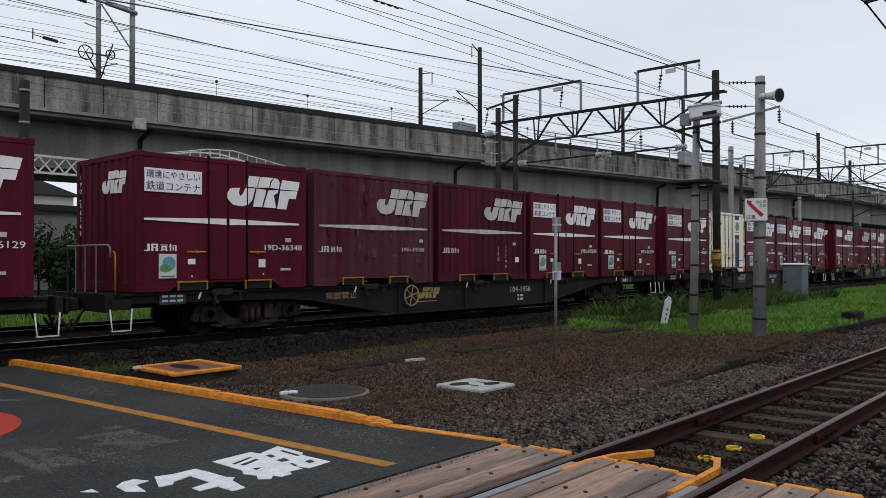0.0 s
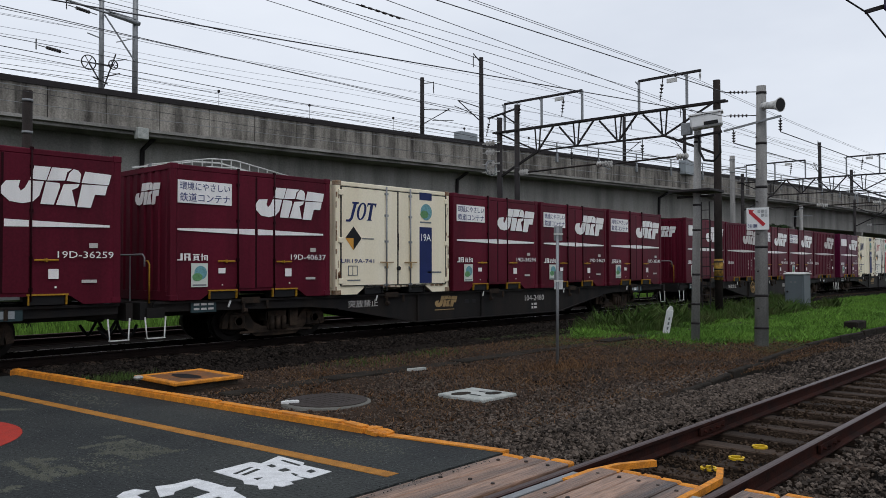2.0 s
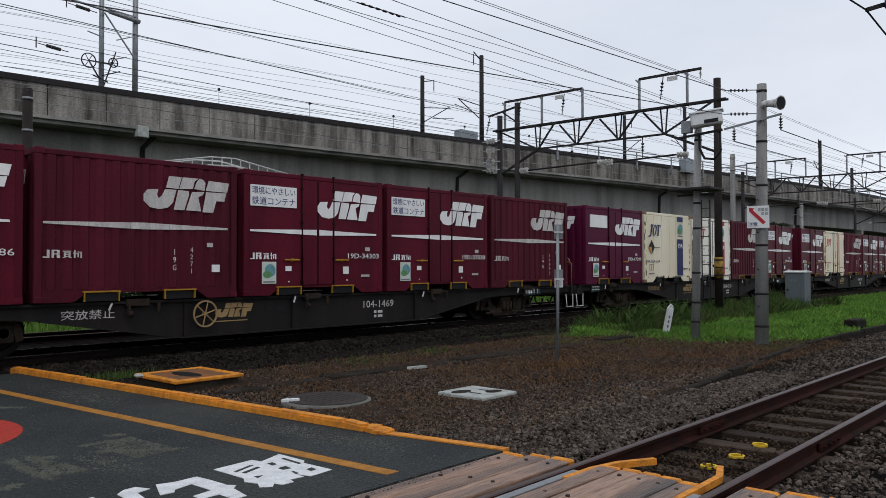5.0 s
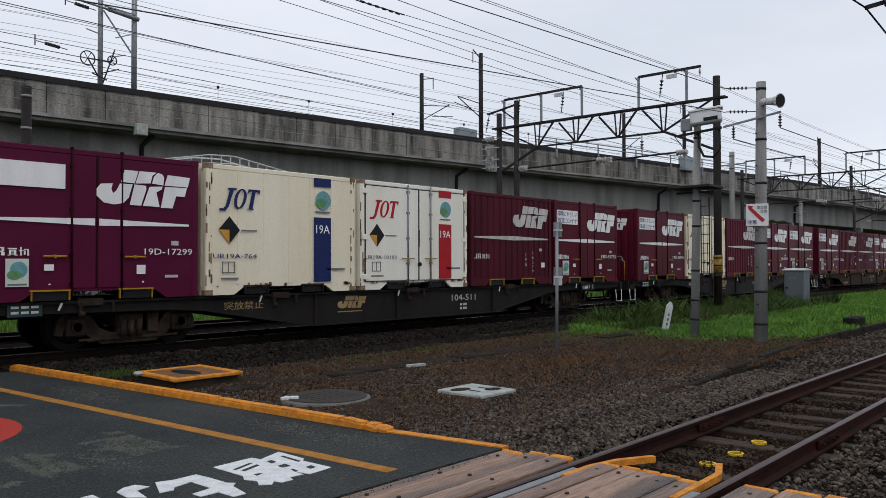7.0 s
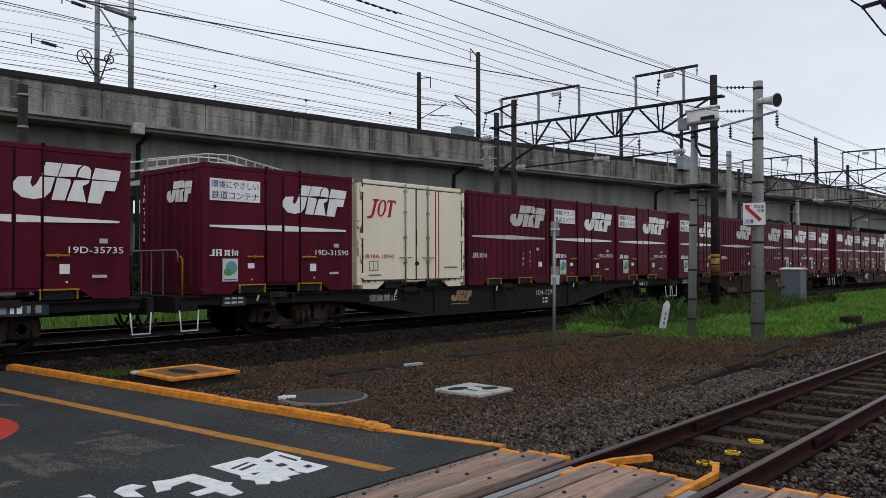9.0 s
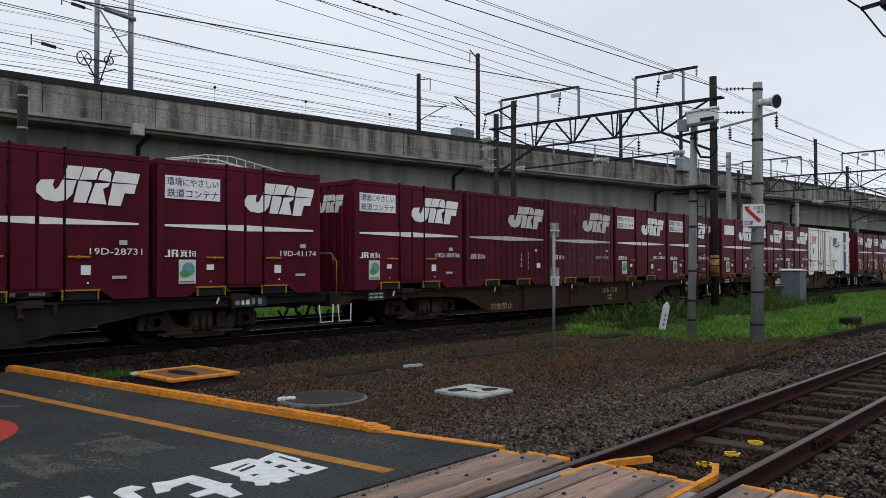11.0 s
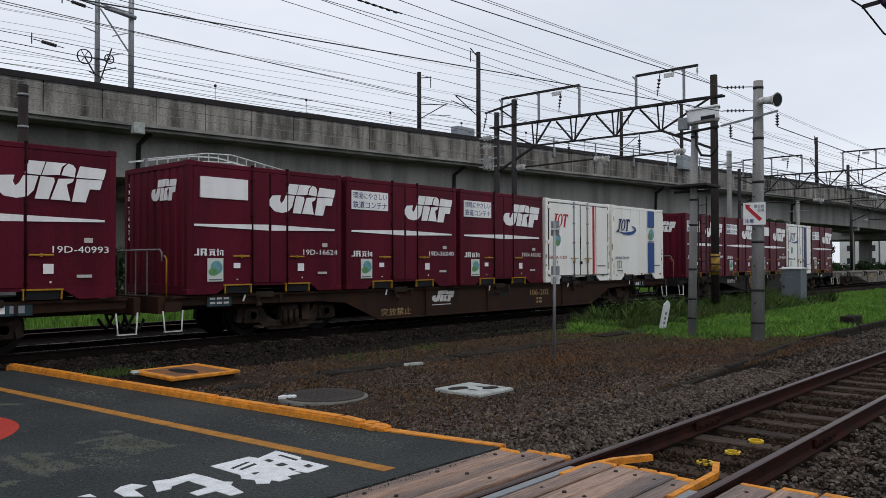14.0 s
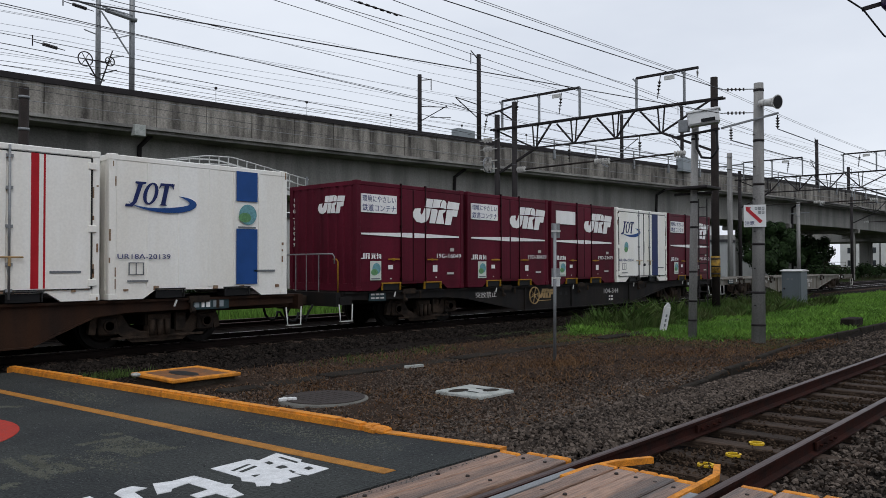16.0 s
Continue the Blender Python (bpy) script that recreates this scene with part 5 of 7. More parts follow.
pl = thing("cover_plate", "weathered pale square concrete cover plate", "cover plate")
b = B()
bevel_box(b, 7.64, 8.36, 6.22, 6.99, -0.22, -0.075, 0.012)
part("plate", b, PALE_CONCRETE, pl)
for x in (7.86, 8.12):
    b = B()
    box(b, x, x + 0.03, 6.45, 6.68, -0.075, -0.070)
    part("lifting_slot", b, BLACK, pl)
b = B()
prism(b, disc((7.84, 6.75), 0.13, 14, 1.3, 0.8), -0.075, -0.072, "xy")
prism(b, disc((8.15, 6.45), 0.1, 14, 1.4, 0.9), -0.075, -0.072, "xy")
part("damp_stain", b, KERB_STONE, pl)

trough = thing("cable_trough", "row of old concrete cable trough lids sunk in soil", "cable trough", kind="structure")
x = 6.6
rt = random.Random(9)
while x < 30:
    b = B()
    bevel_box(b, x, x + 0.97, 9.05 + rt.uniform(-0.015, 0.015), 9.42, -0.25, -0.085 + rt.uniform(-0.02, 0.012), 0.012)
    part("lid", b, KERB_STONE, trough)
    x += 1.0
b = B()
prism(b, [(9.12, 9.02), (9.5, 8.94), (9.54, 9.03), (9.2, 9.10)], -0.12, -0.075, "xy")
thing("concrete_shard", "flat pale broken concrete shard on the soil", "concrete shard", bm=b, material=PALE_CONCRETE)
b = B()
bevel_box(b, 5.75, 6.35, 8.95, 9.25, -0.2, -0.07, 0.02)
thing("loose_slab", "loose dull brown concrete slab lying on the soil", "slab", bm=b, material=KERB_STONE)
b = B()
bevel_box(b, 5.0, 5.1, 9.98, 10.10, 0.10, 0.15, 0.02)
thing("pale_stone", "small pale stone lying on the orange kerb", "stone", bm=b, material=PALE_CONCRETE)
b = B()
bevel_box(b, 22.9, 23.8, 5.75, 6.1, -0.2, 0.12, 0.03)
thing("sunken_block", "dark concrete block half hidden in the grass", "block", bm=b, material=KERB_STONE)

# ---- posts and poles near the crossing ----
sp = thing("loudspeaker_pole", "grey concrete pole with loudspeaker, cross arm and warning sign", "pole")
PX, PY = 17.2, 6.22
b = B()
rod(b, (PX, PY, -0.3), (PX, PY - 0.06, 5.53), 0.148, 0.10, n=20)
part("pole", b, CONCRETE_POLE, sp)
for z in (0.25, 0.95, 2.0, 2.75, 3.3, 4.25, 5.35):
    b = B()
    y = PY - 0.06 * (z + 0.3) / 5.8
    r = 0.148 - 0.048 * (z + 0.3) / 5.8
    rod(b, (PX, y, z), (PX, y, z + 0.05), r + 0.008, n=20)
    part("band", b, STEEL_DARK, sp)
for z in (0.7, 1.5, 2.3, 3.0, 3.7, 4.4):
    b = B()
    rod(b, (PX - 0.13, PY, z), (PX - 0.19, PY, z), 0.014, n=6)
    part("step_bolt", b, STEEL_DARK, sp)
horn_dir = Vector((-0.35, -0.92, -0.12)).normalized()
hb = Vector((PX - 0.10, PY - 0.12, 5.07))
b = B()
rod(b, hb, hb + horn_dir * 0.14, 0.075, n=16)
rod(b, hb + horn_dir * 0.14, hb + horn_dir * 0.36, 0.07, 0.10, n=16)
rod(b, hb + horn_dir * 0.36, hb + horn_dir * 0.46, 0.10, 0.155, n=20)
h = part("loudspeaker", b, PALE_STEEL, sp, "pale grey horn loudspeaker")
b = B()
rod(b, hb + horn_dir * 0.461, hb + horn_dir * 0.466, 0.135, n=20)
part("horn_mouth", b, BLACK, h)
b = B()
bar(b, (PX, PY, 5.0), hb, 0.04)
bar(b, (PX, PY, 5.2), hb + Vector((0, 0, 0.08)), 0.03)
part("bracket", b, STEEL_GREY, h)
b = B()
bar(b, (PX - 0.14, PY + 0.72, 4.62), (PX - 0.14, PY - 0.52, 4.80), 0.04)
part("cross_arm", b, STEEL_GREY, sp)
for dy, z in ((0.50, 4.62), (-0.50, 4.76)):
    b = B()
    rod(b, (PX - 0.14, PY + dy, z), (PX - 0.14, PY + dy, z - 0.30), 0.012, n=6)
    for k in range(4):
        rod(b, (PX - 0.14, PY + dy, z - 0.06 - k * 0.06), (PX - 0.14, PY + dy, z - 0.09 - k * 0.06), 0.045, 0.02, n=10)
    part("insulator", b, PORCELAIN_DARK, sp)
for z in (5.42, 4.9):
    b = B()
    rod(b, (PX, PY + 0.05, z), (PX - 0.25, PY + 0.62, z + 0.03), 0.010, n=6)
    for k in range(5):
        f = 0.3 + 0.13 * k
        c = Vector((PX - 0.25 * f, PY + 0.05 + 0.57 * f, z + 0.03 * f))
        rod(b, c, c + Vector((-0.01, 0.03, 0)), 0.035, n=8)
    part("strain_insulator", b, PORCELAIN_DARK, sp)
# sign turned towards the road
SG = look((PX - 0.19, PY - 0.02, 2.63), (0, 0, 2.63))
b = B()
bevel_box(b, -0.225, 0.225, -0.24, 0.24, -0.01, 0.004, 0.003)
sgn = part("sign", b, PLASTIC_WHITE, sp, "white caution sign with red diagonal arrow")
sgn.matrix_basis = SG @ Matrix.Rotation(math.pi, 4, "Y")
b = B()
prism(b, [(-0.185, 0.205), (-0.07, 0.185), (-0.105, 0.15), (0.155, -0.11), (0.10, -0.165), (-0.15, 0.095), (-0.175, 0.12)], 0.005, 0.008, "xy")
ar = part("arrow", b, SIGN_RED, sgn)
for i in range(3):
    for j in range(2):
        if i == 0 and j == 1:
            continue
        b = B()
        x0, y0 = 0.0 + i * 0.07, 0.13 - j * 0.085
        for r in ((0, 0.05, 0.05, 0.06), (0, 0.05, 0.0, 0.01), (0.02, 0.03, 0.0, 0.06), (0, 0.01, 0.0, 0.06), (0.04, 0.05, 0.0, 0.06)):
            box(b, x0 + r[0], x0 + r[1], y0 + r[2], y0 + r[3], 0.005, 0.008)
        part("print_bar", b, SIGN_GREY, sgn)
CAUTION = "注意"
letters([CAUTION])
me = write(CAUTION, sgn, BLUE_TEXT, -0.20, -0.01, -0.20, -0.11, y=0.0)
me.matrix_basis = Matrix.Translation((0, 0, 0.006)) @ Matrix.Rotation(radians(-90), 4, "X")

cp = thing("detector_pole", "grey concrete pole carrying a white obstacle detector housing", "pole")
QX, QY = 17.25, 7.74
b = B()
rod(b, (QX, QY, -0.3), (QX, QY - 0.12, 5.1), 0.10, 0.078, n=18)
part("pole", b, CONCRETE_POLE, cp)
for z in (0.28, 0.72, 1.4, 2.42, 3.0, 4.45):
    b = B()
    y = QY - 0.12 * (z + 0.3) / 5.4
    rod(b, (QX, y, z), (QX, y, z + 0.045), 0.106 - 0.022 * z / 5.4, n=18)
    part("band", b, STEEL_DARK, cp)
b = B()
bevel_box(b, -0.34, 0.34, -0.17, 0.17, -0.17, 0.14, 0.04)
det = part("detector_housing", b, PLASTIC_WHITE, cp, "white rounded detector housing")
det.matrix_basis = pose(QX - 0.25, QY - 0.42, 4.90, 0, 0, -70) @ pose(0, 0, 0, 0, -6, 0)
b = B()
bevel_box(b, -0.36, 0.38, -0.20, 0.20, 0.10, 0.17, 0.05)
part("hood", b, PLASTIC_WHITE, det)
b = B()
box(b, -0.05, 0.25, -0.176, -0.17, -0.13, -0.05)
part("vent", b, BLACK, det)
b = B()
bevel_box(b, -0.06, 0.06, -0.12, 0.12, -0.14, 0.14, 0.01)
jb = part("junction_box", b, STEEL_GREY, cp)
jb.matrix_basis = pose(QX - 0.12, QY + 0.10, 4.78)
b = B()
bar(b, (QX - 0.10, QY + 0.35, 4.55), (QX - 0.18, QY - 0.75, 4.62), 0.05)
part("cross_arm", b, STEEL_DARK, cp)
b = B()
polyline(b, [(QX - 0.1, QY - 0.18, 4.6), (QX - 0.12, QY - 0.2, 4.25), (QX - 0.14, QY - 0.32, 4.02), (QX - 0.16, QY - 0.55, 3.98), (QX - 0.16, QY - 0.7, 4.15), (QX - 0.16, QY - 0.68, 4.6)], 0.03, 8)
part("hose", b, BLACK, cp, "black cable hose loop")
b = B()
bevel_box(b, QX - 0.4, QX + 0.4, QY - 0.55, QY + 0.45, 3.30, 3.36, 0.01)
bar(b, (QX, QY - 0.5, 3.22), (QX, QY + 0.4, 3.22), 0.05)
part("platform", b, STEEL_DARK, cp, "small dark steel platform")

tp = thing("sign_post", "thin galvanised post with two small plates seen from behind", "sign post")
b = B()
rod(b, (11.62, 7.76, -0.3), (11.62, 7.74, 2.30), 0.028, n=10)
part("post", b, STEEL_GREY, tp)
for z0, z1, m in ((2.06, 2.32, STEEL_GREY), (1.36, 1.52, STEEL_GREY), (1.20, 1.36, PLASTIC_WHITE)):
    b = B()
    bevel_box(b, -0.075, 0.075, -0.006, 0.006, z0, z1, 0.002)
    p = part("plate", b, m, tp)
    p.matrix_basis = pose(11.67, 7.76, 0, 0, 0, -48)
for z in (2.18, 1.35):
    b = B()
    box(b, -0.08, 0.08, -0.03, 0.0, z - 0.015, z + 0.015)
    p = part("clamp", b, PALE_STEEL, tp)
    p.matrix_basis = pose(11.63, 7.73, 0, 0, 0, -48)

mp_ = thing("marker_post", "leaning white concrete marker post with worn black figures", "marker post")
b = B()
bevel_box(b, -0.075, 0.075, -0.06, 0.06, -0.2, 0.66, 0.012)
prism(b, [(-0.065, 0.66), (0.065, 0.66), (0.04, 0.74), (0.0, 0.76)], -0.05, 0.05)
p1 = part("post", b, PLASTIC_WHITE, mp_)
b = B()
for z in (0.16, 0.28, 0.40):
    box(b, -0.02, 0.02, -0.064, -0.06, z, z + 0.07)
part("figure_bars", b, SIGN_GREY, mp_)
mp_.matrix_basis = pose(18.3, 8.99, -0.12, 4, 10, -48)

cb = thing("relay_cabinet", "grey steel trackside relay cabinet with pale lid", "cabinet")
b = B()
bevel_box(b, 33.0, 33.8, 10.22, 10.98, -0.05, 1.30, 0.02)
part("body", b, CABINET_DARK, cb)
b = B()
prism(b, [(32.95, 1.30), (33.85, 1.30), (33.85, 1.33), (33.4, 1.38), (32.95, 1.33)], 10.17, 11.03)
part("lid", b, PALE_STEEL, cb)
b = B()
bevel_box(b, 32.985, 33.01, 10.28, 10.92, 0.05, 1.24, 0.006)
dr = part("door", b, CABINET_DARK, cb)
b = B()
rod(b, (32.95, 10.86, 0.6), (32.99, 10.86, 0.6), 0.04, n=8)
part("handle", b, STEEL_DARK, dr)
b = B()
for k in range(2):
    box(b, 32.978, 32.984, 10.52 + k * 0.16, 10.61 + k * 0.16, 0.95, 1.03)
part("print_bar", b, SIGN_GREY, dr)
b = B()
box(b, 32.95, 33.85, 10.17, 11.03, -0.3, -0.05)
part("plinth", b, PALE_CONCRETE, cb)

# ---- overhead line portals ----


def insulator(parent, top, length=0.55, m=PORCELAIN_DARK, r=0.075, lean=(0, 0)):
    b = B()
    t = Vector(top)
    e = t + Vector((lean[0], lean[1], -length))
    rod(b, t, e, 0.018, n=6)
    for k in range(4):
        c = t.lerp(e, 0.28 + 0.16 * k)
        rod(b, c, c.lerp(e, 0.12), r, r * 0.45, n=12)
    return part("insulator", b, m, parent)


def portal(x, near_y=11.08, far_y=20.7, label="dark steel portal with lattice beam over the main tracks", full=True):
    g = thing("catenary_portal", label, "portal", "portals along the line")
    for y, h, m, r in ((near_y, 8.15, POLE_BROWN, 0.125), (far_y, 8.08, STEEL_DARK, 0.115)):
        b = B()
        rod(b, (x, y, -0.4), (x, y + (0.0), h), r * 1.15, r, n=14)
        part("mast", b, m, g)
    # lattice beam
    n = 7
    y0, y1 = near_y + 0.05, far_y + 0.3
    for dx in (-0.10, 0.10):
        b = B()
        bar(b, (x + dx, y0 - 0.4, 7.38), (x + dx, y1, 7.44), 0.07)
        part("top_chord", b, STEEL_DARK, g)
    b = B()
    bar(b, (x, near_y + 2.0, 6.42), (x, far_y - 2.0, 6.45), 0.07)
    part("bottom_chord", b, STEEL_DARK, g)
    ys = [near_y + 2.0 + (far_y - near_y - 4.0) * k / 3 for k in range(4)]
    for y in ys:
        b = B()
        for dx in (-0.14, 0.14):
            bar(b, (x, y + dx * 0.4, 6.43), (x, y + dx, 7.40), 0.045)
        part("strut", b, STEEL_DARK, g)
    tops = [near_y] + [(a + c) / 2 for a, c in zip(ys, ys[1:])] + [far_y]
    for k, y in enumerate(ys):
        for t in (tops[k], tops[k + 1]):
            b = B()
            bar(b, (x, y, 6.43), (x + (0.2 if t > y else -0.2), t, 7.36), 0.06)
            part("diagonal", b, STEEL_DARK, g)
    for y, yy, zz in ((near_y + 2.0, near_y, 5.55), (far_y - 2.0, far_y, 5.5)):
        b = B()
        bar(b, (x, y, 6.43), (x, yy, zz), 0.085)
        part("knee_brace", b, STEEL_DARK, g)
    # raised frames that carry the feeder wires
    for ya, yb, z, mid in ((14.07, 11.65, 8.60, 12.18), (20.42, 16.55, 8.64, 18.5)):
        b = B()
        bar(b, (x, ya, z), (x, yb, z), 0.085)
        part("frame_beam", b, STEEL_DARK, g)
        for y in ((ya, mid) if yb < 13 else (ya, mid, yb)):
            b = B()
            bar(b, (x, y, 7.40), (x, y, z), 0.075)
            bar(b, (x, y, 7.42), (x, y + 0.18, 7.42), 0.1, 0.05)
            bar(b, (x, y, z - 0.16), (x, y + 0.14, z), 0.05)
            part("frame_post", b, STEEL_GREY, g)
        b = B()
        bevel_box(b, x - 0.02, x + 0.02, yb + 0.9, yb + 1.3, z - 0.26, z - 0.10, 0.01)
        part("number_plate", b, PALE_STEEL, g)
    for y in (13.1, 19.6, 17.4):
        insulator(g, (x, y, 8.56), 0.85, lean=(0, 0.12))
    insulator(g, (x, 11.68, 8.56), 0.3, PORCELAIN, 0.05)
    insulator(g, (x, 13.95, 6.38), 0.75)
    insulator(g, (x, 17.05, 6.4), 0.7)
    # registration arms with pale disc insulators
    for ya, yb, z in ((19.2, 15.9, 5.62), (15.2, 12.6, 5.60)):
        b = B()
        rod(b, (x, ya, z - 0.02), (x, yb, z + 0.02), 0.035, n=8)
        part("registration_arm", b, POLE_BROWN, g)
        for ye, s in ((ya, 1), (yb, -1)):
            b = B()
            for k in range(4):
                rod(b, (x, ye + s * (0.05 + 0.11 * k), z), (x, ye + s * (0.11 + 0.11 * k), z), 0.12, 0.07, n=14)
            part("disc_insulator", b, PORCELAIN, g)
        b = B()
        bar(b, (x, yb - 0.05, z + 0.05), (x, yb - 0.6, z - 0.25), 0.05)
        part("arm_strut", b, STEEL_GREY, g)
    return g


g1 = portal(26.65)
portal(54.0, label="dark steel portal with lattice beam, second along the line")
portal(82.0, label="dark steel portal with lattice beam, far along the line")
portal(112.0, label="dark steel portal with lattice beam, far along the line")
# gear on the first portal
b = B()
rod(b, (26.65, 19.77, -0.4), (26.65, 19.77, 8.52), 0.13, 0.11, n=14)
part("side_mast", b, STEEL_DARK, g1)
b = B()
bar(b, (26.6, 19.77, 8.35), (26.6, 21.3, 8.12), 0.07)
bar(b, (26.6, 19.77, 7.7), (26.6, 20.5, 8.2), 0.05)
part("side_arm", b, STEEL_DARK, g1)
insulator(g1, (26.6, 21.2, 8.1), 0.75, lean=(0, 0.2))
for z in (7.0, 6.6, 6.1, 5.75):
    b = B()
    for k in range(3):
        rod(b, (26.45, 20.9 + 0.16 * k, z), (26.45, 20.97 + 0.16 * k, z), 0.12, 0.06, n=12)
    bar(b, (26.5, 20.6, z), (26.45, 21.5, z), 0.04)
    part("disc_insulator", b, PORCELAIN, g1)
b = B()
ring(b, (26.4, 21.0, 5.9), 0.32, 0.02, "y", 24)
part("tension_wheel", b, STEEL_GREY, g1)
b = B()
rod(b, (26.65, 11.08, 1.15), (26.65, 11.08, 1.88), 0.155, n=16)
yg = part("yellow_guard", b, mat("dull_guard_yellow", (0.34, 0.20, 0.03), 0.6, vary=0.4, scale=6, bump=0.1, alt=(0.10, 0.06, 0.02)), g1, "dull yellow and black mast guard")
for k in range(3):
    b = B()
    rod(b, (26.65, 11.08, 1.24 + 0.26 * k), (26.65, 11.08, 1.285 + 0.26 * k), 0.158, n=16)
    part("guard_stripe", b, BLACK, yg)
lad = thing("mast_ladder", "thin dark steel ladder standing at a mast", "ladder")
for y in (11.32, 11.62):
    b = B()
    rod(b, (26.5, y, -0.15), (26.5, y, 3.9), 0.022, n=6)
    part("rail", b, STEEL_DARK, lad)
for k in range(11):
    b = B()
    rod(b, (26.5, 11.32, 0.3 + 0.33 * k), (26.5, 11.62, 0.3 + 0.33 * k), 0.014, n=6)
    part("rung", b, STEEL_DARK, lad)

# single masts
for x, y, z, r, m, lab in ((7.9, 21.9, 6.30, 0.125, POLE_BROWN, "rusty brown steel mast behind the train"), (53.0, 21.0, 9.25, 0.17, CONCRETE_POLE, "grey concrete mast behind the train"), (66.0, 20.6, 6.6, 0.14, CONCRETE_POLE, "grey concrete mast behind the train"), (100.0, 19.8, 6.4, 0.15, CONCRETE_POLE, "pale concrete mast far along the line")):
    p = thing("mast", lab, "mast", "masts behind the train")
    b = B()
    rod(b, (x, y, -0.4), (x, y, z), r * 1.1, r, n=14)
    part("shaft", b, m, p)
    b = B()
    for q in (z - 0.3, z - 1.15):
        rod(b, (x, y, q), (x, y, q + 0.07), r * 1.12, n=14)
    part("band", b, STEEL_GREY, p)
    if x > 40:
        b = B()
        bar(b, (x, y + 0.7, z - 0.9), (x, y - 0.9, z - 0.85), 0.08)
        part("arm", b, STEEL_GREY, p)

# masts on the viaduct
VM = ((15.33, 34.09, 15.6, 0.115, STEEL_GREY, 0), (16.8, 33.94, 15.8, 0.13, STEEL_GREY, 0), (33.43, 31.77, 12.9, 0.135, STEEL_DARK, 1), (38.09, 31.04, 14.9, 0.15, STEEL_DARK, -1), (52.08, 28.73, 12.8, 0.14, STEEL_DARK, 1), (59.62, 27.48, 14.4, 0.15, STEEL_DARK, -1), (83.21, 24.13, 14.1, 0.17, STEEL_DARK, -1), (91.51, 23.36, 12.06, 0.17, STEEL_DARK, 1))
for x, y, z, r, m, arm in VM:
    p = thing("viaduct_mast", ("dark" if m is STEEL_DARK else "grey") + " steel catenary mast standing on the viaduct", "mast", "masts on the viaduct")
    b = B()
    rod(b, (x, y, 7.9), (x, y, z), r, r * 0.9, n=12)
    part("shaft", b, m, p)
    if arm:
        s = arm * 0.9
        b = B()
        bar(b, (x, y, z - 0.35), (x + s, y - 0.1, z - 0.05 - 0.1 * arm), 0.05)
        bar(b, (x + s, y - 0.1, z - 0.1), (x + s, y - 0.1, z - 0.8), 0.04)
        part("feeder_arm", b, m, p)
        b = B()
        zz = min(z - 1.7, 11.9)
        bar(b, (x, y, zz - 0.2), (x + 2.4 * arm, y - 0.1, zz + 0.1 * arm), 0.045)
        bar(b, (x, y, zz - 1.1), (x + 2.3 * arm, y - 0.1, zz + 0.15 * arm), 0.045)
        bar(b, (x + 0.8 * arm, y - 0.1, zz - 0.75), (x + 2.7 * arm, y - 0.1, zz - 0.5), 0.035)
        part("cantilever", b, m, p)
    if abs(x - 15.33) < 0.1:
        b = B()
        rod(b, (x - 2.0, y - 0.2, 13.05), (x + 1.6, y - 0.3, 12.72), 0.05, n=8)
        rod(b, (x + 0.2, y - 0.3, 12.85), (x + 1.6, y - 0.3, 12.70), 0.10, n=10)
        part("balance_arm", b, STEEL_GREY, p)
        for cx, cz, rr, rim in ((x - 0.66, 10.52, 0.31, "spoked tensioning wheel"), (x + 0.42, 10.62, 0.20, "small pulley wheel")):
            b = B()
            ring(b, (cx, y - 0.25, cz), rr, 0.02, "y", 24)
            wheel = part("tension_wheel", b, STEEL_DARK, p, rim)
            for k in range(3):
                a = k * math.pi / 3
                b = B()
                bar(b, (cx - rr * math.cos(a), y - 0.25, cz - rr * math.sin(a)), (cx + rr * math.cos(a), y - 0.25, cz + rr * math.sin(a)), 0.025)
                part("spoke", b, STEEL_DARK, wheel)
        for pa, pb in (((x - 0.66, y - 0.25, 10.52), (x + 0.5, y, 10.62)), ((x - 0.66, y - 0.25, 10.52), (x, y, 9.75)), ((x + 0.05, y, 9.4), (x + 0.6, y - 0.1, 11.15)), ((x - 0.4, y - 0.1, 9.95), (x + 0.25, y - 0.1, 9.75)), ((x, y - 0.1, 10.0), (x + 0.75, y - 0.2, 10.3))):
            b = B()
            bar(b, pa, pb, 0.045)
            part("wheel_arm", b, STEEL_DARK, p)
        for zz in (11.75, 13.4):
            b = B()
            bar(b, (x, y, zz), (x - 0.7, y - 0.2, zz + 0.05), 0.04)
            part("small_arm", b, STEEL_GREY, p)
    if abs(x - 16.8) < 0.1:
        b = B()
        bar(b, (x, y - 0.1, 12.9), (x - 1.5, y - 0.3, 12.9), 0.05)
        bar(b, (x, y - 0.1, 10.9), (x - 1.55, y - 0.3, 12.7), 0.05)
        bar(b, (x - 0.1, y - 0.1, 12.0), (x - 1.0, y - 0.3, 11.6), 0.045)
        bar(b, (x - 0.5, y - 0.2, 10.95), (x - 1.05, y - 0.3, 10.75), 0.045)
        part("cantilever", b, STEEL_GREY, p)
for x, y in ((35.9, 31.2), (57.8, 26.9)):
    b = B()
    bevel_box(b, x, x + 1.6, y - 0.35, y + 0.25, 8.9, 9.95, 0.03)
    thing("equipment_box", "pale grey equipment box fixed to the parapet", "box", "boxes on the parapet", bm=b, material=CABINET)

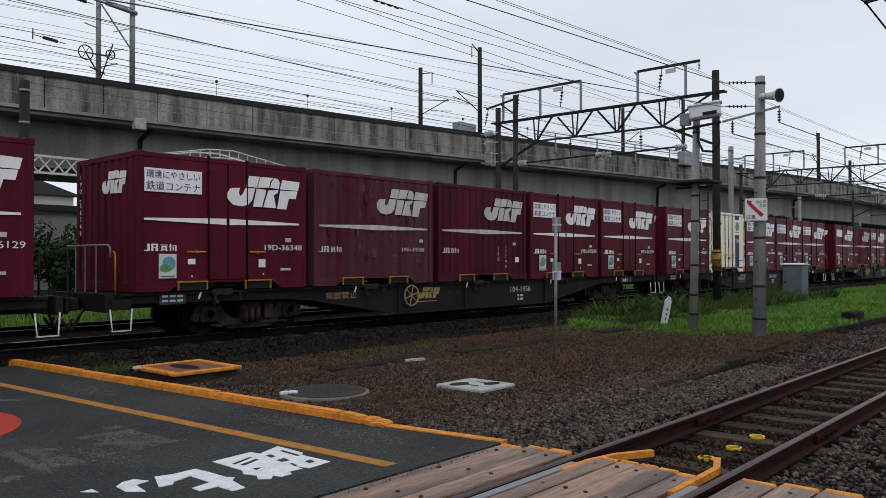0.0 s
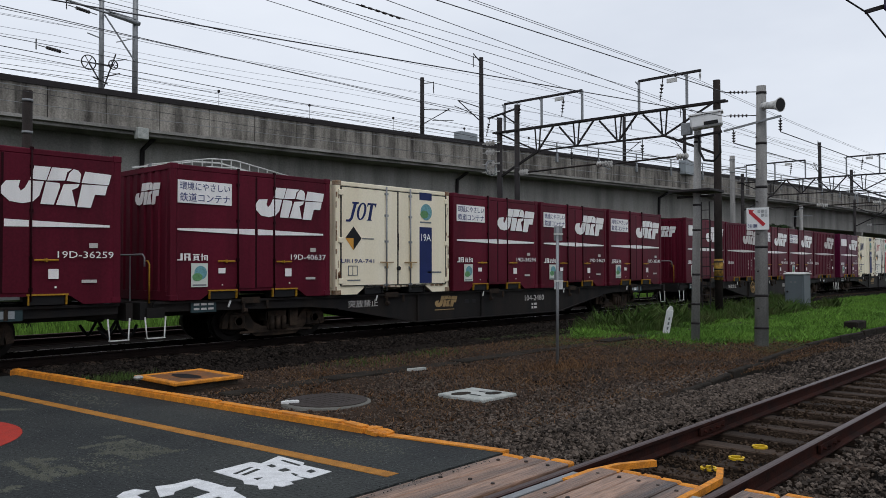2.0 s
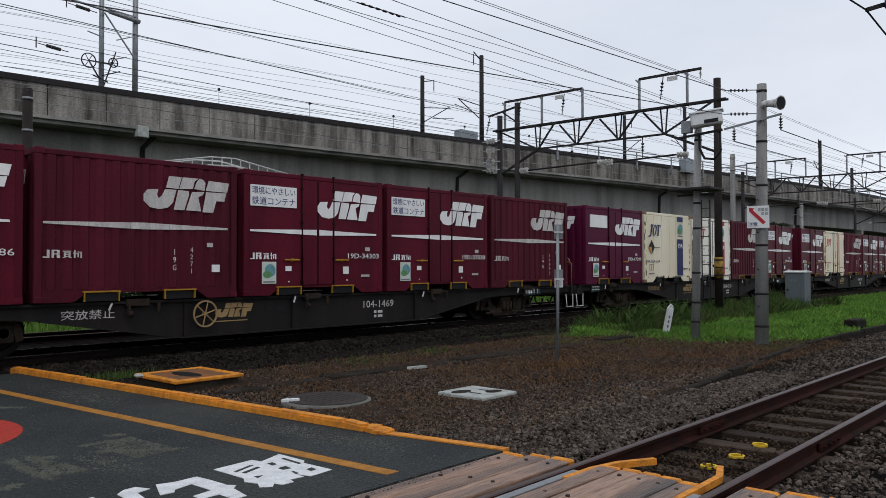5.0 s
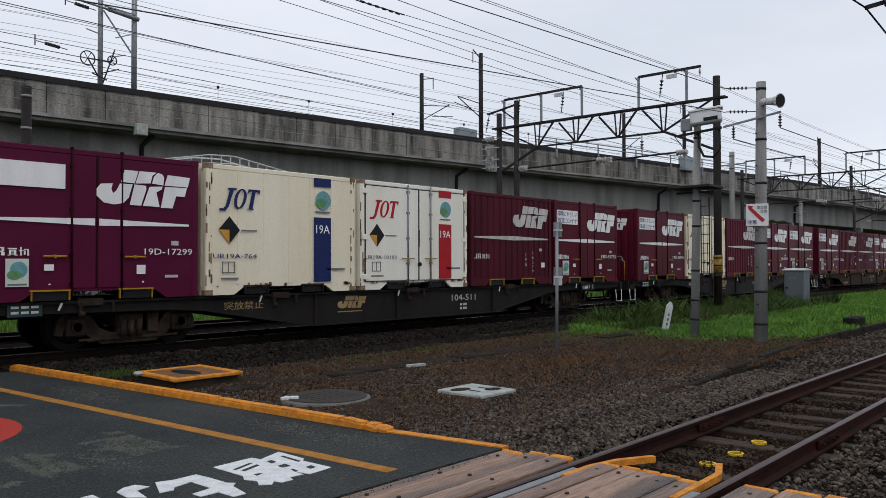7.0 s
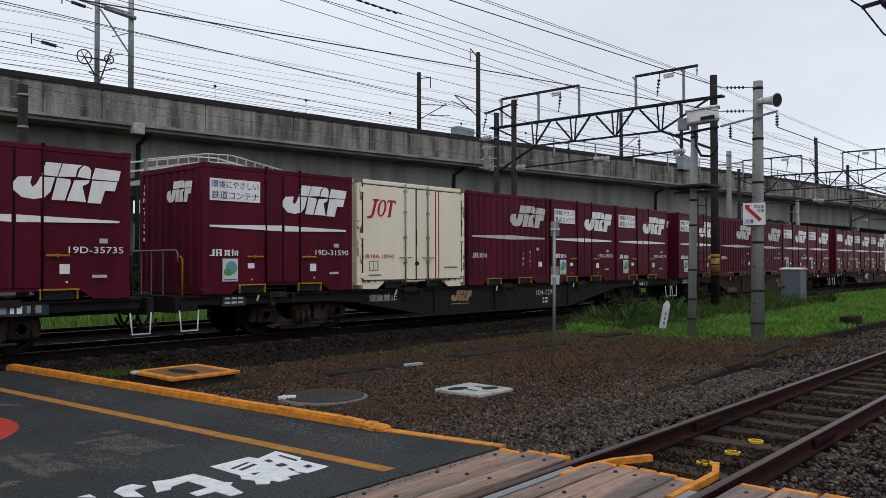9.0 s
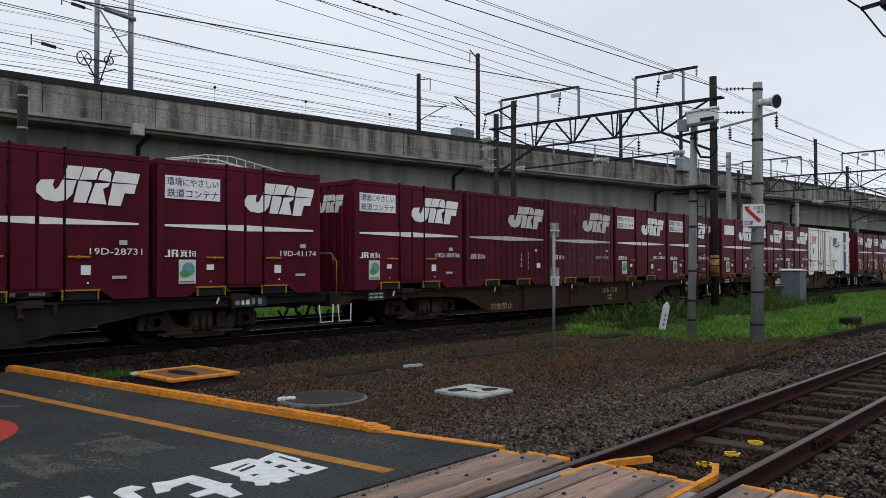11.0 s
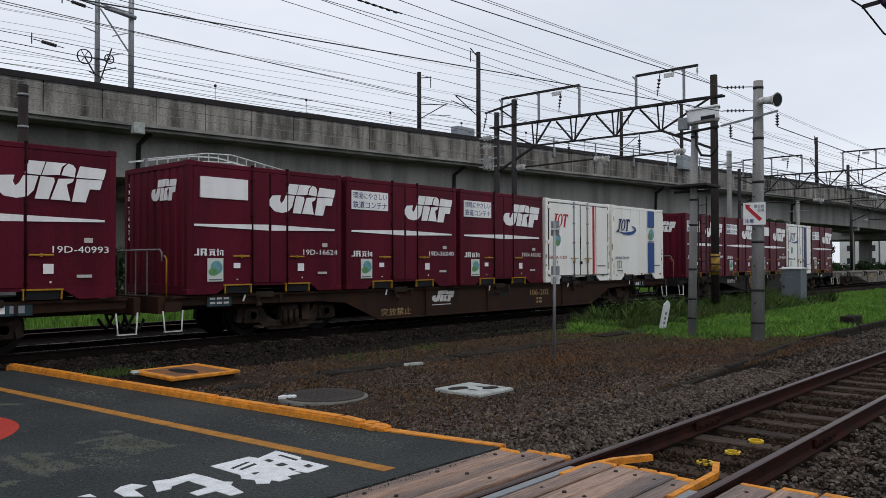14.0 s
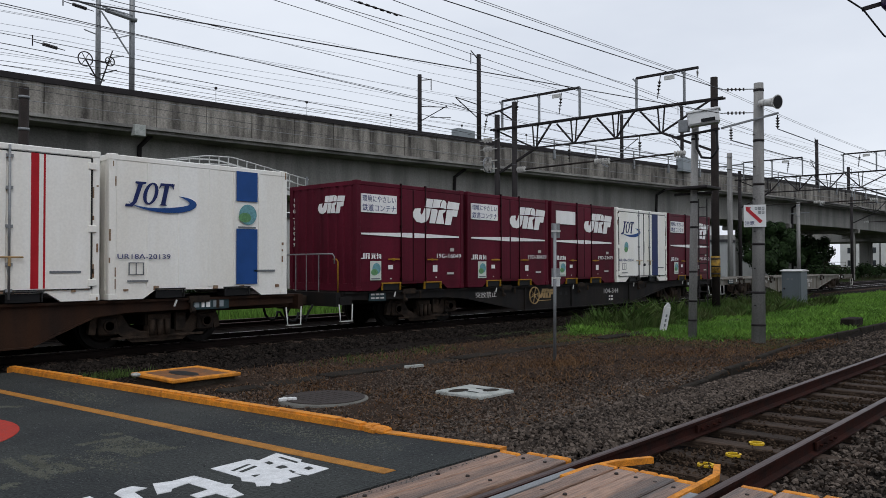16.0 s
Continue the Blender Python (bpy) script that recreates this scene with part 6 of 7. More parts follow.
# ---- wires ----
def wire(y0, z0, y1=None, z1=None, x0=-12, x1=120, r=0.012, m=WIRE, sag=0.25, span=27.7, label="overhead line wire between masts"):
    y1 = y0 if y1 is None else y1
    z1 = z0 if z1 is None else z1
    b = B()
    k = 44
    pts = []
    for i in range(k + 1):
        f = i / k
        x = x0 + (x1 - x0) * f
        ph = ((x - 26.65) / span) % 1.0
        pts.append((x, y0 + (y1 - y0) * f, z0 + (z1 - z0) * f - sag * 4 * ph * (1 - ph)))
    polyline(b, pts, r, 5)
    thing("overhead_wire", label, "wire", "overhead wires", bm=b, material=m)


# each runs level over the tracks: height before the first portal, at it, and far along the line
for y, za, zp, zf, r, lab in ((14.33, 5.35, 5.38, 5.5, 0.009, "contact wire over the main line track"), (14.33, 6.05, 6.0, 6.1, 0.010, "carrying wire over the main line track"),
                              (18.15, 5.45, 5.5, 5.5, 0.008, ""), (17.4, 8.92, 8.65, 8.5, 0.012, ""), (16.6, 9.15, 8.50, 8.3, 0.012, ""), (14.0, 7.55, 8.25, 8.2, 0.010, ""), (14.07, 7.4, 8.0, 8.1, 0.011, ""),
                              (13.1, 8.02, 7.72, 7.9, 0.012, ""), (11.7, 7.45, 8.25, 8.2, 0.010, ""), (11.9, 7.5, 8.3, 8.2, 0.010, ""), (19.6, 8.3, 8.52, 8.3, 0.012, ""),
                              (20.9, 7.95, 8.15, 8.0, 0.011, ""), (20.5, 7.12, 7.42, 7.5, 0.011, ""), (21.5, 7.22, 6.92, 7.0, 0.010, ""), (22.0, 6.66, 7.05, 7.1, 0.008, "")):
    wire(y, za, y, zp, x0=-4, x1=26.65, r=r * 0.8, sag=0.0, label=lab or "overhead line wire between masts")
    wire(y, zp, y, zf, x0=26.65, x1=112, r=r * 0.7, sag=0.12, label=lab or "overhead line wire between masts")
wire(10.4, 6.6, 6.85, 5.45, x0=3.0, x1=16.95, r=0.010, sag=0.0, label="wire dead-ended on the loudspeaker pole")
wire(9.2, 4.6, 6.85, 4.92, x0=3.0, x1=16.95, r=0.009, sag=0.0, label="wire dead-ended on the loudspeaker pole")
wire(6.7, 4.32, 10.9, 6.8, x0=17.05, x1=110, r=0.011, sag=0.0, label="wire from the pole arm along the line")
wire(5.72, 4.46, 10.0, 6.8, x0=17.05, x1=110, r=0.011, sag=0.0, label="wire from the pole arm along the line")
for d, z, pale in ((1.5, 10.2, 0), (3.0, 10.9, 1), (3.2, 11.9, 1), (5.0, 12.7, 1), (1.2, 13.4, 1), (6.0, 13.6, 1), (4.0, 14.8, 1), (0.3, 9.75, 0), (2.0, 12.4, 1), (5.5, 11.4, 1)):
    b = B()
    polyline(b, [(x, via_y(x) + d, z - 0.12 * math.sin(math.pi * ((x + 13) / 14 % 1))) for x in range(-20, 120, 5)], 0.011 if not pale else 0.010, 5)
    thing("overhead_wire", "thin wire along the viaduct line", "wire", "overhead wires", bm=b, material=WIRE_PALE if pale else WIRE)
for d, z in ((-0.35, 8.25), (-0.2, 8.95)):
    b = B()
    polyline(b, [(x, via_y(x) + d, z) for x in range(-20, 120, 5)], 0.014, 5)
    thing("parapet_cable", "pale cable strung along the parapet", "cable", "parapet cables", bm=b, material=STEEL_GREY)
# small lamps on stalks along the parapet
for x in (20.6, 25.6, 31.0, 36.3, 41.8, 47.5):
    y = via_y(x) + 0.3
    p = thing("stalk_lamp", "small dark globe on a thin stalk on the parapet", "lamp", "stalks on the parapet")
    b = B()
    rod(b, (x, y, 9.3), (x, y, 10.1), 0.013, n=6)
    part("stalk", b, STEEL_GREY, p)
    b = B()
    bmesh.ops.create_icosphere(b, subdivisions=2, radius=0.075, matrix=Matrix.Translation((x, y, 10.14)))
    part("globe", b, STEEL_DARK, p)
# spacer fitting on one wire
b = B()
for k in range(6):
    x = 12.6 + 0.24 * k
    rod(b, (x, 14.0, 7.94), (x + 0.11, 14.0, 7.94), 0.03, n=8)
rod(b, (12.45, 14.0, 7.93), (14.1, 14.0, 7.96), 0.016, n=6)
thing("strain_insulator", "string of dark insulators set in an overhead wire", "insulator", bm=b, material=PORCELAIN_DARK)

for xa, za in ((12.55, 10.82), (13.75, 12.78)):
    b = B()
    rod(b, (xa - 0.05, 33.8, za + 0.25), (xa - 0.05, 33.8, za - 0.2), 0.025, n=6)
    rod(b, (xa, 33.8, za), (xa + 1.25, 33.8, za - 0.12), 0.018, n=6)
    for k in range(6):
        rod(b, (xa + 0.35 + 0.1 * k, 33.8, za - 0.035 - 0.01 * k), (xa + 0.42 + 0.1 * k, 33.8, za - 0.04 - 0.01 * k), 0.075, n=10)
    thing("strain_insulator", "string of dark insulators in a viaduct wire", "insulator", "insulators in the wires", bm=b, material=PORCELAIN_DARK)

# crossing lamp arm at the edge of the view
wl_ = thing("warning_lamp_post", "slim dark post with hooded crossing lamp on an arm", "crossing lamp")
b = B()
rod(b, (8.25, 1.25, -0.25), (8.25, 1.25, 4.6), 0.06, n=12)
part("post", b, STEEL_GREY, wl_)
b = B()
bar(b, (8.25, 1.25, 4.0), (7.9, 1.58, 3.98), 0.045)
bar(b, (7.86, 1.66, 3.94), (7.70, 1.83, 3.87), 0.035)
part("arm", b, STEEL_DARK, wl_)
b = B()
bevel_box(b, 7.74, 7.98, 1.48, 1.70, 3.84, 4.12, 0.04)
part("lamp_hood", b, mat("dark_purple_paint", (0.03, 0.02, 0.06), 0.4, vary=0.2, bump=0.02), wl_)
b = B()
polyline(b, [(8.2, 1.3, 3.35), (7.83, 1.69, 3.63), (7.70, 1.83, 3.87), (7.55, 1.98, 4.0), (7.3, 2.2, 4.3)], 0.008, 6)
part("cable", b, BLACK, wl_)

# white walkway railing in front of the viaduct
wk = thing("walkway_railing", "white painted lattice railing of a raised walkway", "railing")
pts = [(12.3, 24.0, 4.95), (14.6, 24.0, 5.38), (15.6, 24.0, 5.42), (19.0, 24.0, 4.90)]
for dz in (0.0, 0.28, 0.55):
    b = B()
    polyline(b, [(x, y, z - dz) for x, y, z in pts], 0.024, 6)
    part("rail", b, PALE_STEEL, wk)
for k in range(18):
    x = 12.4 + 0.38 * k
    z = np.interp(x, [p[0] for p in pts], [p[2] for p in pts])
    b = B()
    bar(b, (x, 24.0, z), (x, 24.0, z - 0.6), 0.03)
    part("baluster", b, PALE_STEEL, wk)
b = B()
for (xa, _, za), (xb, _, zb) in zip(pts, pts[1:]):
    bar(b, (xa, 24.5, za - 0.72), (xb, 24.5, zb - 0.72), 1.0, 0.16)
part("deck", b, PALE_STEEL, wk, "pale steel walkway deck")
b = B()
for (xa, _, za), (xb, _, zb) in zip(pts, pts[1:]):
    bar(b, (xa, 25.0, za), (xb, 25.0, zb), 0.05)
    bar(b, (xa, 25.0, za - 0.3), (xb, 25.0, zb - 0.3), 0.05)
part("back_rail", b, PALE_STEEL, wk)
for x in (12.4, 15.1, 18.9):
    b = B()
    bar(b, (x, 24.0, 5.0), (x, 24.0, -0.2), 0.09)
    part("post", b, STEEL_GREY, wk)

# banded pole and lattice beam seen between the wagons
p = thing("mast", "dark grey banded pole with cross wires behind the tracks", "mast", "masts behind the train")
b = B()
rod(b, (14.05, 22.5, -0.3), (14.05, 22.5, 4.33), 0.15, 0.13, n=12)
part("shaft", b, STEEL_DARK, p)
for z in (1.9, 2.7, 3.4, 4.0):
    b = B()
    bar(b, (13.4, 22.4, z), (14.7, 22.4, z + 0.04), 0.05)
    part("cross_bar", b, STEEL_DARK, p)
lb = thing("lattice_beam", "white painted lattice beam on two posts under the viaduct", "beam")
for z in (4.13, 4.62):
    b = B()
    bar(b, (5.2, 24.0, z), (10.6, 24.0, z), 0.07)
    part("chord", b, PALE_STEEL, lb)
for k in range(14):
    b = B()
    xa = 5.25 + 0.38 * k
    bar(b, (xa, 24.0, 4.15 if k % 2 else 4.6), (xa + 0.38, 24.0, 4.6 if k % 2 else 4.15), 0.04)
    bar(b, (xa, 24.03, 4.6 if k % 2 else 4.15), (xa + 0.38, 24.03, 4.15 if k % 2 else 4.6), 0.04)
    part("lattice_bar", b, PALE_STEEL, lb)
for xa in (5.2, 10.6):
    b = B()
    bar(b, (xa, 24.0, 4.7), (xa, 24.0, -0.2), 0.12)
    part("post", b, STEEL_GREY, lb)

# ---- background beyond the viaduct ----
def house(x0, x1, y0, y1, h, wall, label, rows, cols, roof_h=0.0):
    p = thing("building", label, "building", "buildings in the distance")
    b = B()
    bevel_box(b, x0, x1, y0, y1, -0.5, h, 0.05)
    part("wall", b, wall, p)
    b = B()
    if roof_h:
        prism(b, [(x0 - 0.5, h), (x1 + 0.5, h), ((x0 + x1) / 2, h + roof_h)], y0 - 0.4, y1 + 0.4)
    else:
        box(b, x0 - 0.2, x1 + 0.2, y0 - 0.2, y1 + 0.2, h, h + 0.35)
    part("roof", b, ROOF_DARK, p)
    for r in range(rows):
        for k in range(cols):
            z = 1.2 + r * 2.9
            # front, towards the track
            xc = x0 + (x1 - x0) * (k + 0.5) / cols
            b = B()
            box(b, xc - 0.75, xc + 0.75, y0 - 0.04, y0 + 0.1, z, z + 1.3)
            w = part("window", b, GLASS, p)
            b = B()
            box(b, xc - 0.85, xc + 0.85, y0 - 0.08, y0 - 0.0, z - 0.12, z - 0.02)
            part("sill", b, PALE_CONCRETE, w)
            yc = y0 + (y1 - y0) * (k + 0.5) / cols
            b = B()
            box(b, x0 - 0.04, x0 + 0.1, yc - 0.7, yc + 0.7, z, z + 1.3)
            part("window", b, GLASS, p)
    return p


house(112, 130, 45, 56, 4.9, WALL_GREY, "plain grey shed behind the viaduct", 0, 0)
house(124, 150, 62, 75, 9.0, WALL_WHITE, "white two-storey building behind the viaduct", 2, 6)
house(196, 214, 34, 52, 11.5, WALL_WHITE, "white three-storey building far along the line", 3, 4)
house(225, 245, 28, 40, 9.0, WALL_WHITE, "pale building far along the line", 2, 4, 2.0)
house(180, 192, 58, 70, 8.0, WALL_GREY, "grey building far along the line", 2, 3, 2.0)
house(14, 26, 62, 72, 6.5, WALL_WHITE, "white house seen under the viaduct", 2, 3, 2.2)
house(0, 10, 58, 68, 6.0, WALL_GREY, "grey house seen under the viaduct", 2, 3, 2.2)
house(6, 30, 47, 55, 4.4, WALL_GREY, "long grey shed close behind the viaduct", 1, 6)
house(33, 52, 48, 56, 5.2, WALL_WHITE, "white workshop behind the viaduct", 2, 5)
house(-14, 3, 46, 54, 4.6, WALL_GREY, "grey shed behind the viaduct", 1, 4)
house(60, 78, 70, 80, 7.0, WALL_WHITE, "white house seen under the viaduct", 2, 4, 2.4)

ob_ = thing("overbridge", "dark concrete road bridge across the tracks far away", "bridge", kind="structure")
b = B()
bevel_box(b, 122, 131, 2, 70, 4.75, 6.3, 0.1)
part("deck", b, CONCRETE, ob_)
for y in (9.5, 21.5, 30.0, 40.0):
    b = B()
    bevel_box(b, 125, 127.5, y - 0.6, y + 0.6, -0.5, 4.8, 0.05)
    part("pier", b, CONCRETE, ob_)


def foliage(name, label, cx, cy, w, h, base=0.0, n=2600, leaf=0.16, seed=1, category="tree", trunk=True):
    r = np.random.RandomState(seed)
    t = thing(name, label, category)
    b = B()
    if trunk:
        rod(b, (cx, cy, -0.3), (cx + 0.1, cy, base + h * 0.45), 0.16, 0.08, n=10)
        for k in range(6):
            a = r.uniform(0, 6.28)
            rod(b, (cx + 0.05, cy, base + h * (0.2 + 0.05 * k)), (cx + math.cos(a) * w * 0.4, cy + math.sin(a) * w * 0.4, base + h * (0.45 + 0.08 * k)), 0.06, 0.02, n=6)
    else:
        for k in range(7):
            a = r.uniform(0, 6.28)
            rod(b, (cx + 0.2 * math.cos(a), cy + 0.2 * math.sin(a), -0.3), (cx + math.cos(a) * w * 0.5, cy + math.sin(a) * w * 0.4, base + h * 0.7), 0.03, 0.01, n=6)
    part("trunk", b, BARK, t)
    clumps = [(cx + r.uniform(-w, w) * 0.62, cy + r.uniform(-w, w) * 0.55, base + h * r.uniform(0.22, 0.92), r.uniform(0.2, 0.42) * w) for _ in range(16)]
    v, f = [], []
    for i in range(n):
        c = clumps[r.randint(len(clumps))]
        d = r.normal(size=3)
        d /= np.linalg.norm(d)
        p = np.array(c[:3]) + d * c[3] * r.uniform(0.55, 1.0)
        if p[2] < 0.02:
            continue
        u = np.cross(d, r.normal(size=3))
        u /= np.linalg.norm(u) + 1e-6
        q = np.cross(d, u)
        s = leaf * r.uniform(0.6, 1.3)
        k = len(v)
        v += [p - u * s * 0.4, p + q * s * 0.7, p + u * s * 0.4, p - q * s * 0.7]
        f.append((k, k + 1, k + 2, k + 3))
    ob = new("crown", raw("crown", [tuple(map(float, a)) for a in v], f, LEAF))
    ob.parent = t


for x, y, h, s in ((70.6, 25.6, 5.2, 2), (74.0, 25.0, 5.4, 3), (77.0, 25.8, 5.0, 4)):
    foliage("tree", "dark leafy tree in the shade of the viaduct", x, y, 2.5, h, n=7000, leaf=0.2, seed=s)
for x, y, h, s in ((97.0, 29.2, 4.8, 12), (103.0, 30.2, 4.6, 13)):
    foliage("tree", "dark leafy tree in the shade of the viaduct", x, y, 2.8, h, n=3500, leaf=0.3, seed=s)
for x, y, h, s in ((15.2, 25.6, 2.2, 61), (18.5, 26.0, 1.9, 62), (22.5, 26.4, 2.1, 63), (10.4, 25.0, 2.9, 64)):
    foliage("bush", "green bush behind the train", x, y, 1.5, h, n=1600, leaf=0.11, seed=s, category="bush", trunk=False)
foliage("bush", "green bush behind the train", 9.2, 24.2, 1.3, 2.6, n=1800, leaf=0.11, seed=6, category="bush", trunk=False)
foliage("bush", "green bush behind the train", 6.6, 25.0, 1.6, 2.2, n=1800, leaf=0.11, seed=7, category="bush", trunk=False)
foliage("bush", "green bush behind the train", 12.6, 26.0, 1.5, 2.0, n=1500, leaf=0.11, seed=8, category="bush", trunk=False)
for k in range(7):
    foliage("bush", "dark bush at the foot of the viaduct", 84 + 5.5 * k, 24.0 + 0.6 * (k % 3), 2.0, 1.3, n=900, leaf=0.2, seed=20 + k, category="bush", trunk=False)

for x, y, z in ((132, 31.0, 6.5), (150, 33.5, 7.0), (160, 33.0, 7.4), (176, 36.0, 7.6)):
    p = thing("mast", "thin grey mast far along the line", "mast", "masts far along the line")
    b = B()
    rod(b, (x, y, -0.3), (x, y, z), 0.16, 0.12, n=8)
    part("pole", b, CONCRETE_POLE, p)
    b = B()
    bar(b, (x, y - 0.1, z - 1.0), (x, y - 2.6, z - 0.7), 0.08)
    part("arm", b, STEEL_DARK, p)

# ---- loose stuff: stones, grass, weeds ----
def stones(name, label, pts, sizes, material):
    r = np.random.RandomState(len(pts))
    cube = np.array([(-1, -1, -1), (1, -1, -1), (1, 1, -1), (-1, 1, -1), (-1, -1, 1), (1, -1, 1), (1, 1, 1), (-1, 1, 1)], float)
    fac = np.array([(3, 2, 1, 0), (4, 5, 6, 7), (0, 1, 5, 4), (1, 2, 6, 5), (2, 3, 7, 6), (3, 0, 4, 7)])
    n = len(pts)
    v = np.repeat(cube[None], n, 0) * r.uniform(0.45, 1.0, (n, 8, 1))
    v *= np.stack([r.uniform(0.7, 1.2, n), r.uniform(0.55, 1.0, n), r.uniform(0.4, 0.8, n)], 1)[:, None]
    ax, ay, az = (r.uniform(-a, a, n) for a in (0.7, 0.7, 3.1))
    def rot(i, j, a):
        c, s = np.cos(a)[:, None], np.sin(a)[:, None]
        p, q = v[:, :, i].copy(), v[:, :, j].copy()
        v[:, :, i], v[:, :, j] = c * p - s * q, s * p + c * q
    rot(1, 2, ax), rot(0, 2, ay), rot(0, 1, az)
    v = v * np.asarray(sizes)[:, None, None] + np.asarray(pts)[:, None]
    f = (fac[None] + 8 * np.arange(n)[:, None, None]).reshape(-1, 4)
    me = raw(name, v.reshape(-1, 3).tolist(), f.tolist(), material)
    return tagged(new(name, me), label, "stones", kind="stuff")


rs = np.random.RandomState(11)
n = 46000
x = 5.3 + 26 * rs.rand(n) ** 1.7
y = rs.uniform(0.0, 5.55, n)
inside = np.abs(y - 2.84) < 0.5
by = np.interp(x, (5, 9, 10.5, 12.4, 16, 19.2, 24, 45), (4.70, 4.72, 4.74, 4.93, 5.32, 5.52, 5.42, 5.3))
z = -0.215 + 0.045 * (np.abs(y - 2.84) > 0.66) + rs.uniform(-0.03, 0.03, n) + 0.012 * np.sin(x * 3.1) + inside * (0.022 + 0.02 * np.sin(x * 1.7 + 3 * y)) + np.clip((y - 3.9) * 0.10, 0, 0.08) * np.clip(11 - x, 0, 1) - 0.075 * np.clip((y - by + 0.8) / 0.5, 0, 1) * np.clip(x - 10, 0, 1)
keep = ~((np.abs(y - 2.275) < 0.1) | (np.abs(y - 3.405) < 0.1)) & ~((x < 5.9) & (y < 4.32)) & (y < by - 0.05)
sz = rs.uniform(0.012, 0.030, n) * (0.8 + 0.012 * x) * np.where(inside, 0.75, 1.0)
k1 = keep & ~inside
stones("ballast_stones", "grey-brown crushed stone ballast round the front track", np.stack([x, y, z], 1)[k1], sz[k1], STONE)
k1 = keep & inside
stones("ballast_stones", "rust-brown ballast stones between the rails", np.stack([x, y, z], 1)[k1], sz[k1], STONE_RUSTY)
n = 30000
x = 5.2 + 7.5 * rs.rand(n) ** 1.25
y = 3.95 + np.abs(rs.normal(0, 0.85, n))
keep = (x > np.where(y > 5.5, 4.43 + (12.5 - y) * 0.092 + 0.16, 5.32)) & ~((x > 9.2) & (np.abs(y - 4.78) < 0.12)) & ~((x > 7.6) & (x < 8.4) & (y > 6.18) & (y < 7.03)) & (np.hypot(x - 6.36, y - 7.72) > 0.6) & (y < 9)
z = np.interp(y, [4.0, 4.8, 8.4], [-0.17, -0.125, -0.125]) + rs.uniform(-0.015, 0.02, n)
sz = rs.uniform(0.010, 0.034, n) * np.interp(y, [4, 5.2, 7.0], [1.0, 0.85, 0.4])
stones("gravel", "grey-brown gravel strewn beside the road and the front track", np.stack([x, y, z], 1)[keep], sz[keep], STONE)
n = 7000
x = 5.1 + 4.2 * rs.rand(n)
y = 5.4 + 4.0 * rs.rand(n)
clear = (np.hypot(x - 6.36, y - 7.72) > 0.6) & ~((x > 7.6) & (x < 8.4) & (y > 6.18) & (y < 7.03)) & ~((x < 6.75) & (y > 9.6))
keep = clear & (x > 4.43 + (12.5 - y) * 0.092 + 0.16)
stones("gravel", "small grey gravel on the soil round the manhole", np.stack([x, y, rs.uniform(-0.13, -0.10, n)], 1)[keep], rs.uniform(0.007, 0.019, n)[keep], STONE)
# grit and worn spots of the asphalt
n = 26000
x, y = rs.uniform(0.6, 5.1, n), rs.uniform(4.0, 12.4, n)
keep = x < 4.35 + (12.5 - y) * 0.092
stones("asphalt_grit", "pale and dark grit in the asphalt", np.stack([x, y, np.full(n, -0.001)], 1)[keep], rs.uniform(0.0025, 0.006, n)[keep], GRIT)
px_, py_ = [], []
for cx, cy, sx, sy, m in ((4.62, 6.1, 0.10, 0.45, 800), (4.15, 9.7, 0.12, 0.5, 700), (2.9, 6.3, 0.10, 0.2, 350), (4.75, 5.3, 0.12, 0.3, 500)):
    px_.append(cx + rs.normal(0, sx, m))
    py_.append(cy + rs.normal(0, sy, m))
# remains of old lettering
for line in (((2.39, 6.95), (2.37, 6.51), (2.39, 6.08)), ((2.56, 6.96), (2.53, 6.6), (2.47, 6.2)), ((2.57, 6.84), (2.68, 6.76)), ((2.61, 6.51), (2.64, 6.17)), ((2.54, 6.18), (2.67, 6.18)), ((2.04, 6.06), (2.17, 6.13)), ((3.18, 9.65), (3.39, 9.41)), ((3.0, 7.02), (3.45, 6.99)), ((2.99, 6.71), (3.54, 6.25)), ((3.36, 7.24), (3.47, 7.19))):
    for (xa, ya), (xb, yb) in zip(line, line[1:]):
        m = int(900 * math.hypot(xb - xa, yb - ya)) + 60
        s = rs.rand(m)
        px_.append(xa + (xb - xa) * s + rs.normal(0, 0.028, m))
        py_.append(ya + (yb - ya) * s + rs.normal(0, 0.028, m))
s, u = rs.rand(1500), rs.rand(1500)
q = [(3.46, 7.01), (3.52, 6.26), (3.12, 6.21), (3.06, 6.88)]
px_.append(q[0][0] * (1 - s) * (1 - u) + q[1][0] * s * (1 - u) + q[2][0] * s * u + q[3][0] * (1 - s) * u)
py_.append(q[0][1] * (1 - s) * (1 - u) + q[1][1] * s * (1 - u) + q[2][1] * s * u + q[3][1] * (1 - s) * u)
x, y = np.concatenate(px_), np.concatenate(py_)
keep = x < 4.38 + (12.5 - y) * 0.092
stones("asphalt_wear", "pale greenish worn traces on the asphalt", np.stack([x, y, np.full(len(x), -0.004)], 1)[keep], rs.uniform(0.006, 0.013, len(x))[keep], ROAD_PATCH)
n = 26000
x = 4.6 + 26 * rs.rand(n) ** 1.4
y = 11.0 + 2.6 * rs.rand(n)
z = np.interp(y, [11.2, 12.05, 12.6, 13.6], [-0.13, -0.15, -0.07, -0.06]) + rs.uniform(-0.01, 0.02, n)
keep = (x > 4.43 + (12.5 - np.minimum(y, 12.5)) * 0.092 + 0.2)
stones("ballast_stones", "dark ballast stones beside the main line", np.stack([x, y, z], 1)[keep], rs.uniform(0.018, 0.042, n)[keep], STONE_DARK)
n = 40000
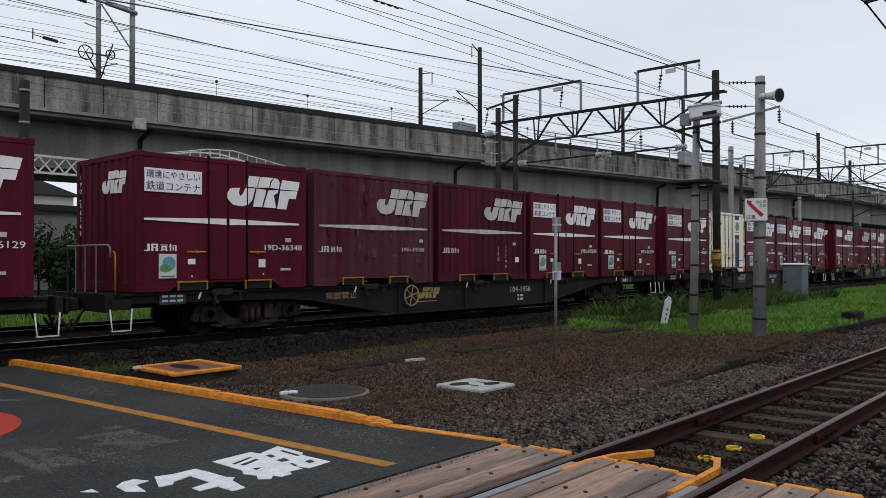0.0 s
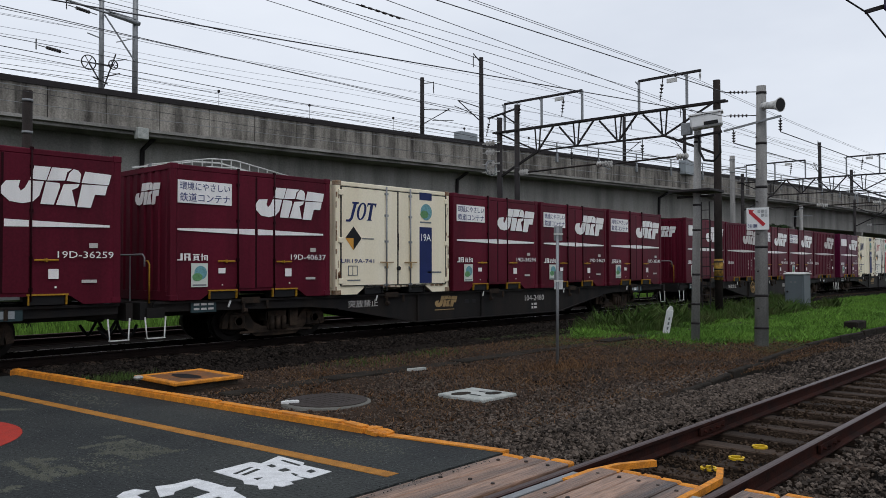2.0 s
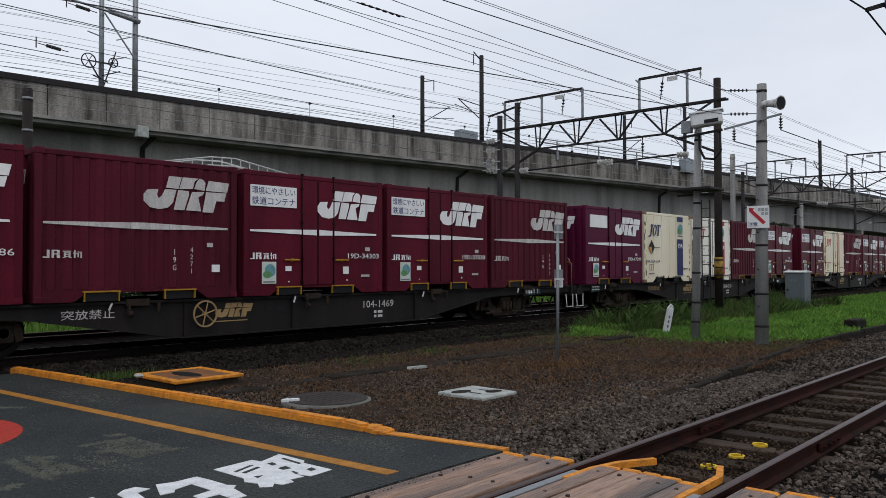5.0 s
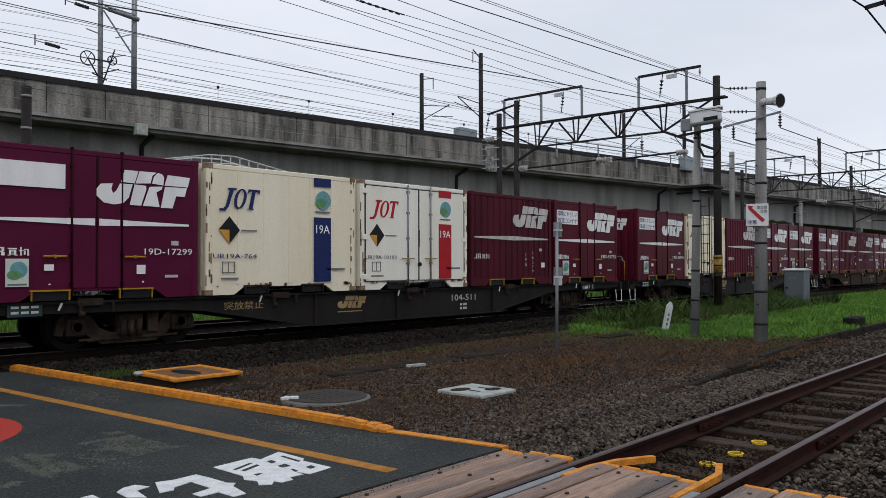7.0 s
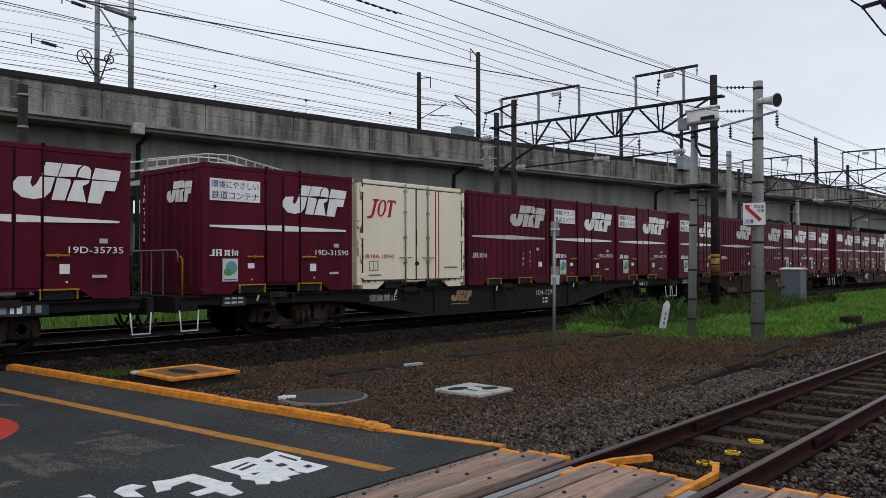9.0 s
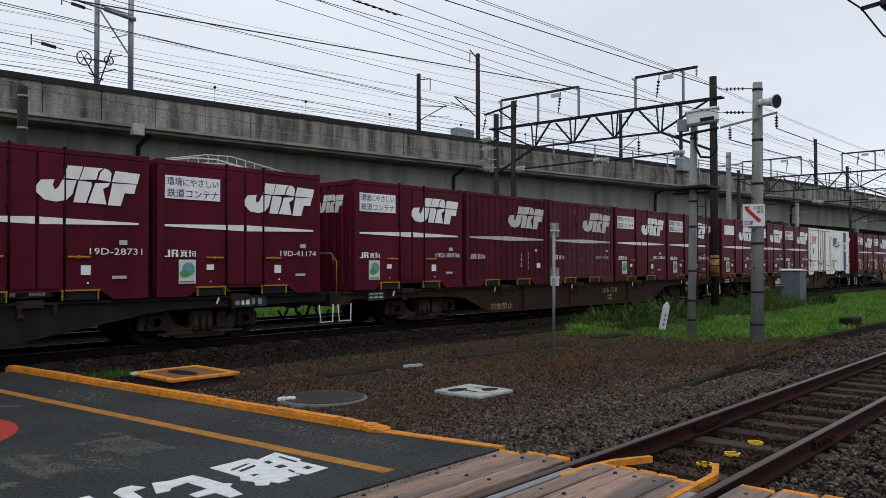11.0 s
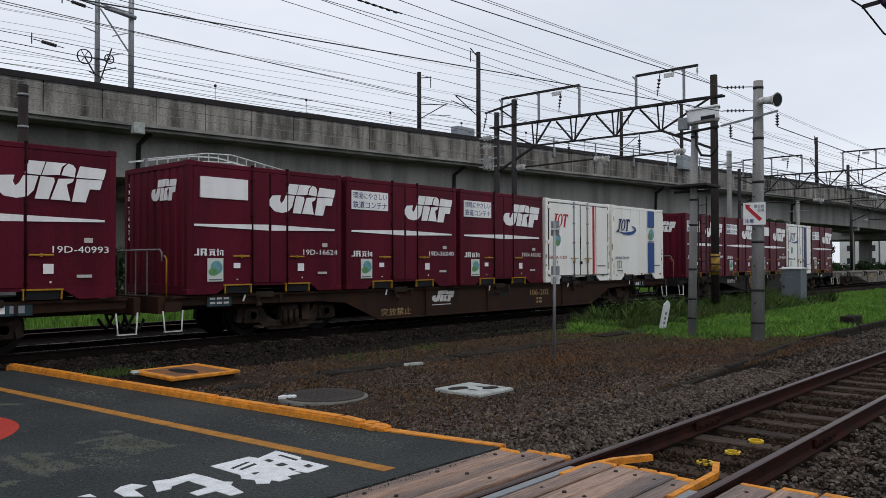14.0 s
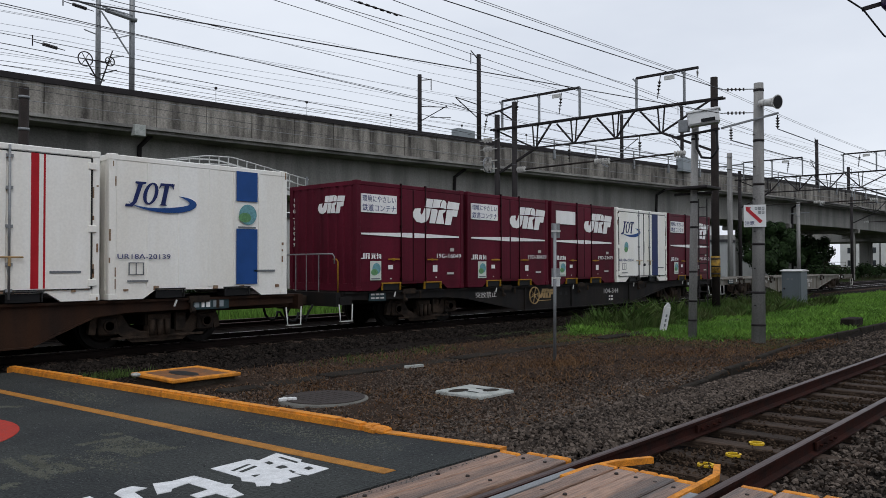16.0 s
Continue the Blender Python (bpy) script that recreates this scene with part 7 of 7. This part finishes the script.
x = 5.2 + 13 * rs.rand(n) ** 1.2
y = 4.9 + 6.1 * rs.rand(n)
clear = (np.hypot(x - 6.36, y - 7.72) > 0.6) & ~((x > 7.6) & (x < 8.4) & (y > 6.18) & (y < 7.03)) & ~((x < 6.75) & (y > 9.6))
keep = clear & (x > 4.62 + (12.5 - y) * 0.092)
stones("gravel", "dark pebbles and crumbs scattered over brown soil", np.stack([x, y, rs.uniform(-0.14, -0.10, n)], 1)[keep], rs.uniform(0.005, 0.021, n)[keep], PEBBLE)


def blades(name, label, x, y, z, h, w, material, seed, lean=0.45, category="grass"):
    r = np.random.RandomState(seed)
    n = len(x)
    a = r.uniform(0, 6.283, n)
    dx, dy = np.cos(a), np.sin(a)
    la, lm = r.uniform(0, 6.283, n), r.uniform(0.05, lean, n) * h
    base = np.stack([x, y, z], 1)
    side = np.stack([dx * w, dy * w, np.zeros(n)], 1)
    tip = base + np.stack([np.cos(la) * lm, np.sin(la) * lm, h], 1)
    mid = base + np.stack([np.cos(la) * lm * 0.35, np.sin(la) * lm * 0.35, h * 0.55], 1)
    v = np.stack([base - side, base + side, mid + side * 0.8, tip, mid - side * 0.8], 1).reshape(-1, 3)
    f = np.arange(5)[None] + 5 * np.arange(n)[:, None]
    me = raw(name, v.tolist(), f.tolist(), material)
    return tagged(new(name, me), label, category, kind="stuff")


def patch(n, x0, x1, y0, y1, power, seed, edge=None, dens=0.0):
    r = np.random.RandomState(seed)
    x = x0 + (x1 - x0) * r.rand(n) ** power
    y = r.uniform(y0, y1, n)
    keep = np.ones(n, bool)
    if edge is not None:
        keep &= y > np.interp(x, (12.4, 16, 19.2, 24, 45), (4.93, 5.32, 5.52, 5.42, 5.3)) + 0.08
        keep &= x > edge(y) + 0.4 * np.sin(y * 2.3) + r.normal(0, 0.35, n)
    if dens:
        f = np.array([noise.noise((a * 0.8, b * 0.8, seed)) for a, b in zip(x, y)])
        keep &= f > r.uniform(-0.6, 0.6, n) * dens
    return x[keep], y[keep], r


def lawn_edge(y):
    return np.interp(y, [4.6, 5.6, 6.8, 9.0, 9.6, 10.4, 11.2, 12.2], [21.5, 19.0, 17.6, 17.0, 16.6, 16.8, 17.6, 19.0])


def clumps(x, y, f, seed):
    return np.array([noise.noise((a * f, b * f, seed)) for a, b in zip(x, y)])


x, y, r = patch(95000, 13, 60, 4.75, 12.2, 1.6, 31, lawn_edge)
hc = np.clip(0.75 + 1.3 * clumps(x, y, 0.9, 5), 0.25, 1.9)
blades("grass", "bright green meadow grass beside the tracks", x, y, np.full(len(x), -0.14), r.uniform(0.05, 0.17, len(x)) * hc, 0.003 + 0.00028 * x, GRASS, 32, 1.0)
x, y, r = patch(30000, 18, 36, 9.6, 12.4, 1.4, 33, lambda y: lawn_edge(y) + 0.8)
hc = np.clip(0.6 + 1.8 * clumps(x, y, 0.7, 9), 0.15, 2.0)
blades("weeds", "tall dark weeds growing between the poles and the train", x, y, np.full(len(x), -0.14), r.uniform(0.10, 0.42, len(x)) * hc, 0.007 + 0.0003 * x, WEED, 34, 0.6)
x, y, r = patch(7000, 18, 36, 9.4, 12.2, 1.3, 43, lawn_edge)
hc = np.clip(0.5 + 2.2 * clumps(x, y, 0.8, 4), 0.1, 1.9)
blades("weeds", "leafy green weeds round the poles and the cabinet", x, y, np.full(len(x), -0.14), r.uniform(0.15, 0.45, len(x)) * hc, 0.025, WEED, 44, 1.5)
x, y, r = patch(110000, 15.5, 44, 4.75, 11.8, 1.4, 35, lawn_edge)
hc = np.clip(0.8 + 1.4 * clumps(x, y, 1.3, 2), 0.2, 2.0)
blades("clover", "low broad-leaved green weeds in the grass", x, y, np.full(len(x), -0.14), r.uniform(0.03, 0.13, len(x)) * hc, 0.008 + 0.0004 * x, CLOVER, 36, 1.6)
x, y, r = patch(42000, 5.6, 19, 4.8, 11.0, 1.0, 37, None, 0.9)
keep = (np.hypot(x - 6.36, y - 7.72) > 0.65) & ~((x < 6.75) & (y > 9.6)) & ~((x > 7.55) & (x < 8.45) & (y > 6.1) & (y < 7.1)) & (x > 4.75 + (12.5 - y) * 0.092)
x, y = x[keep], y[keep]
blades("dry_grass", "short dry brown grass and litter on the soil", x, y, np.full(len(x), -0.13), np.random.RandomState(3).uniform(0.015, 0.075, len(x)), 0.005, STRAW, 38, 2.2)
x, y, r = patch(26000, 2, 60, 19.9, 27, 1.3, 39)
blades("grass", "green grass strip behind the main line tracks", x, y, np.full(len(x), -0.16), r.uniform(0.15, 0.5, len(x)), 0.02, GRASS, 40)
x, y, r = patch(9000, 62, 130, 4.6, 12.3, 1.2, 41)
blades("grass", "far green grass beside the line", x, y, np.full(len(x), -0.14), r.uniform(0.2, 0.5, len(x)), 0.06, GRASS, 42)
for cx, cy, nn, s in ((5.55, 11.7, 500, 0.3), (9.4, 10.4, 160, 0.5), (11.4, 10.5, 120, 0.4)):
    r = np.random.RandomState(int(cx * 10))
    blades("grass_tuft", "small tuft of green grass in the gravel", cx + r.normal(0, s, nn), cy + r.normal(0, s * 0.6, nn), np.full(nn, -0.13), r.uniform(0.04, 0.14, nn), 0.006, WEED, 50, 0.8)

for cx, cy, nn, sp_, hh_ in ((11.25, 7.35, 420, 0.35, 0.16), (10.1, 7.9, 260, 0.5, 0.09), (13.4, 6.9, 260, 0.5, 0.12), (6.9, 8.75, 220, 0.35, 0.10), (14.8, 5.9, 200, 0.5, 0.10)):
    r = np.random.RandomState(int(cx * 100))
    blades("dry_tuft", "tuft of pale dry grass on the brown soil", cx + r.normal(0, sp_, nn), cy + r.normal(0, sp_ * 0.7, nn), np.full(nn, -0.13), r.uniform(0.3, 1.0, nn) * hh_, 0.004, STRAW, int(cx * 7), 1.2)


motions()
